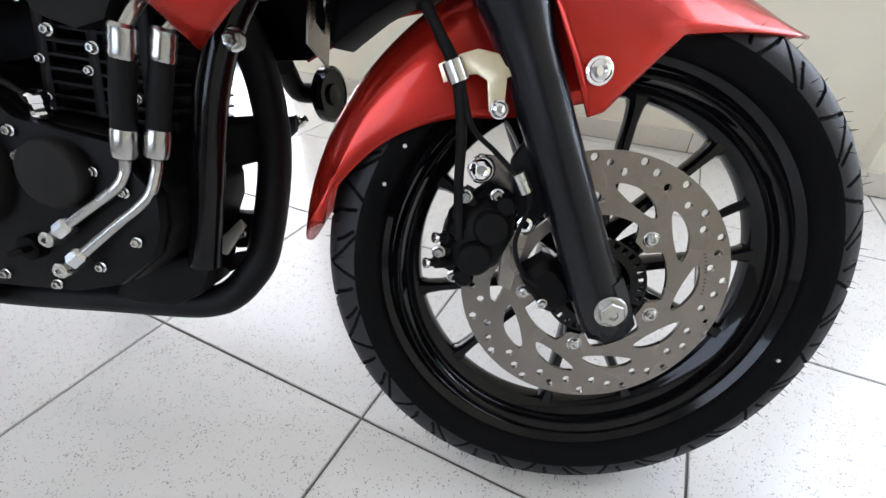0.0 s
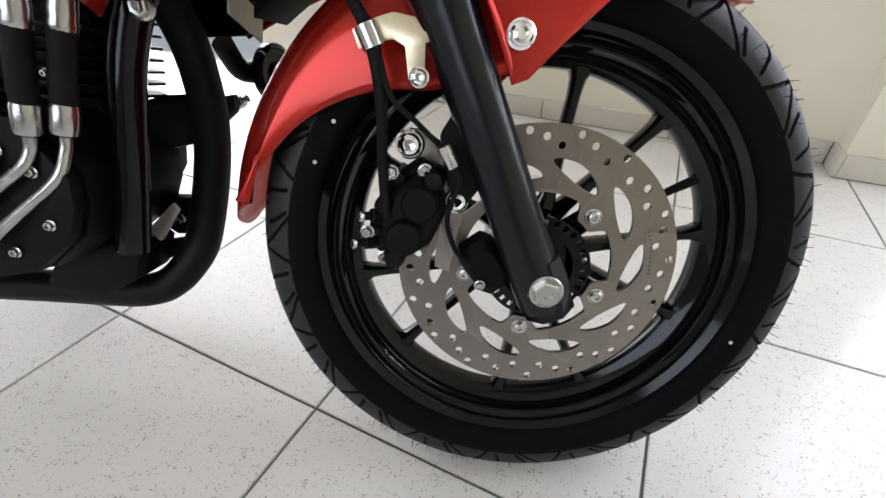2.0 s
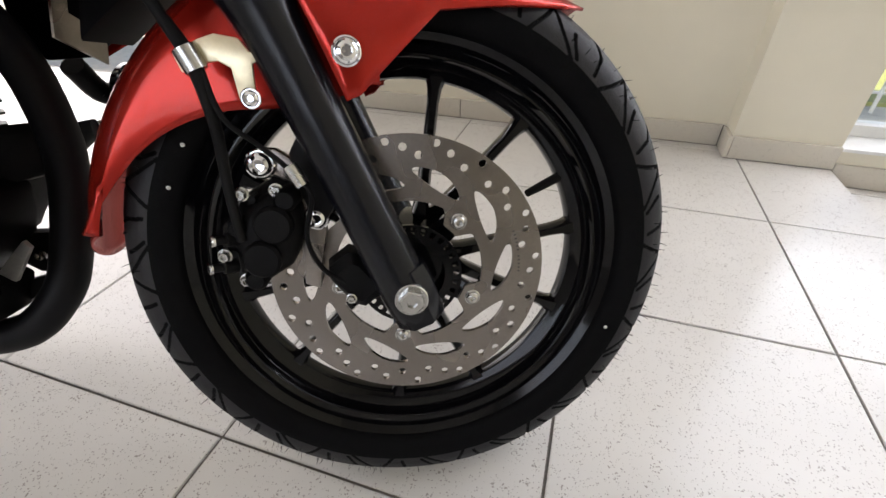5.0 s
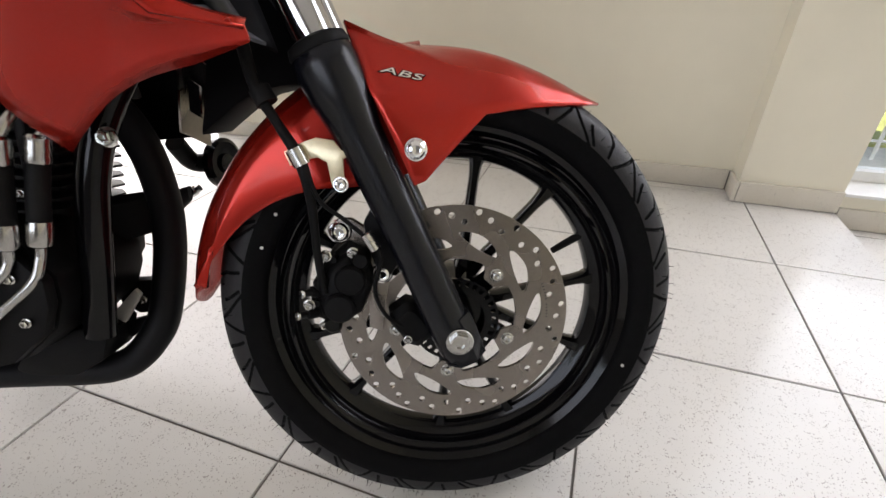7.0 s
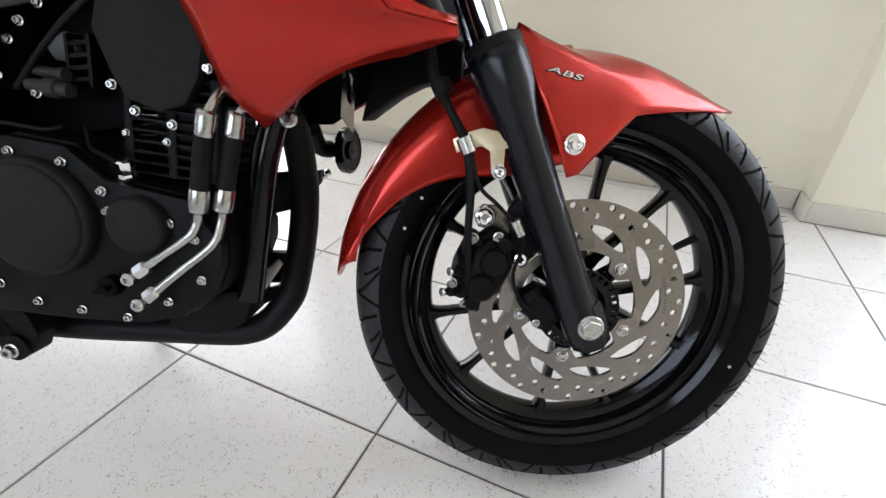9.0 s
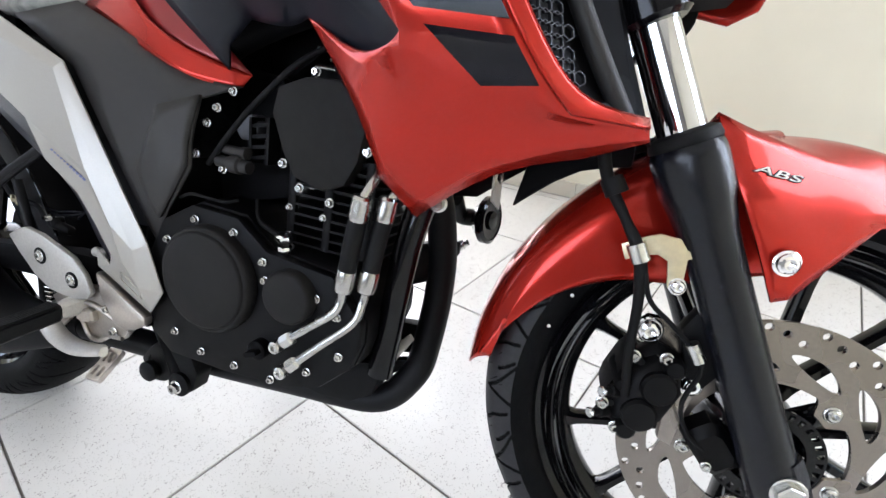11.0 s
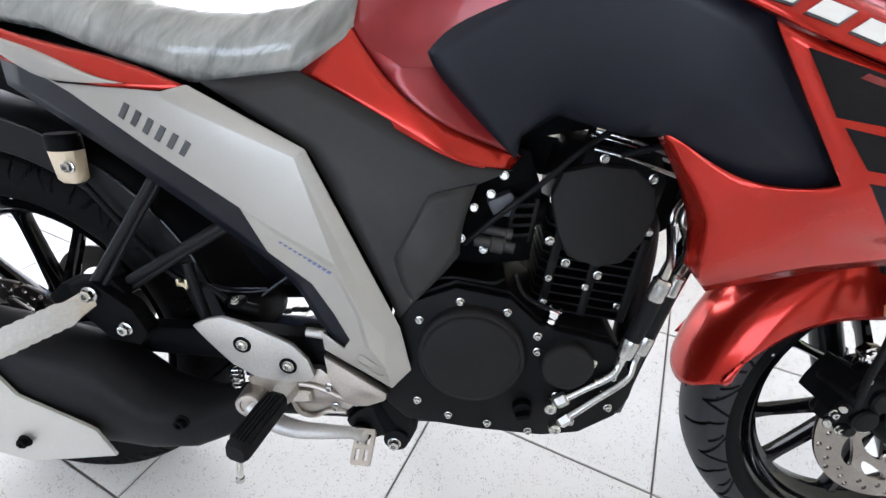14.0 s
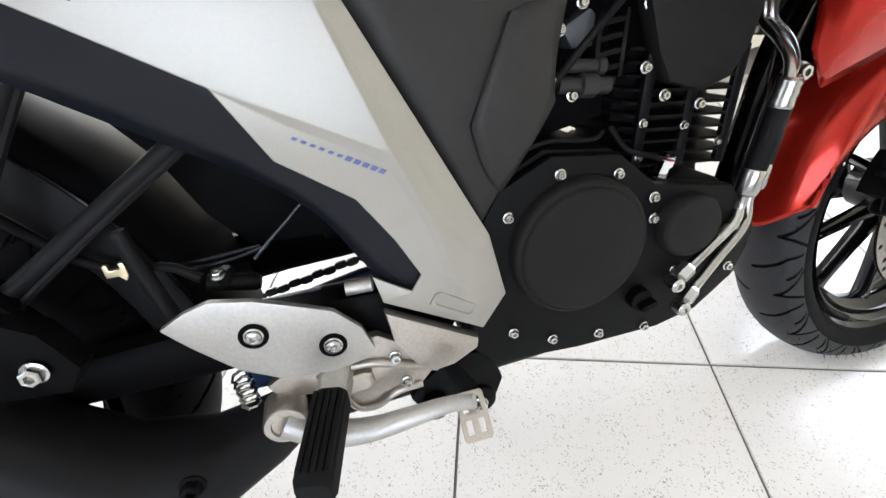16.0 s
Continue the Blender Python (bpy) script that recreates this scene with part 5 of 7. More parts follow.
tail = [(-1.55, -0.085, 0.860), (-1.30, -0.118, 0.805), (-1.20, -0.124, 0.766), (-1.105, -0.126, 0.748), (-1.045, -0.126, 0.738), (-0.975, -0.130, 0.713), (-1.00, -0.140, 0.707), (-1.125, -0.136, 0.711), (-1.21, -0.128, 0.742), (-1.35, -0.115, 0.775), (-1.55, -0.08, 0.835), (-1.15, -0.142, 0.732)]
pair("tail_panel", tail, [(0, 1, 9, 10), (1, 2, 8, 9), (2, 3, 11, 8), (3, 4, 11), (4, 5, 6, 11), (6, 7, 11), (7, 8, 11)], RED, "glossy red tail panel")

tail_strip = [(-1.230, -0.131, 0.768), (-1.170, -0.1420, 0.7544), (-1.134, -0.1455, 0.7462), (-1.105, -0.1455, 0.7344), (-1.0707, -0.1440, 0.7187), (-1.039, -0.1430, 0.7143), (-1.1764, -0.1400, 0.738), (-1.154, -0.1425, 0.7265), (-1.132, -0.1430, 0.7145), (-1.085, -0.1430, 0.7125)]
pair("tail_strip", tail_strip, [(0, 1, 6), (1, 2, 7, 6), (2, 3, 8, 7), (3, 4, 9, 8), (4, 5, 9)], SILVER, "satin silver strip under the red tail panel", 0.0025)

# headlight housing between the fork legs, with its side plates, lower bracket and red cowl
cowl = [octagon((px, 0, pz), (0, 1, 0), (0.3, 0, 1), hw, hh, 0.2) for px, pz, hw, hh in ((-0.215, 0.835, 0.060, 0.085), (-0.175, 0.835, 0.080, 0.092), (-0.115, 0.830, 0.082, 0.084), (-0.06, 0.810, 0.078, 0.058))]
cowl_ob = part("headlight_housing", loft(cowl), DEEP, bike, "black plastic headlight housing", STEER)
part("instrument_housing", bevelled(loft([octagon((px, 0, pz), (0, 1, 0), (0.3, 0, 1), hw, hh, 0.3) for px, pz, hw, hh in ((-0.262, 0.950, 0.075, 0.050), (-0.215, 0.935, 0.092, 0.080), (-0.150, 0.925, 0.094, 0.075), (-0.110, 0.920, 0.086, 0.055))]), 0.006), DEEP, cowl_ob, "black housing behind the headlight")
COWL_SIDE = [(-0.200, 0.742), (-0.166, 0.740), (-0.106, 0.751), (-0.110, 0.770), (-0.1195, 0.792), (-0.1235, 0.815), (-0.1255, 0.850), (-0.128, 0.900), (-0.150, 0.945), (-0.215, 0.945), (-0.222, 0.850)]
COWL_LOW = [(-0.172, 0.746), (-0.160, 0.7205), (-0.145, 0.722), (-0.1105, 0.7265), (-0.105, 0.738), (-0.103, 0.752), (-0.135, 0.752)]
for sy in (-1, 1):
    side = part("cowl_plate", plate(COWL_SIDE, sy * 0.099, sy * 0.084, 0.003), NAVY, cowl_ob, "black plastic headlight side plate")
    part("plate_slot", box((-0.1665, min(sy * 0.0995, sy * 0.090), 0.783), (-0.154, max(sy * 0.0995, sy * 0.090), 0.792)), DEEP, side)
    part("plate_rib", tube([(-0.190, sy * 0.098, 0.808), (-0.155, sy * 0.0995, 0.806), (-0.124, sy * 0.098, 0.811)], 0.0028, 8, 4), NAVY, side)
    part("cowl_bracket", plate(COWL_LOW, sy * 0.090, sy * 0.066, 0.003), ENGINE, cowl_ob, "black lower headlight bracket")
    button(cowl_ob, (-0.156, sy * 0.091, 0.7375), (0, sy, 0), 0.0072, STEEL, "cowl_bolt", "bright socket bolt")
    button(cowl_ob, (-0.115, sy * 0.091, 0.7485), (0, sy, 0), 0.0058, STEEL, "cowl_bolt", "bright socket bolt")
hl = [(-0.128, -0.090, 0.900), (-0.1215, -0.095, 0.812), (-0.1065, -0.090, 0.750), (-0.068, -0.084, 0.738), (-0.040, -0.078, 0.752), (-0.020, -0.072, 0.800), (-0.060, -0.088, 0.880), (-0.078, -0.108, 0.800)]
for sy in (1, -1):
    softened(part("cowl_side", shell([(a, b * sy, c) for a, b, c in hl], [(0, 1, 7), (1, 2, 3, 7), (3, 4, 7), (4, 5, 7), (5, 6, 7), (6, 0, 7)], 0.003 * sy, soft=True, folds=((7, 1, 0.4), (7, 4, 0.5), (7, 3, 0.5))), RED, cowl_ob, "glossy red headlight side panel", smooth=False))

# ------------------------------------------------ engine
case = [(-0.765, 0.300), (-0.735, 0.272), (-0.640, 0.264), (-0.540, 0.264), (-0.490, 0.276), (-0.446, 0.312), (-0.432, 0.345), (-0.430, 0.375), (-0.448, 0.398), (-0.468, 0.428), (-0.560, 0.446), (-0.602, 0.484), (-0.672, 0.494), (-0.724, 0.470), (-0.762, 0.410)]
crankcase = part("crankcase", plate(case, -0.112, 0.030, 0.008), ENGINE, bike, "black cast crankcase")
part("left_case_cover", plate([(-0.760, 0.310), (-0.730, 0.280), (-0.560, 0.275), (-0.510, 0.300), (-0.482, 0.340), (-0.476, 0.380), (-0.505, 0.420), (-0.600, 0.470), (-0.680, 0.480), (-0.750, 0.410)], 0.031, 0.115, 0.012), ENGINE, crankcase, "black cast cover on the far side of the crankcase")
part("case_flange", plate([(c[0] * 0.985 - 0.0085, 0.376 + (c[1] - 0.376) * 0.97) for c in case], -0.128, -0.113, 0.004), ENGINE, crankcase, "black side cover of the crankcase")
CL = Vector((-0.646, -0.128, 0.3985))
part("clutch_cover", turned([(0.0700, 0.0), (0.0700, 0.010), (0.0685, 0.0140), (0.0665, 0.0160), (0.0645, 0.0165), (0.0632, 0.0163), (0.0620, 0.0190), (0.0595, 0.0205), (0.030, 0.0214), (0.0, 0.0216)], CL, (0, -1, 0), 72), COVER, crankcase, "round rough black clutch cover")
part("filter_cover", turned([(0.0335, 0.0), (0.0335, 0.012), (0.031, 0.016), (0.029, 0.017), (0.0, 0.0175)], (-0.524, -0.128, 0.396), (0, -1, 0), 48), COVER, crankcase, "round black oil filter cover")
filler = bmesh.new()
turned([(0.013, 0), (0.013, 0.012), (0.010, 0.014)], (-0.572, -0.128, 0.318), (0, -1, 0), 24, filler)
loft([octagon((-0.572, y, 0.318), (1, 0, 0.3), (-0.3, 0, 1), 0.009, 0.003, 0.3) for y in (-0.141, -0.152)], bm=filler)
part("oil_filler_cap", filler, DEEP, crankcase, "black oil filler cap with a grip")
for px, py, pz in ((-0.664, -0.130, 0.473), (-0.605, -0.130, 0.463), (-0.715, -0.129, 0.441), (-0.564, -0.130, 0.432), (-0.562, -0.130, 0.409), (-0.490, -0.130, 0.398), (-0.530, -0.130, 0.342),
                   (-0.716, -0.130, 0.312), (-0.672, -0.130, 0.291), (-0.617, -0.130, 0.283), (-0.560, -0.130, 0.276), (-0.470, -0.130, 0.352), (-0.505, -0.130, 0.300), (-0.460, -0.130, 0.330), (-0.462, -0.130, 0.380)):
    bolt(crankcase, (px, py, pz), (0, -1, 0), 0.0044, STEEL, "case_bolt", "bright case bolt")

# finned cylinder and head, leaning slightly ahead
CYL_UP = Vector((0.10, 0, 1)).normalized()
CYL_FWD = Vector((1, 0, -0.10)).normalized()
cyl_base = Vector((-0.512, 0, 0.440))
cylinder = part("cylinder", loft([octagon(cyl_base + CYL_UP * d, CYL_FWD, (0, 1, 0), 0.048, 0.050, 0.3) for d in (-0.02, 0.16)]), ENGINE, bike, "black finned engine cylinder")
fin = mesh_of("fin", bevelled(loft([octagon((0, -0.018, d), (1, 0, 0), (0, 1, 0), 0.066, 0.071, 0.26) for d in (-0.0014, 0.0014)]), 0.0006, 1), ENGINE)
for i in range(10):
    f = part("fin", fin, ENGINE, cylinder)
    f.matrix_basis = Matrix.Translation(cyl_base + CYL_FWD * 0.006 + CYL_UP * (0.006 + 0.0125 * i)) @ pose(0, 0, 0, 0, 5.7, 0)
for dx in (-0.046, 0.006, 0.058):
    part("fin_rib", loft([octagon(cyl_base + CYL_UP * d + CYL_FWD * dx + Vector((0, -0.086, 0)), CYL_FWD, (0, 1, 0), 0.0055, 0.004, 0.3) for d in (0.004, 0.122)]), ENGINE, cylinder)
head = part("cylinder_head", bevelled(loft([octagon(cyl_base + CYL_UP * d + CYL_FWD * 0.004, CYL_FWD, (0, 1, 0), a, b, 0.3) for d, a, b in ((0.112, 0.058, 0.080), (0.13, 0.064, 0.084), (0.19, 0.066, 0.084), (0.222, 0.054, 0.070))]), 0.004), ENGINE, bike, "black cast cylinder head")
lid = [(-0.566, 0.606), (-0.556, 0.636), (-0.520, 0.646), (-0.476, 0.644), (-0.450, 0.622), (-0.443, 0.592), (-0.452, 0.556), (-0.470, 0.528), (-0.500, 0.520), (-0.538, 0.532), (-0.552, 0.560)]
part("head_cover", plate(lid, -0.104, -0.080, 0.006), COVER, head, "smooth black cylinder head cover")
for px, pz in ((-0.560, 0.601), (-0.559, 0.548), (-0.445, 0.568), (-0.536, 0.520), (-0.494, 0.506), (-0.452, 0.632), (-0.51, 0.652)):
    bolt(head, (px, -0.094, pz), (0, -1, 0), 0.0046, STEEL, "head_bolt", "bright head bolt")
for px, pz in ((-0.554, 0.495), (-0.506, 0.486), (-0.462, 0.462), (-0.556, 0.460)):
    bolt(cylinder, (px, -0.0905, pz), (0, -1, 0), 0.0036, STEEL, "cylinder_bolt")
for i in range(4):
    part("head_fin", loft([octagon((-0.598 + 0.002 * i, y, 0.552 + 0.013 * i), (1, 0, 0.1), (-0.1, 0, 1), 0.013, 0.0022, 0.2) for y in (-0.092, -0.070)]), ENGINE, head)
for dx in (-0.013, 0.013):
    part("head_rib", loft([octagon((-0.595 + dx, y, 0.572), (1, 0, 0), (0.1, 0, 1), 0.002, 0.028, 0.2) for y in (-0.093, -0.070)]), ENGINE, head)
plug = bmesh.new()
turned([(0.008, 0), (0.008, 0.010), (0.010, 0.011), (0.010, 0.018), (0.007, 0.020)], (-0.546, -0.112, 0.448), (0.1, -0.3, 1), 6, plug)
turned([(0.011, 0), (0.011, 0.004)], (-0.546, -0.111, 0.445), (0.1, -0.3, 1), 20, plug)
part("oil_union_bolt", plug, CHROME, crankcase, "bright union bolt")
part("union_pipe", tube([(-0.546, -0.117, 0.462), (-0.562, -0.118, 0.470), (-0.584, -0.110, 0.478), (-0.596, -0.098, 0.50)], 0.0032, 10, 6), ENGINE, crankcase)
part("breather_hose", tube([(-0.70, -0.118, 0.496), (-0.675, -0.124, 0.503), (-0.650, -0.122, 0.500), (-0.625, -0.120, 0.497), (-0.612, -0.112, 0.500)], 0.0022, 8, 6), HOSE, bike)

# intake behind the cylinder
intake = bmesh.new()
turned([(0.020, 0), (0.024, 0.01), (0.024, 0.045), (0.019, 0.05), (0.019, 0.07)], (-0.560, -0.02, 0.565), (-1, 0, 0.1), 28, intake)
turned([(0.030, 0), (0.030, 0.05)], (-0.63, -0.02, 0.575), (-1, 0, 0.1), 28, intake)
part("frame_plate", plate([(-0.70, 0.48), (-0.575, 0.50), (-0.570, 0.600), (-0.590, 0.650), (-0.640, 0.662), (-0.70, 0.64)], -0.050, -0.030, 0.003), DEEP, bike, "black frame plate behind the cylinder")
part("frame_bracket", plate([(-0.625, 0.600), (-0.632, 0.690), (-0.560, 0.712), (-0.470, 0.716), (-0.462, 0.698), (-0.545, 0.690), (-0.598, 0.655)], -0.020, 0.010, 0.003), DEEP, bike, "black frame bracket under the tank")
# Added sheet that stands in for the dark under the tank; holes leave slivers.
screen = [[(-0.650, 0.610), (-0.420, 0.590), (-0.360, 0.600), (-0.360, 0.735), (-0.640, 0.735)], [(-0.563, 0.657), (-0.508, 0.651), (-0.505, 0.669)], [(-0.500, 0.676), (-0.475, 0.651), (-0.452, 0.640), (-0.456, 0.675)]]
part("rubber_heat_screen", flat_shape([[(a + 0.5, b - 0.66) for a, b in line] for line in screen], 0.003, "rubber_heat_screen", DEEP), DEEP, bike, "black sheet added under the tank to darken the gap", on_side(-0.5, 0.033, 0.66))
part("throttle_body", intake, ENGINE, bike, "black throttle body")
nozzle = bmesh.new()
turned([(0.0075, 0), (0.0075, 0.020), (0.011, 0.022), (0.011, 0.036), (0.008, 0.038), (0.008, 0.050)], (-0.652, -0.100, 0.545), (1, -0.04, -0.12), 18, nozzle)
turned([(0.006, 0), (0.006, 0.028), (0.0078, 0.029), (0.0078, 0.036)], (-0.642, -0.098, 0.560), (1, -0.04, -0.12), 14, nozzle)
part("ignition_coil", plate([(-0.398, 0.612), (-0.356, 0.609), (-0.346, 0.556), (-0.384, 0.556), (-0.396, 0.575)], -0.056, -0.034, 0.005), PLASTIC, bike, "black ignition coil behind the shroud")
# Added block that keeps the bright floor from showing between the fins.
part("throttle_boot", bevelled(loft([octagon((px, 0.052, 0.485), (0, 1, 0), (0, 0, 1), hw, hh, 0.3) for px, hw, hh in ((-0.685, 0.030, 0.048), (-0.640, 0.036, 0.056), (-0.590, 0.034, 0.054))]), 0.005), DEEP, bike, "black block added behind the cylinder to darken the fin gaps")
part("sensor_plug", nozzle, PLASTIC, bike, "grey sensor plugs behind the cylinder")
part("injector_cover", plate([(-0.640, 0.590), (-0.612, 0.604), (-0.600, 0.592), (-0.606, 0.572), (-0.630, 0.572)], -0.085, -0.060, 0.003), GREY, bike, "grey injector cover")
part("throttle_cable", tube([(-0.665, -0.104, 0.540), (-0.62, -0.106, 0.585), (-0.575, -0.104, 0.625), (-0.53, -0.09, 0.665), (-0.47, -0.06, 0.70)], 0.0036, 10, 8), HOSE, bike, "black cable across the engine")
part("plug_lead", tube([(-0.49, -0.085, 0.655), (-0.45, -0.088, 0.668), (-0.42, -0.07, 0.665), (-0.40, -0.04, 0.69)], 0.0040, 10, 8), HOSE, bike)
for k, (pz, dy) in enumerate(((0.668, -0.075), (0.648, -0.080), (0.660, -0.050))):
    part("silver_pipe", tube([(-0.52, dy, pz + 0.012), (-0.48, dy - 0.006, pz + 0.004), (-0.43, dy, pz - 0.012), (-0.40, dy + 0.01, pz - 0.022)], 0.0023, 10, 6), STEEL, bike, "thin steel pipe over the cylinder head")
for px, py, pz in ((-0.636, -0.112, 0.608), (-0.668, -0.118, 0.553), (-0.640, -0.105, 0.535), (-0.622, -0.10, 0.628), (-0.655, -0.110, 0.59)):
    bolt(bike, (px, py, pz), (0, -1, 0.1), 0.0043, STEEL, "frame_bolt", "bright frame bolt")

# oil cooler lines
for up, top, low, bend, end in ((((-0.400, -0.066, 0.606), (-0.412, -0.072, 0.589), (-0.413, -0.077, 0.572), (-0.4175, -0.100, 0.557), (-0.4225, -0.120, 0.540)), (-0.433, -0.131, 0.510), (-0.452, -0.130, 0.425), (-0.466, -0.134, 0.385), (-0.520, -0.1395, 0.346)),
                                (((-0.378, -0.058, 0.606), (-0.388, -0.062, 0.597), (-0.396, -0.066, 0.584), (-0.395, -0.070, 0.570), (-0.393, -0.088, 0.554), (-0.3975, -0.104, 0.534)), (-0.411, -0.113, 0.509), (-0.430, -0.117, 0.424), (-0.444, -0.126, 0.374), (-0.512, -0.141, 0.317))):
    top, low, bend, end = Vector(top), Vector(low), Vector(bend), Vector(end)
    run = (low - top).normalized()
    line = part("oil_pipe", tube([*up, top - run * 0.010], 0.0054, 14, 6), PIPE, bike, "plated steel oil pipe")
    part("crimp_sleeve", turned([(0.0095, -0.015), (0.0115, -0.012), (0.0108, -0.007), (0.0116, -0.002), (0.0108, 0.003), (0.0117, 0.009), (0.0106, 0.013)], top, run, 14), PIPE, line, "plated crimped sleeve")
    part("oil_hose", tube([top + run * 0.010, (top + low) / 2 + Vector((0, -0.001, 0)), low - run * 0.010], 0.0105, 18, 5), HOSE, line, "black rubber oil hose")
    part("crimp_sleeve", turned([(0.0108, -0.015), (0.0116, -0.012), (0.0116, 0.006), (0.0106, 0.011), (0.0060, 0.014)], low, run, 24), PIPE, line, "plated crimped sleeve")
    part("oil_pipe_end", tube([low + run * 0.010, low + run * 0.026, bend, (bend * 0.45 + end * 0.55), end], 0.0056, 14, 8), PIPE, line, "bent plated steel pipe")
    way = (end - bend).normalized()
    part("pipe_fitting", turned([(0.0060, 0), (0.0088, 0.003), (0.0088, 0.016), (0.006, 0.019)], end - way * 0.004, way, 6), STEEL, line, "zinc hexagon fitting")
    part("banjo_bolt", turned([(0.0080, -0.006), (0.0080, 0.008), (0.006, 0.010), (0.003, 0.010), (0.003, 0.006)], end + way * 0.022, (0, -1, 0), 12), STEEL, line, "zinc banjo bolt")

# frame
for y in (-0.075, 0.075):
    part("frame_rail", tube([(-0.24, y * 0.35, 0.78), (-0.38, y, 0.735), (-0.55, y * 1.0, 0.715), (-0.70, y * 0.95, 0.65), (-0.76, y * 1.15, 0.50), (-0.79, y * 1.3, 0.34)], 0.017, 14, 6), DEEP, bike, "black steel frame rail")
    part("seat_rail", tube([(-0.72, y * 1.2, 0.66), (-0.95, y * 1.2, 0.68), (-1.20, y * 1.1, 0.72), (-1.50, y * 0.8, 0.80)], 0.014, 12, 5), DEEP, bike, "black seat rail")
part("down_tube", tube([(-0.24, -0.026, 0.72), (-0.325, -0.048, 0.62), (-0.375, -0.062, 0.54), (-0.397, -0.069, 0.48), (-0.410, -0.070, 0.42), (-0.421, -0.070, 0.36), (-0.434, -0.072, 0.285)], 0.0170, 16, 6), GLOSS, bike, "gloss black frame down tube")
part("frame_gusset", plate([(-0.25, 0.70), (-0.20, 0.665), (-0.165, 0.610), (-0.166, 0.569), (-0.190, 0.5675), (-0.2165, 0.562), (-0.243, 0.5485), (-0.2715, 0.528), (-0.288, 0.5155), (-0.2735, 0.570), (-0.268, 0.600), (-0.30, 0.68)], -0.040, 0.040, 0.004), DEEP, bike, "black frame gusset behind the fork")
part("slotted_stay", flat_shape([[(-0.038, -0.043), (0.038, -0.043), (0.038, 0.062), (-0.038, 0.062)], [(-0.017, -0.0135), (0.017, -0.0135), (0.017, 0.027), (-0.017, 0.027)]], 0.0012, "slotted_stay", DISC), DISC, bike, "bare metal slotted stay",
     on_side(-0.317, 0.015, 0.551, (1, 0.075, 0), (-0.075, 0.955, -0.28)))
part("frame_gusset", plate([(-0.440, 0.520), (-0.412, 0.505), (-0.36, 0.508), (-0.325, 0.532), (-0.290, 0.554), (-0.256, 0.571), (-0.22, 0.577), (-0.20, 0.600), (-0.23, 0.660), (-0.440, 0.660)], 0.080, 0.088, 0.002), DEEP, bike, "black frame gusset on the far side")
bolt(bike, (-0.362, -0.082, 0.518), (0, -1, 0), 0.0085, STEEL, "frame_bolt", "bright frame bolt")
shoe = plate([(-0.566, 0.230), (-0.552, 0.250), (-0.530, 0.264), (-0.500, 0.280), (-0.450, 0.290), (-0.436, 0.280), (-0.452, 0.240), (-0.490, 0.219), (-0.540, 0.219), (-0.560, 0.224)], -0.060, 0.000, 0.008)
part("engine_mount", shoe, ENGINE, bike, "black lower engine mount")
part("mount_stay", plate([(-0.452, 0.286), (-0.444, 0.296), (-0.412, 0.326), (-0.406, 0.318), (-0.434, 0.279)], -0.030, -0.024, 0.001), ALLOY, bike, "bare metal stay at the engine mount")
mount = bmesh.new()
loft([octagon(p, (0.94, 0, -0.34), (0.34, 0, 0.94), a, b, 0.5) for p, a, b in (((-0.765, -0.096, 0.222), 0.020, 0.018), ((-0.768, -0.088, 0.224), 0.030, 0.026), ((-0.772, -0.045, 0.226), 0.034, 0.028))], bm=mount)
mount_ob = part("lower_frame_mount", mount, DEEP, bike, "black lower frame mount")
part("mount_plate", plate([(-0.832, 0.230), (-0.812, 0.252), (-0.775, 0.278), (-0.745, 0.272), (-0.728, 0.250), (-0.720, 0.226), (-0.732, 0.196), (-0.750, 0.186), (-0.764, 0.190), (-0.774, 0.206), (-0.790, 0.198), (-0.808, 0.196), (-0.822, 0.212)], -0.100, -0.070, 0.005), ENGINE, mount_ob, "black cast mount plate")
part("mount_knob", turned([(0.014, 0), (0.016, 0.004), (0.016, 0.012), (0.012, 0.015)], (-0.806, -0.100, 0.218), (0, -1, 0), 20), ENGINE, mount_ob)
part("mount_knob", turned([(0.019, 0), (0.019, 0.006), (0.014, 0.008)], (-0.752, -0.100, 0.206), (0, -1, 0), 24), ENGINE, mount_ob)
part("mount_arm", tube([(-0.755, -0.094, 0.203), (-0.775, -0.085, 0.250), (-0.80, -0.08, 0.31)], [0.014, 0.018, 0.022], 12, 4), DEEP, mount_ob)
part("mount_loop", tube([(-0.800, -0.094, 0.250), (-0.815, -0.096, 0.232), (-0.806, -0.096, 0.214), (-0.790, -0.094, 0.222)], 0.005, 10, 5), DEEP, mount_ob)
bolt(mount_ob, (-0.754, -0.107, 0.203), (0, -1, 0), 0.0085, STEEL, "mount_bolt", "bright mount bolt")

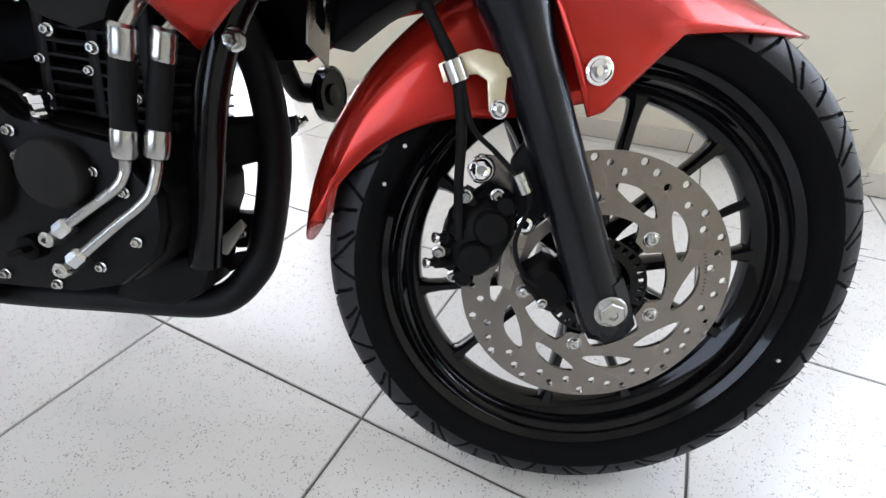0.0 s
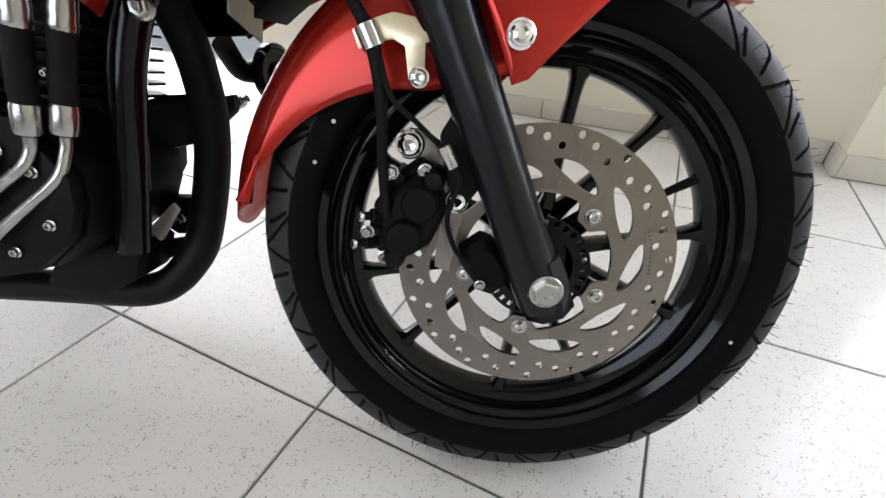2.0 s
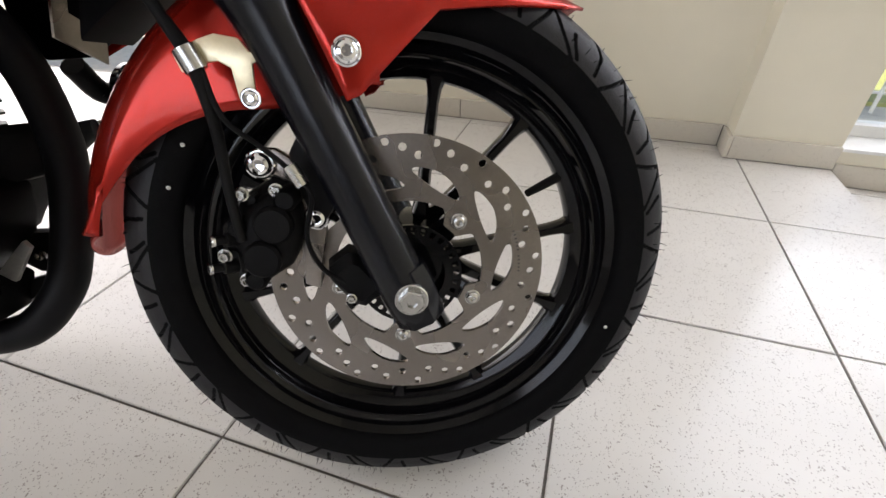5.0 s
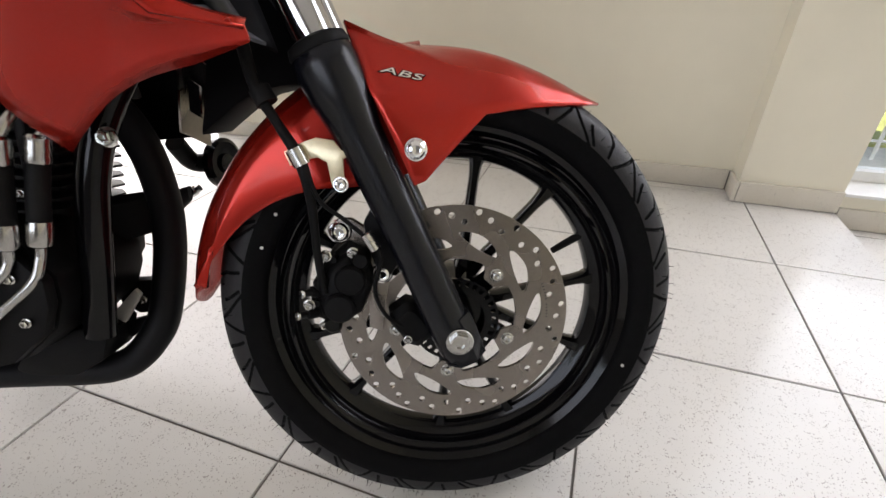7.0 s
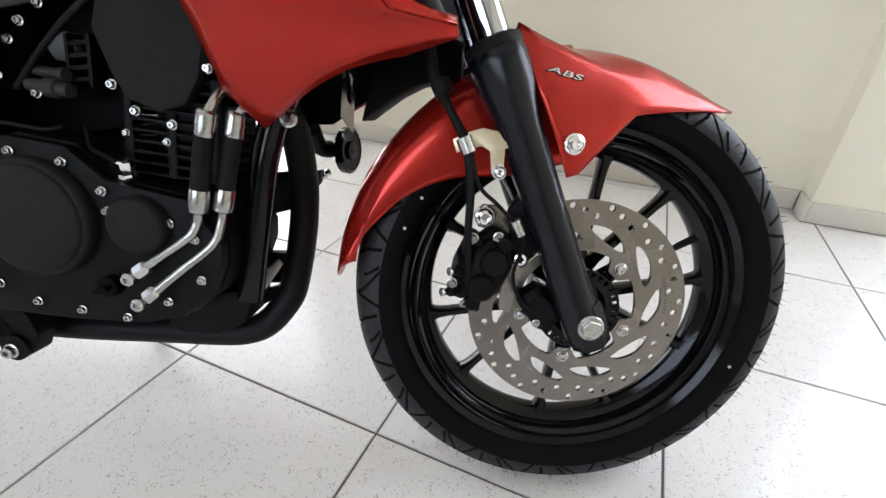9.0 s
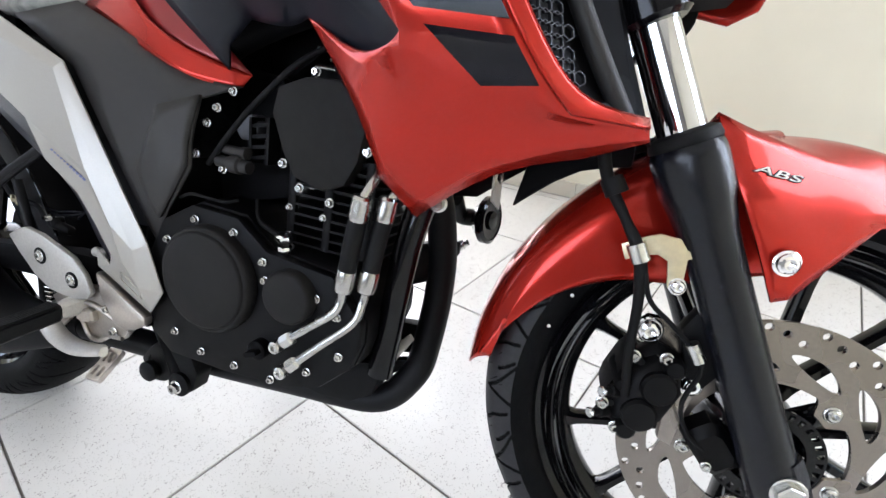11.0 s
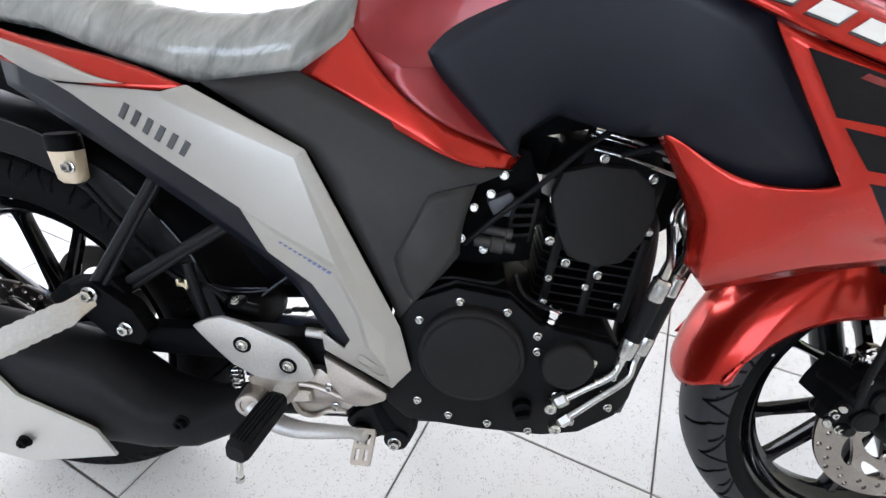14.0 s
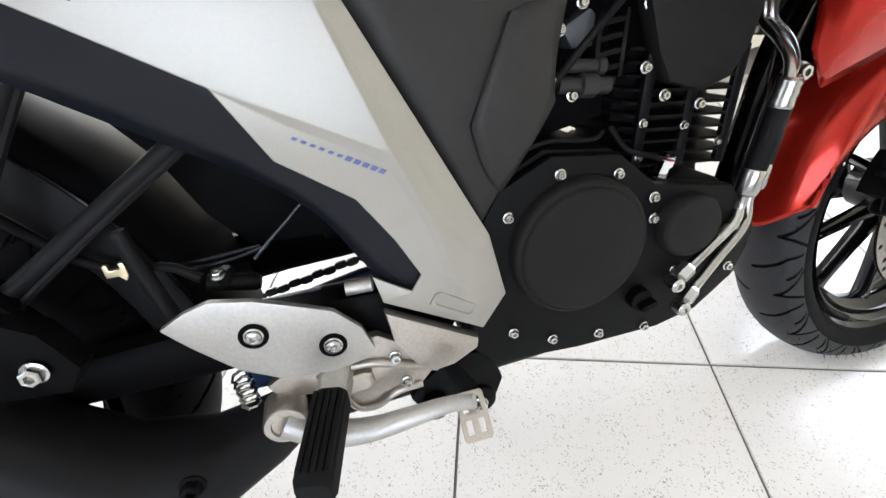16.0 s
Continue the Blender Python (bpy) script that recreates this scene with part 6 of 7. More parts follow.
# horn and temperature sensor on the far side
horn = bmesh.new()
turned([(0.010, 0), (0.022, 0.004), (0.034, 0.016), (0.038, 0.019), (0.038, 0.028), (0.032, 0.031), (0.031, 0.029), (0.015, 0.028), (0.014, 0.032), (0.004, 0.033)], (-0.375, 0.142, 0.466), (1, -0.25, 0), 40, horn)
horn_ob = part("horn", horn, GLOSS, bike, "round black horn")
part("horn_bracket", tube([(-0.40, 0.10, 0.50), (-0.40, 0.135, 0.47), (-0.378, 0.142, 0.466)], 0.014, 10, 4), ENGINE, horn_ob)
part("starter_housing", bevelled(loft([octagon(p, (0.2, -1, 0.1), (0, 0.1, 1), w, h, 0.35) for p, w, h in (((-0.480, 0.020, 0.398), 0.020, 0.024), ((-0.440, 0.030, 0.408), 0.024, 0.030), ((-0.415, 0.045, 0.412), 0.022, 0.028), ((-0.396, 0.060, 0.418), 0.015, 0.018), ((-0.380, 0.080, 0.430), 0.009, 0.010))]), 0.003), ENGINE, bike, "black sensor housing")
part("header_bracket", plate([(-0.470, 0.318), (-0.420, 0.320), (-0.410, 0.300), (-0.415, 0.272), (-0.450, 0.268), (-0.474, 0.285)], 0.020, 0.040, 0.005), ENGINE, bike, "black bracket beside the exhaust header")
part("header_stay", plate([(-0.486, 0.246), (-0.475, 0.262), (-0.425, 0.274), (-0.420, 0.262), (-0.450, 0.244), (-0.472, 0.230)], -0.006, 0.008, 0.003), ENGINE, bike, "black stay over the exhaust header")
bolt(bike, (-0.440, 0.018, 0.292), (0, -1, 0), 0.0055, STEEL, "bracket_bolt")
part("sensor_tip", turned([(0.006, 0), (0.0075, 0.002), (0.0075, 0.010), (0.005, 0.012), (0.005, 0.018)], (-0.388, 0.094, 0.427), (0.85, 0, 0.45), 14), STEEL, bike, "metal sensor tip")

# ------------------------------------------------ exhaust
part("exhaust_header", tube([(-0.455, -0.005, 0.565), (-0.418, 0.010, 0.552), (-0.400, 0.030, 0.500), (-0.394, 0.040, 0.430), (-0.394, 0.036, 0.380), (-0.397, 0.026, 0.335), (-0.402, 0.013, 0.292), (-0.408, 0.002, 0.262), (-0.423, -0.006, 0.238), (-0.440, -0.012, 0.220),
                             (-0.462, -0.015, 0.208), (-0.500, -0.017, 0.202), (-0.60, -0.020, 0.2015), (-0.74, -0.032, 0.206), (-0.86, -0.072, 0.238), (-0.95, -0.112, 0.272)], 0.0208, 20, 8), MUFFLER, bike, "matt black exhaust header pipe")
rings = []
for px, py, pz, hw, hh in ((-0.930, -0.105, 0.270, 0.022, 0.022), (-0.964, -0.122, 0.266, 0.030, 0.031), (-1.02, -0.142, 0.260, 0.044, 0.034), (-1.08, -0.150, 0.270, 0.048, 0.046), (-1.14, -0.152, 0.300, 0.050, 0.080),
                           (-1.25, -0.158, 0.312, 0.052, 0.100), (-1.42, -0.168, 0.345, 0.052, 0.098), (-1.55, -0.172, 0.385, 0.046, 0.080), (-1.58, -0.173, 0.392, 0.034, 0.056)):
    ring = []
    for k in range(28):
        a = 2 * math.pi * k / 28
        ca, sa = math.cos(a), math.sin(a)
        ring.append(Vector((px, py, pz)) + Vector((0, 1, 0.10)) * hw * math.copysign(abs(ca) ** 0.72, ca) + Vector((0.08, -0.1, 1)) * hh * math.copysign(abs(sa) ** 0.72, sa))
    rings.append(ring)
muffler = part("muffler", loft(rings), MUFFLER, bike, "matt black stubby muffler", angle=50)
bolt(muffler, (-1.019, -0.197, 0.298), (0, -1, 0), 0.0085, DEEP, "muffler_bolt", "black muffler bolt")
guard = [(-1.122, -0.206, 0.232), (-1.135, -0.211, 0.280), (-1.150, -0.213, 0.292), (-1.222, -0.218, 0.334), (-1.245, -0.218, 0.372), (-1.42, -0.228, 0.415), (-1.56, -0.224, 0.445), (-1.56, -0.215, 0.330), (-1.40, -0.222, 0.262), (-1.25, -0.212, 0.210)]
guard_ob = part("heat_shield", shell(guard, [(0, 1, 2, 9), (2, 3, 8, 9), (3, 4, 5, 8), (5, 6, 7, 8)], 0.004), SHIELD, muffler, "pale silver heat shield")
bolt(guard_ob, (-1.235, -0.219, 0.258), (0, -1, 0), 0.0075, DEEP, "shield_bolt", "dark shield bolt")

# ------------------------------------------------ swing arm, rear wheel, chain
REAR = Vector((-1.36, 0, 0.312))
wheel("rear_wheel", REAR, 0.232, 0.055, None, 0.055, 0.070, 10)
# Rear tread takes plain RUBBER: its shade is painted by the darker material.
rear_tyre = part("rear_tyre", tyre_mesh(REAR, 0.314, 0.070, 0.2290, 900, 30, 20, RUBBER), RUBBER, bike, "black rubber rear tyre with curved grooves")
part("rear_brake_disc", disc_mesh(0.110, 0.78), DISC, bike, "drilled steel rear brake disc", Matrix.Translation((REAR.x, -0.082, REAR.z)) @ TO_SIDE)
part("sprocket", flat_shape([ring2(0.098, 90), ring2(0.055, 48)], 0.003, "sprocket", CHAIN), CHAIN, bike, "rear chain sprocket", Matrix.Translation((REAR.x, 0.085, REAR.z)) @ TO_SIDE)
for y in (-0.100, 0.100):
    arm = loft([octagon((px, y, pz), (0, 1, 0), (0, 0, 1), hw, hh, 0.3) for px, pz, hw, hh in ((-0.80, 0.352 if y < 0 else 0.372, 0.020, 0.032), (-0.95, 0.364 if y < 0 else 0.368, 0.018, 0.025 if y < 0 else 0.034), (-1.15, 0.358 if y < 0 else 0.345, 0.016, 0.021 if y < 0 else 0.030), (-1.40, 0.312, 0.014, 0.024), (-1.45, 0.310, 0.014, 0.022))])
    part("swing_arm", arm, DEEP, bike, "black box section swing arm")
# Cross member coloured blue to stand in for reflected sky.
part("swing_arm_bridge", bevelled(loft([octagon((px, -0.020, 0.304), (0, 1, 0), (0, 0, 1), 0.064, 0.022, 0.2) for px in (-0.845, -0.992)]), 0.004), BLUE_BLACK, bike, "black swing arm cross member, blue sky reflection in its colour")
bolt(bike, (-1.097, -0.162, 0.412), (0, -1, 0), 0.0075, STEEL, "muffler_stay_bolt", "bright muffler stay bolt")
part("muffler_stay", plate([(-1.130, 0.475), (-1.085, 0.440), (-1.070, 0.405), (-1.085, 0.385), (-1.125, 0.390), (-1.160, 0.430), (-1.165, 0.470)], -0.160, -0.135, 0.004), DEEP, bike, "black muffler stay")
part("shock_absorber", tube([(-0.86, 0.0, 0.42), (-0.93, 0.0, 0.58), (-0.97, 0.0, 0.68)], 0.030, 18, 3), DEEP, bike, "black shock absorber")
spring = [(-0.915 + 0.026 * math.cos(k * 0.7) - 0.0011 * k, 0.026 * math.sin(k * 0.7), 0.47 + 0.0025 * k) for k in range(60)]
part("shock_spring", tube(spring, 0.0045, 8, 2), DEEP, bike, "black coil spring")
part("chain_guard", plate([(-0.80, 0.445), (-0.86, 0.452), (-1.02, 0.440), (-1.28, 0.420), (-1.28, 0.400), (-1.02, 0.415), (-0.82, 0.420)], 0.075, 0.105, 0.003), DEEP, bike, "black chain guard")
link = mesh_of("chain_link", bevelled(loft([octagon((0, y, 0), (1, 0, 0), (0, 0, 1), 0.0085, 0.0055, 0.4) for y in (-0.006, -0.002)]), 0.0008, 1), CHAIN)
for k in range(30):
    c = part("chain_link", link, CHAIN, bike)
    c.matrix_basis = Matrix.Translation((-0.80 - 0.0165 * k, 0.092 + 0.004 * (k % 2), 0.408 - 0.0002 * k))
for k in range(38):
    c = part("chain_link", link, CHAIN, bike)
    c.matrix_basis = Matrix.Translation((-0.735 - 0.0165 * k, 0.092 + 0.004 * (k % 2), 0.350 - 0.0031 * k)) @ pose(0, 0, 0, 0, -10.6, 0)
# Added plate that fills the gap below the chain with painted sky reflection.
part("swing_arm_web", plate([(-0.800, 0.322), (-0.860, 0.3175), (-1.080, 0.2765), (-1.080, 0.215), (-0.800, 0.225)], 0.062, 0.080, 0.004), BLUE_BLACK, bike, "plate added below the chain, blue sky reflection in its colour")
for top, bottom in (((-1.025, -0.092, 0.650), (-1.140, -0.150, 0.462)), ((-0.950, -0.096, 0.560), (-1.125, -0.128, 0.452))):
    top, bottom = Vector(top), Vector(bottom)
    half_way = (top + bottom) / 2
    stay = part("stay_tube", tube([top, half_way, bottom], 0.0078, 14, 3), MUFFLER, bike, "black passenger footrest stay")
    off = Vector((0.0074, -0.002, -0.0040))
    part("stay_flange", tube([top + off, half_way + off, bottom + off * 1.4], 0.0036, 8, 3), MUFFLER, stay, "folded edge of the stay")
part("stay_tube", tube([(-1.029, -0.115, 0.491), (-1.024, -0.115, 0.452), (-1.016, -0.114, 0.405)], 0.0068, 12, 3), MUFFLER, bike, "short black link rod")
part("stay_joint", plate([(-1.215, 0.440), (-1.19, 0.462), (-1.115, 0.474), (-1.100, 0.455), (-1.115, 0.440), (-1.20, 0.418)], -0.146, -0.116, 0.004), DEEP, bike, "black footrest joint")
bolt(bike, (-1.134, -0.162, 0.460), (0, -1, 0), 0.0085, STEEL, "footrest_bolt", "bright footrest bolt")
rear_peg = loft([octagon(p, (0, 0.35, 0.94), (0.7, 0.66, 0), a, b, 0.4) for p, a, b in (((-1.138, -0.162, 0.452), 0.012, 0.012), ((-1.150, -0.185, 0.442), 0.014, 0.015), ((-1.205, -0.235, 0.420), 0.015, 0.016), ((-1.215, -0.245, 0.416), 0.010, 0.011))])
peg_ob = part("passenger_footrest", rear_peg, HANGER, bike, "ribbed bare aluminium passenger footrest")
for k in range(6):
    f = k / 6
    part("peg_rib", loft([octagon((-1.152 - 0.05 * f, -0.188 - 0.046 * f, 0.442 - 0.02 * f) , (0, 0.35, 0.94), (0.7, 0.66, 0), 0.0165, 0.0172, 0.4), octagon((-1.155 - 0.05 * f, -0.1905 - 0.046 * f, 0.441 - 0.02 * f), (0, 0.35, 0.94), (0.7, 0.66, 0), 0.0165, 0.0172, 0.4)]), ALLOY, peg_ob)
pot = bmesh.new()
loft([octagon((-1.172, -0.10, z), (1, 0, 0), (0, 1, 0), a, a * 0.8, 0.4) for z, a in ((0.588, 0.011), (0.593, 0.0155), (0.628, 0.0180), (0.630, 0.0180))], bm=pot)
pot_ob = part("brake_reservoir", pot, CREAM, bike, "cream plastic brake fluid reservoir")
part("reservoir_cap", turned([(0.0195, 0), (0.0195, 0.017), (0.017, 0.020), (0.0, 0.020)], (-1.172, -0.10, 0.630), (0, 0, 1), 24), DEEP, pot_ob, "black reservoir cap")
bolt(pot_ob, (-1.157, -0.117, 0.612), (0, -1, 0), 0.0062, STEEL, "reservoir_bolt")
HUGGER = [(0.318, -0.084), (0.361, -0.0885), (0.3645, -0.0875), (0.3665, -0.084), (0.375, -0.055), (0.378, 0)]
HUGGER = HUGGER + [(r, -y) for r, y in HUGGER[-2::-1]] + [(r - 0.004, -y * 0.95) for r, y in HUGGER] + [(r - 0.004, y * 0.95) for r, y in HUGGER[-2::-1]]
part("inner_mudguard", loft([[polar(a, r, y, REAR) for r, y in HUGGER] for a in range(2, 112, 4)]), MUFFLER, bike, "black inner mudguard over the rear wheel", angle=24)
part("mudguard_bead", tube([polar(a, 0.3645, -0.0878, REAR) for a in range(14, 100, 5)], 0.0022, 8, 2), GLOSS, bike, "glossy rolled edge of the inner mudguard")
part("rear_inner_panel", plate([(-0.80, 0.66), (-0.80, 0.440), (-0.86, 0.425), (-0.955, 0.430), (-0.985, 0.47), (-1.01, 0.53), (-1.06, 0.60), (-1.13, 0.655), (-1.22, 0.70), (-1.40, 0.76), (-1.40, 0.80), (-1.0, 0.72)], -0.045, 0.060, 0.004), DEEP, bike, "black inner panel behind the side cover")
part("battery_tray", bevelled(loft([octagon((px, 0, pz), (0, 1, 0), (0, 0, 1), 0.095, hh, 0.2) for px, pz, hh in ((-0.96, 0.640, 0.065), (-1.08, 0.688, 0.050), (-1.32, 0.760, 0.045))]), 0.006), DEEP, bike, "black tray under the saddle")
part("air_box", bevelled(loft([octagon((px, 0, pz), (0, 1, 0), (0, 0, 1), hw, hh, 0.25) for px, pz, hw, hh in ((-0.66, 0.66, 0.085, 0.07), (-0.75, 0.64, 0.095, 0.10), (-0.92, 0.65, 0.095, 0.09), (-1.0, 0.67, 0.08, 0.06))]), 0.006), DEEP, bike, "black air box under the saddle")
part("tail_box", bevelled(loft([octagon((px, 0, pz), (0, 1, 0), (0, 0, 1), hw, hh, 0.25) for px, pz, hw, hh in ((-1.0, 0.70, 0.10, 0.035), (-1.25, 0.745, 0.105, 0.035), (-1.52, 0.82, 0.07, 0.025))]), 0.006), DEEP, bike, "black tail under tray")

# ------------------------------------------------ rider's footrest, hanger, heel guard, brake pedal
hanger = plate([(-0.852, 0.350), (-0.825, 0.330), (-0.790, 0.310), (-0.806, 0.292), (-0.822, 0.275), (-0.850, 0.273), (-0.870, 0.261), (-0.890, 0.266), (-0.896, 0.292), (-0.918, 0.300), (-0.952, 0.305), (-0.962, 0.322), (-0.930, 0.340), (-0.880, 0.350)], -0.132, -0.120, 0.003)
part("pivot_plate", plate([(-0.900, 0.378), (-0.800, 0.372), (-0.762, 0.345), (-0.795, 0.292), (-0.880, 0.320)], -0.112, -0.060, 0.004), DEEP, bike, "black swing arm pivot plate")
hanger_ob = part("footrest_hanger", hanger, HANGER, bike, "cast aluminium footrest hanger")
part("hanger_boss", turned([(0.020, 0), (0.020, 0.028), (0.0185, 0.030), (0.013, 0.030), (0.012, 0.028), (0.0, 0.028)], (-0.952, -0.126, 0.293), (0.05, -1, 0), 30), HANGER, hanger_ob)
part("hanger_lip", plate([(-0.842, 0.380), (-0.756, 0.327), (-0.758, 0.315), (-0.784, 0.302), (-0.803, 0.300), (-0.820, 0.311), (-0.838, 0.345)], -0.143, -0.129, 0.004), HANGER, hanger_ob, "rounded silver lower lip")
for px, pz, r in ((-0.840, 0.322, 0.0055), (-0.833, 0.288, 0.0052), (-0.888, 0.300, 0.0055)):
    bolt(hanger_ob, (px, -0.133, pz), (0, -1, 0), r, STEEL, "hanger_bolt")
heel = [(-1.020, 0.412), (-0.998, 0.423), (-0.978, 0.428), (-0.946, 0.421), (-0.915, 0.408), (-0.884, 0.394), (-0.864, 0.371), (-0.856, 0.346), (-0.866, 0.335), (-0.898, 0.330), (-0.944, 0.337), (-0.974, 0.356), (-1.002, 0.388)]
heel_ob = part("heel_guard", plate(heel, -0.143, -0.135, 0.003), ALLOY, bike, "flat satin aluminium heel guard")
for px, pz in ((-0.953, 0.388), (-0.892, 0.360)):
    part("bolt_recess", turned([(0.0125, 0), (0.0125, 0.0012), (0.0105, 0.0014)], (px, -0.1425, pz), (0, -1, 0), 28), DEEP, heel_ob, "dark ring round the bolt")
    button(heel_ob, (px, -0.1435, pz), (0, -1, 0), 0.0066, STEEL, "heel_bolt", "bright socket bolt")
cylinder2 = bmesh.new()
turned([(0.007, 0), (0.008, 0.004), (0.008, 0.04), (0.006, 0.044)], (-0.985, -0.104, 0.428), (0.85, 0, -0.20), 16, cylinder2)
turned([(0.009, 0), (0.009, 0.012), (0.007, 0.014)], (-0.970, -0.104, 0.424), (0, 0, 1), 14, cylinder2)
part("master_cylinder", cylinder2, ENGINE, bike, "small black brake cylinder")
bolt(bike, (-0.972, -0.112, 0.436), (0, -0.4, 1), 0.0052, STEEL, "banjo_bolt", "bright banjo bolt")
wires = [((-1.034, -0.085, 0.4465), (-1.00, -0.087, 0.4420), (-0.965, -0.088, 0.4440), (-0.938, -0.087, 0.4460)), ((-1.034, -0.085, 0.4465), (-1.00, -0.088, 0.4375), (-0.965, -0.089, 0.4385), (-0.936, -0.088, 0.4440)),
         ((-0.945, -0.090, 0.4350), (-0.932, -0.088, 0.4460), (-0.913, -0.085, 0.4605), (-0.895, -0.082, 0.475))]
for w in wires:
    part("brake_wire", tube(list(w), 0.0020, 8, 6), FORK, bike, "thin glossy black wire")
part("wire_clip", plate([(-1.049, 0.466), (-1.045, 0.466), (-1.045, 0.461), (-1.037, 0.461), (-1.037, 0.466), (-1.033, 0.466), (-1.033, 0.455), (-1.036, 0.450), (-1.040, 0.455), (-1.049, 0.455)], -0.118, -0.114, 0.0006), GOLD, bike, "yellow zinc wire clip")
part("brake_line_rear", tube([(-0.985, -0.112, 0.436), (-1.01, -0.105, 0.45), (-1.06, -0.10, 0.46), (-1.10, -0.098, 0.50), (-1.16, -0.10, 0.585)], 0.0042, 10, 8), HOSE, bike, "black rear brake hose")
part("pivot_stub", turned([(0.007, 0), (0.007, 0.024), (0.005, 0.026)], (-0.872, -0.118, 0.400), (1, 0, -0.05), 16), ALLOY, bike, "aluminium pivot stub")
part("hanger_rib", tube([(-0.800, -0.133, 0.297), (-0.830, -0.134, 0.310), (-0.860, -0.134, 0.322), (-0.890, -0.134, 0.324), (-0.915, -0.134, 0.318)], 0.0045, 10, 5), HANGER, hanger_ob)
part("hanger_rib", tube([(-0.818, -0.133, 0.280), (-0.845, -0.134, 0.279), (-0.866, -0.134, 0.268), (-0.886, -0.134, 0.272), (-0.896, -0.134, 0.294)], 0.0035, 10, 5), HANGER, hanger_ob)
part("hanger_lug", loft([octagon((-0.882, y, 0.306), (1, 0, 0.1), (-0.1, 0, 1), w, h, 0.35) for y, w, h in ((-0.130, 0.018, 0.011), (-0.139, 0.017, 0.010), (-0.142, 0.014, 0.007))]), HANGER, hanger_ob)
coil = [(-0.984 + 0.0085 * math.cos(k * 0.9), -0.118 + 0.0085 * math.sin(k * 0.9), 0.335 - 0.0011 * k) for k in range(38)]
part("return_spring", tube(coil, 0.0016, 6, 1), STEEL, hanger_ob, "zinc pedal return spring")
a, b = Vector((-0.900, -0.150, 0.318)), Vector((-0.922, -0.240, 0.301))
peg = bmesh.new()
way = (b - a).normalized()
loft([octagon(a + (b - a) * f, way.cross(Vector((0, 0, 1))).normalized(), Vector((0, 0.1, 1)).normalized(), w, h, 0.35) for f, w, h in ((0.10, 0.012, 0.010), (0.13, 0.0150, 0.0118), (0.95, 0.0160, 0.0120), (1.02, 0.0135, 0.0100))], bm=peg)
rest = part("footrest", peg, HOSE, bike, "ribbed black rubber footrest")
for k in range(5):
    off = way.cross(Vector((0, 0, 1))).normalized() * (-0.0116 + 0.0058 * k)
    part("rubber_rib", loft([octagon(a + (b - a) * f + off + Vector((0, 0, 0.0125)), way.cross(Vector((0, 0, 1))).normalized(), (0, 0, 1), 0.0022, 0.0022, 0.3) for f in (0.16, 0.92)]), HOSE, rest)
part("footrest_joint", loft([octagon(a + (b - a) * f, way.cross(Vector((0, 0, 1))).normalized(), (0, 0, 1), w, h, 0.3) for f, w, h in ((-0.28, 0.014, 0.012), (0.0, 0.014, 0.012), (0.12, 0.011, 0.009))]), ALLOY, rest, "aluminium footrest joint")
part("feeler_bolt", turned([(0.004, 0), (0.004, 0.03), (0.0055, 0.031), (0.0055, 0.036)], b + Vector((0, 0.006, -0.010)), (0, -0.2, -1), 12), STEEL, rest, "steel feeler bolt under the footrest")
pedal = part("brake_pedal", tube([(-0.950, -0.150, 0.294), (-0.920, -0.156, 0.274), (-0.880, -0.160, 0.266), (-0.83, -0.166, 0.274), (-0.800, -0.174, 0.284), (-0.778, -0.186, 0.292)], [0.0150, 0.0140, 0.0120, 0.0095, 0.0080, 0.0070], 12, 6, flat=0.7), ALLOY, bike, "bare aluminium brake pedal")
part("pedal_pad", flat_shape([[(-0.0112, -0.022), (0.0112, -0.022), (0.0132, -0.0195), (0.0132, 0.0195), (0.0112, 0.022), (-0.0112, 0.022), (-0.0132, 0.0195), (-0.0132, -0.0195)]] + [[(cx - 0.0034, cy - 0.0072), (cx + 0.0034, cy - 0.0072), (cx + 0.0034, cy + 0.0072), (cx - 0.0034, cy + 0.0072)] for cx in (-0.0060, 0.0060) for cy in (-0.0098, 0.0098)], 0.003, "pedal_pad", HANGER, 0.0006),
     DISC, pedal, "slotted metal pedal pad", on_side(-0.780, -0.184, 0.272, (-0.10, -0.58, 0.81), (1, 0.02, -0.06)))
# side stand on the far side, which carries the leaning machine
hit = STAND @ Vector((-0.82, 0.245, 0.0))
foot = STAND.inverted() @ Vector((hit.x, hit.y, 0.012))
part("side_stand", tube([(-0.74, 0.12, 0.27), tuple((Vector((-0.74, 0.12, 0.27)) + foot) / 2), tuple(foot)], [0.013, 0.012, 0.012], 12, 3), DEEP, bike, "black side stand")

# another machine of the same make, parked further back in the showroom
second = copy_thing(bike, Matrix.Translation((-3.0, 0.75, 0)) @ STAND)
tagged(second, "second red and silver motorcycle parked further back in the showroom", "motorcycle")

# ---------------------------------------------------------------- floor tiles
def tile_mesh(size, gap, drop):
    bm = box((-size / 2 + gap, -size / 2 + gap, -drop), (size / 2 - gap, size / 2 - gap, 0.0))
    bm.faces.ensure_lookup_table()
    top = [e for e in bm.edges if all(v.co.z > -1e-6 for v in e.verts)]
    bmesh.ops.bevel(bm, geom=top, offset=0.0012, segments=2, affect="EDGES")
    return mesh_of("tile", bm, TILE)


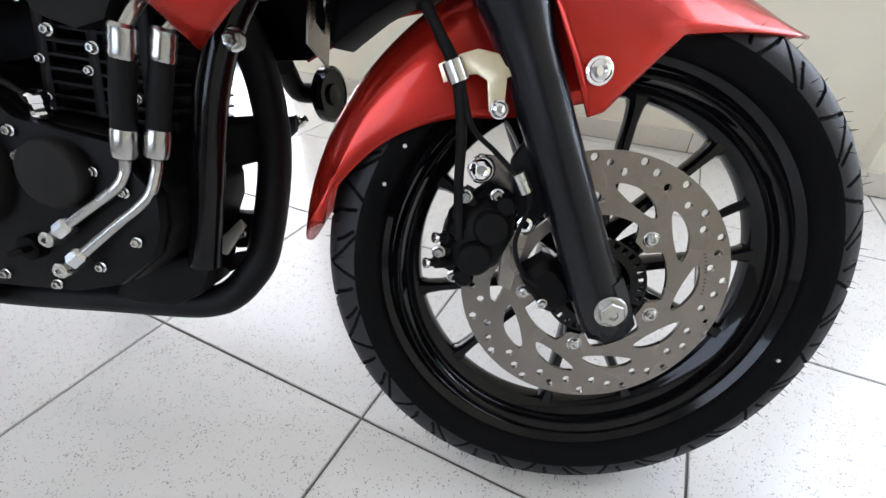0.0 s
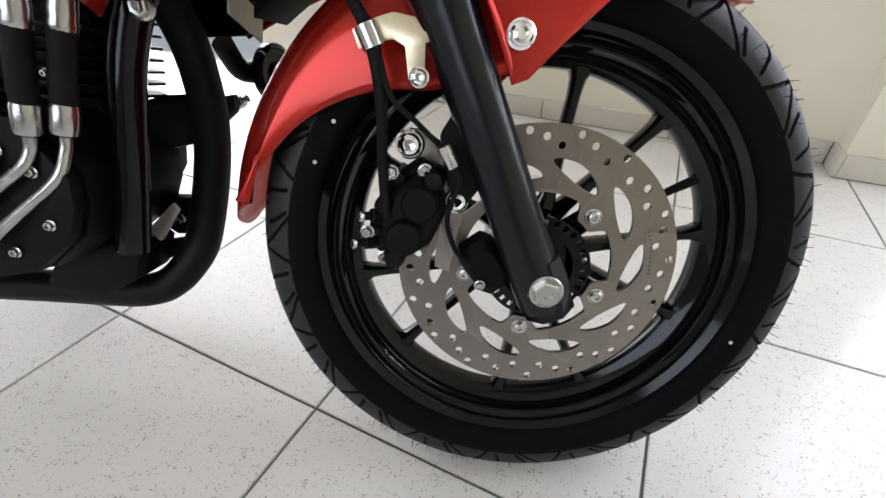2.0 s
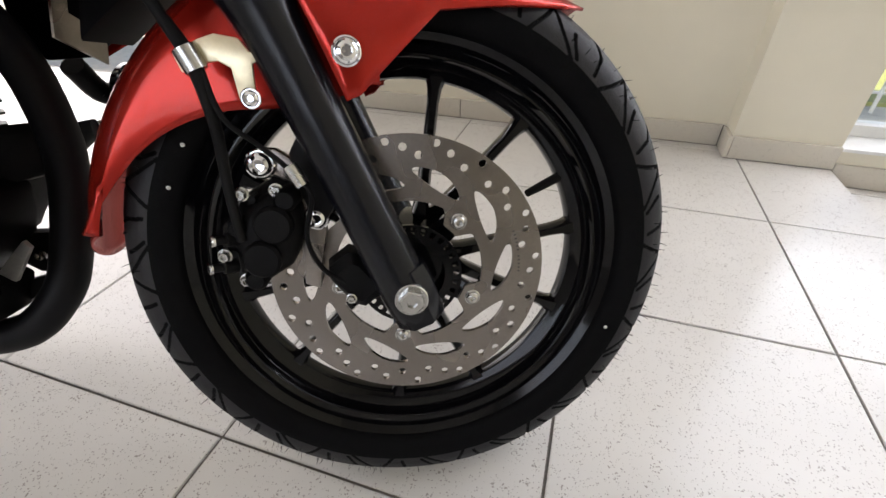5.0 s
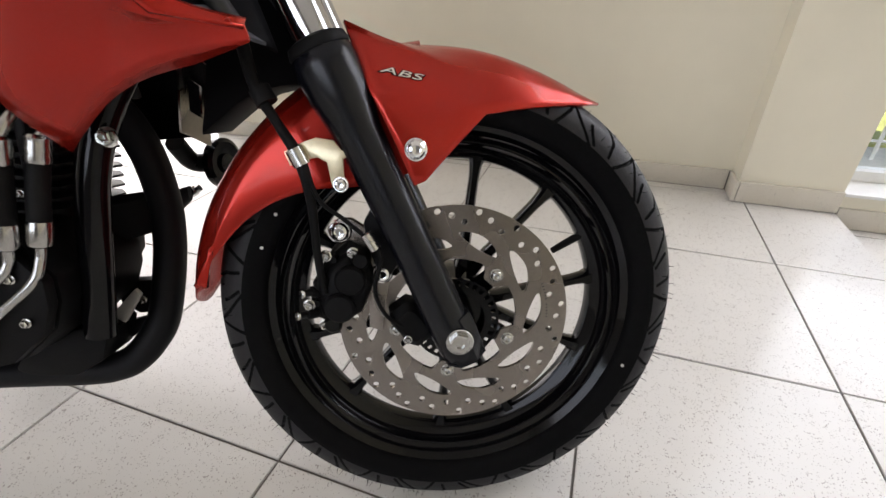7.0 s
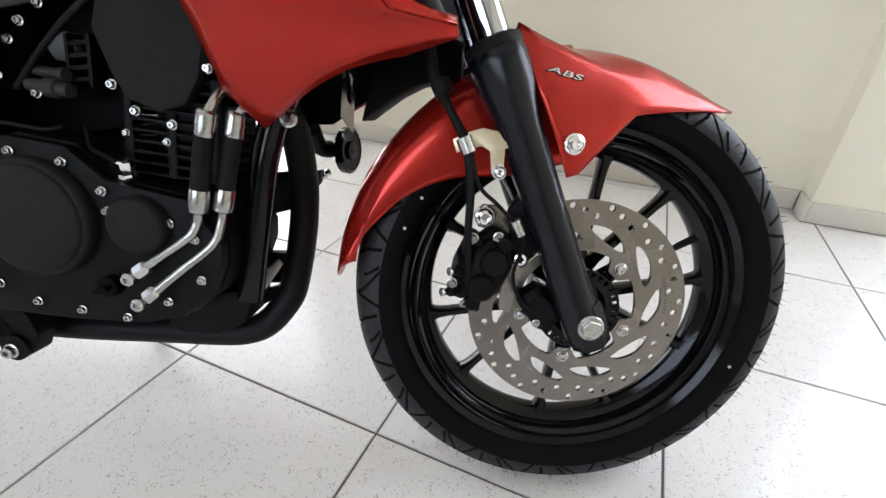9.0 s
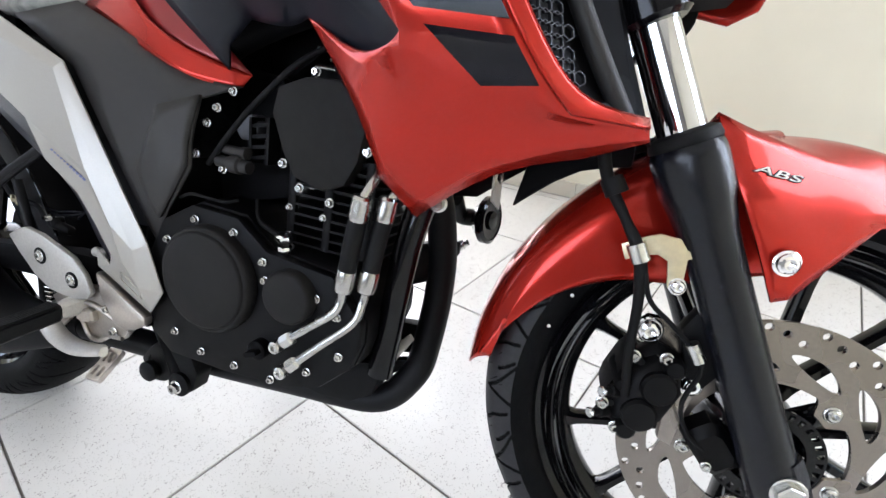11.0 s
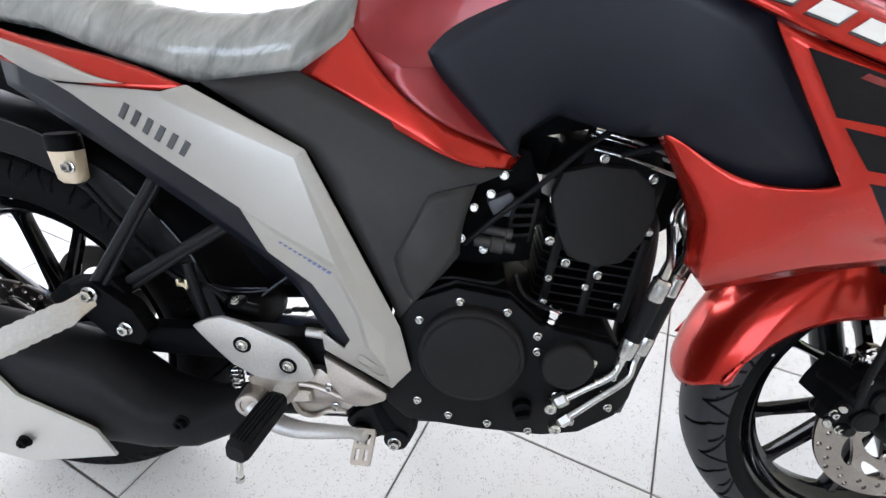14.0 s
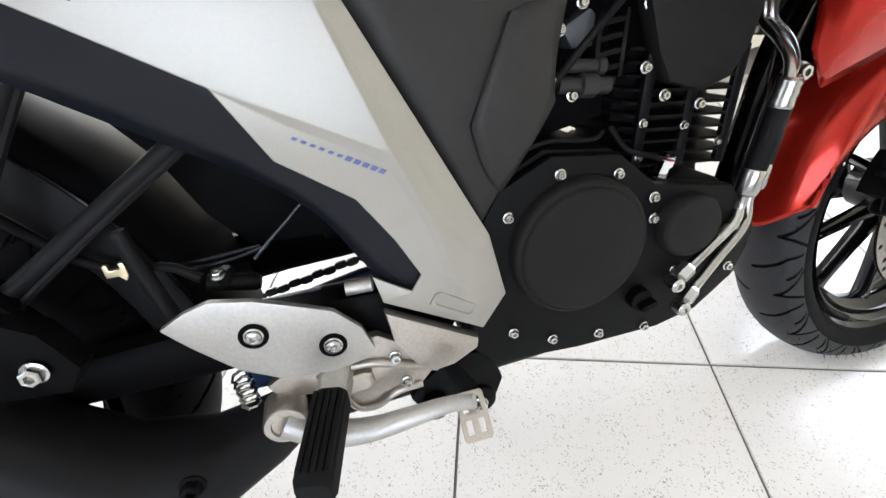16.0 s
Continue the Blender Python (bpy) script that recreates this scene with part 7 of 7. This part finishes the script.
SIZE = 0.45
whole = tile_mesh(SIZE, 0.0021, 0.010)
LAST = int(STEP_X // SIZE)
for i, j in [(a, b) for a in range(-11, LAST) for b in range(-8, 3)]:
    t = part("tile", whole, TILE, floor)
    t.matrix_basis = Matrix.Translation(((i + 0.5) * SIZE, (j + 0.5) * SIZE, rnd.uniform(-0.0004, 0.0))) @ pose(0, 0, 0, 0, 0, rnd.choice((0, 90, 180, 270)))
strip_tile = mesh_of("tile", box((-SIZE / 2 + 0.0021, 0.0021, -0.010), (SIZE / 2 - 0.0021, BACK - 3 * SIZE + 0.09, 0.0), 0.001), TILE)
for i in range(-11, LAST):
    t = part("tile", strip_tile, TILE, floor)
    t.matrix_basis = Matrix.Translation((i * SIZE + SIZE / 2, 3 * SIZE, 0))
# the row cut along the step, and the lower floor past it
cut_tile = mesh_of("tile", box((0.0021, 0.0021, -0.010), (STEP_X - LAST * SIZE, SIZE - 0.0021, 0.0), 0.0012), TILE)
for j in range(-8, 3):
    t = part("tile", cut_tile, TILE, floor)
    t.matrix_basis = Matrix.Translation((LAST * SIZE, j * SIZE, rnd.uniform(-0.0004, 0.0)))
for i, j in [(a, b) for a in range(4) for b in range(1, 12)]:
    t = part("tile", whole, TILE, low_floor)
    t.matrix_basis = Matrix.Translation((1.32 + (i + 0.5) * SIZE, 1.253 - (j - 0.5) * SIZE, LOW)) @ pose(0, 0, 0, 0, 0, rnd.choice((0, 90, 180, 270)))
edge_tile = mesh_of("tile", box((STEP_X + 0.002, -SIZE + 0.0021, -0.010), (1.32 - 0.0021, -0.0021, 0.0), 0.0012), TILE)
for j in range(11):
    t = part("tile", edge_tile, TILE, low_floor)
    t.matrix_basis = Matrix.Translation((0, 1.253 - j * SIZE, LOW))
back_tile = mesh_of("tile", box((-SIZE / 2 + 0.0021, 0.0021, -0.010), (SIZE / 2 - 0.0021, 0.06, 0.0), 0.0012), TILE)
for i in range(-1, 4):
    t = part("tile", back_tile, TILE, low_floor)
    t.matrix_basis = Matrix.Translation((1.32 + (i + 0.5) * SIZE + (0.0 if i >= 0 else 0.02), 1.253, LOW))
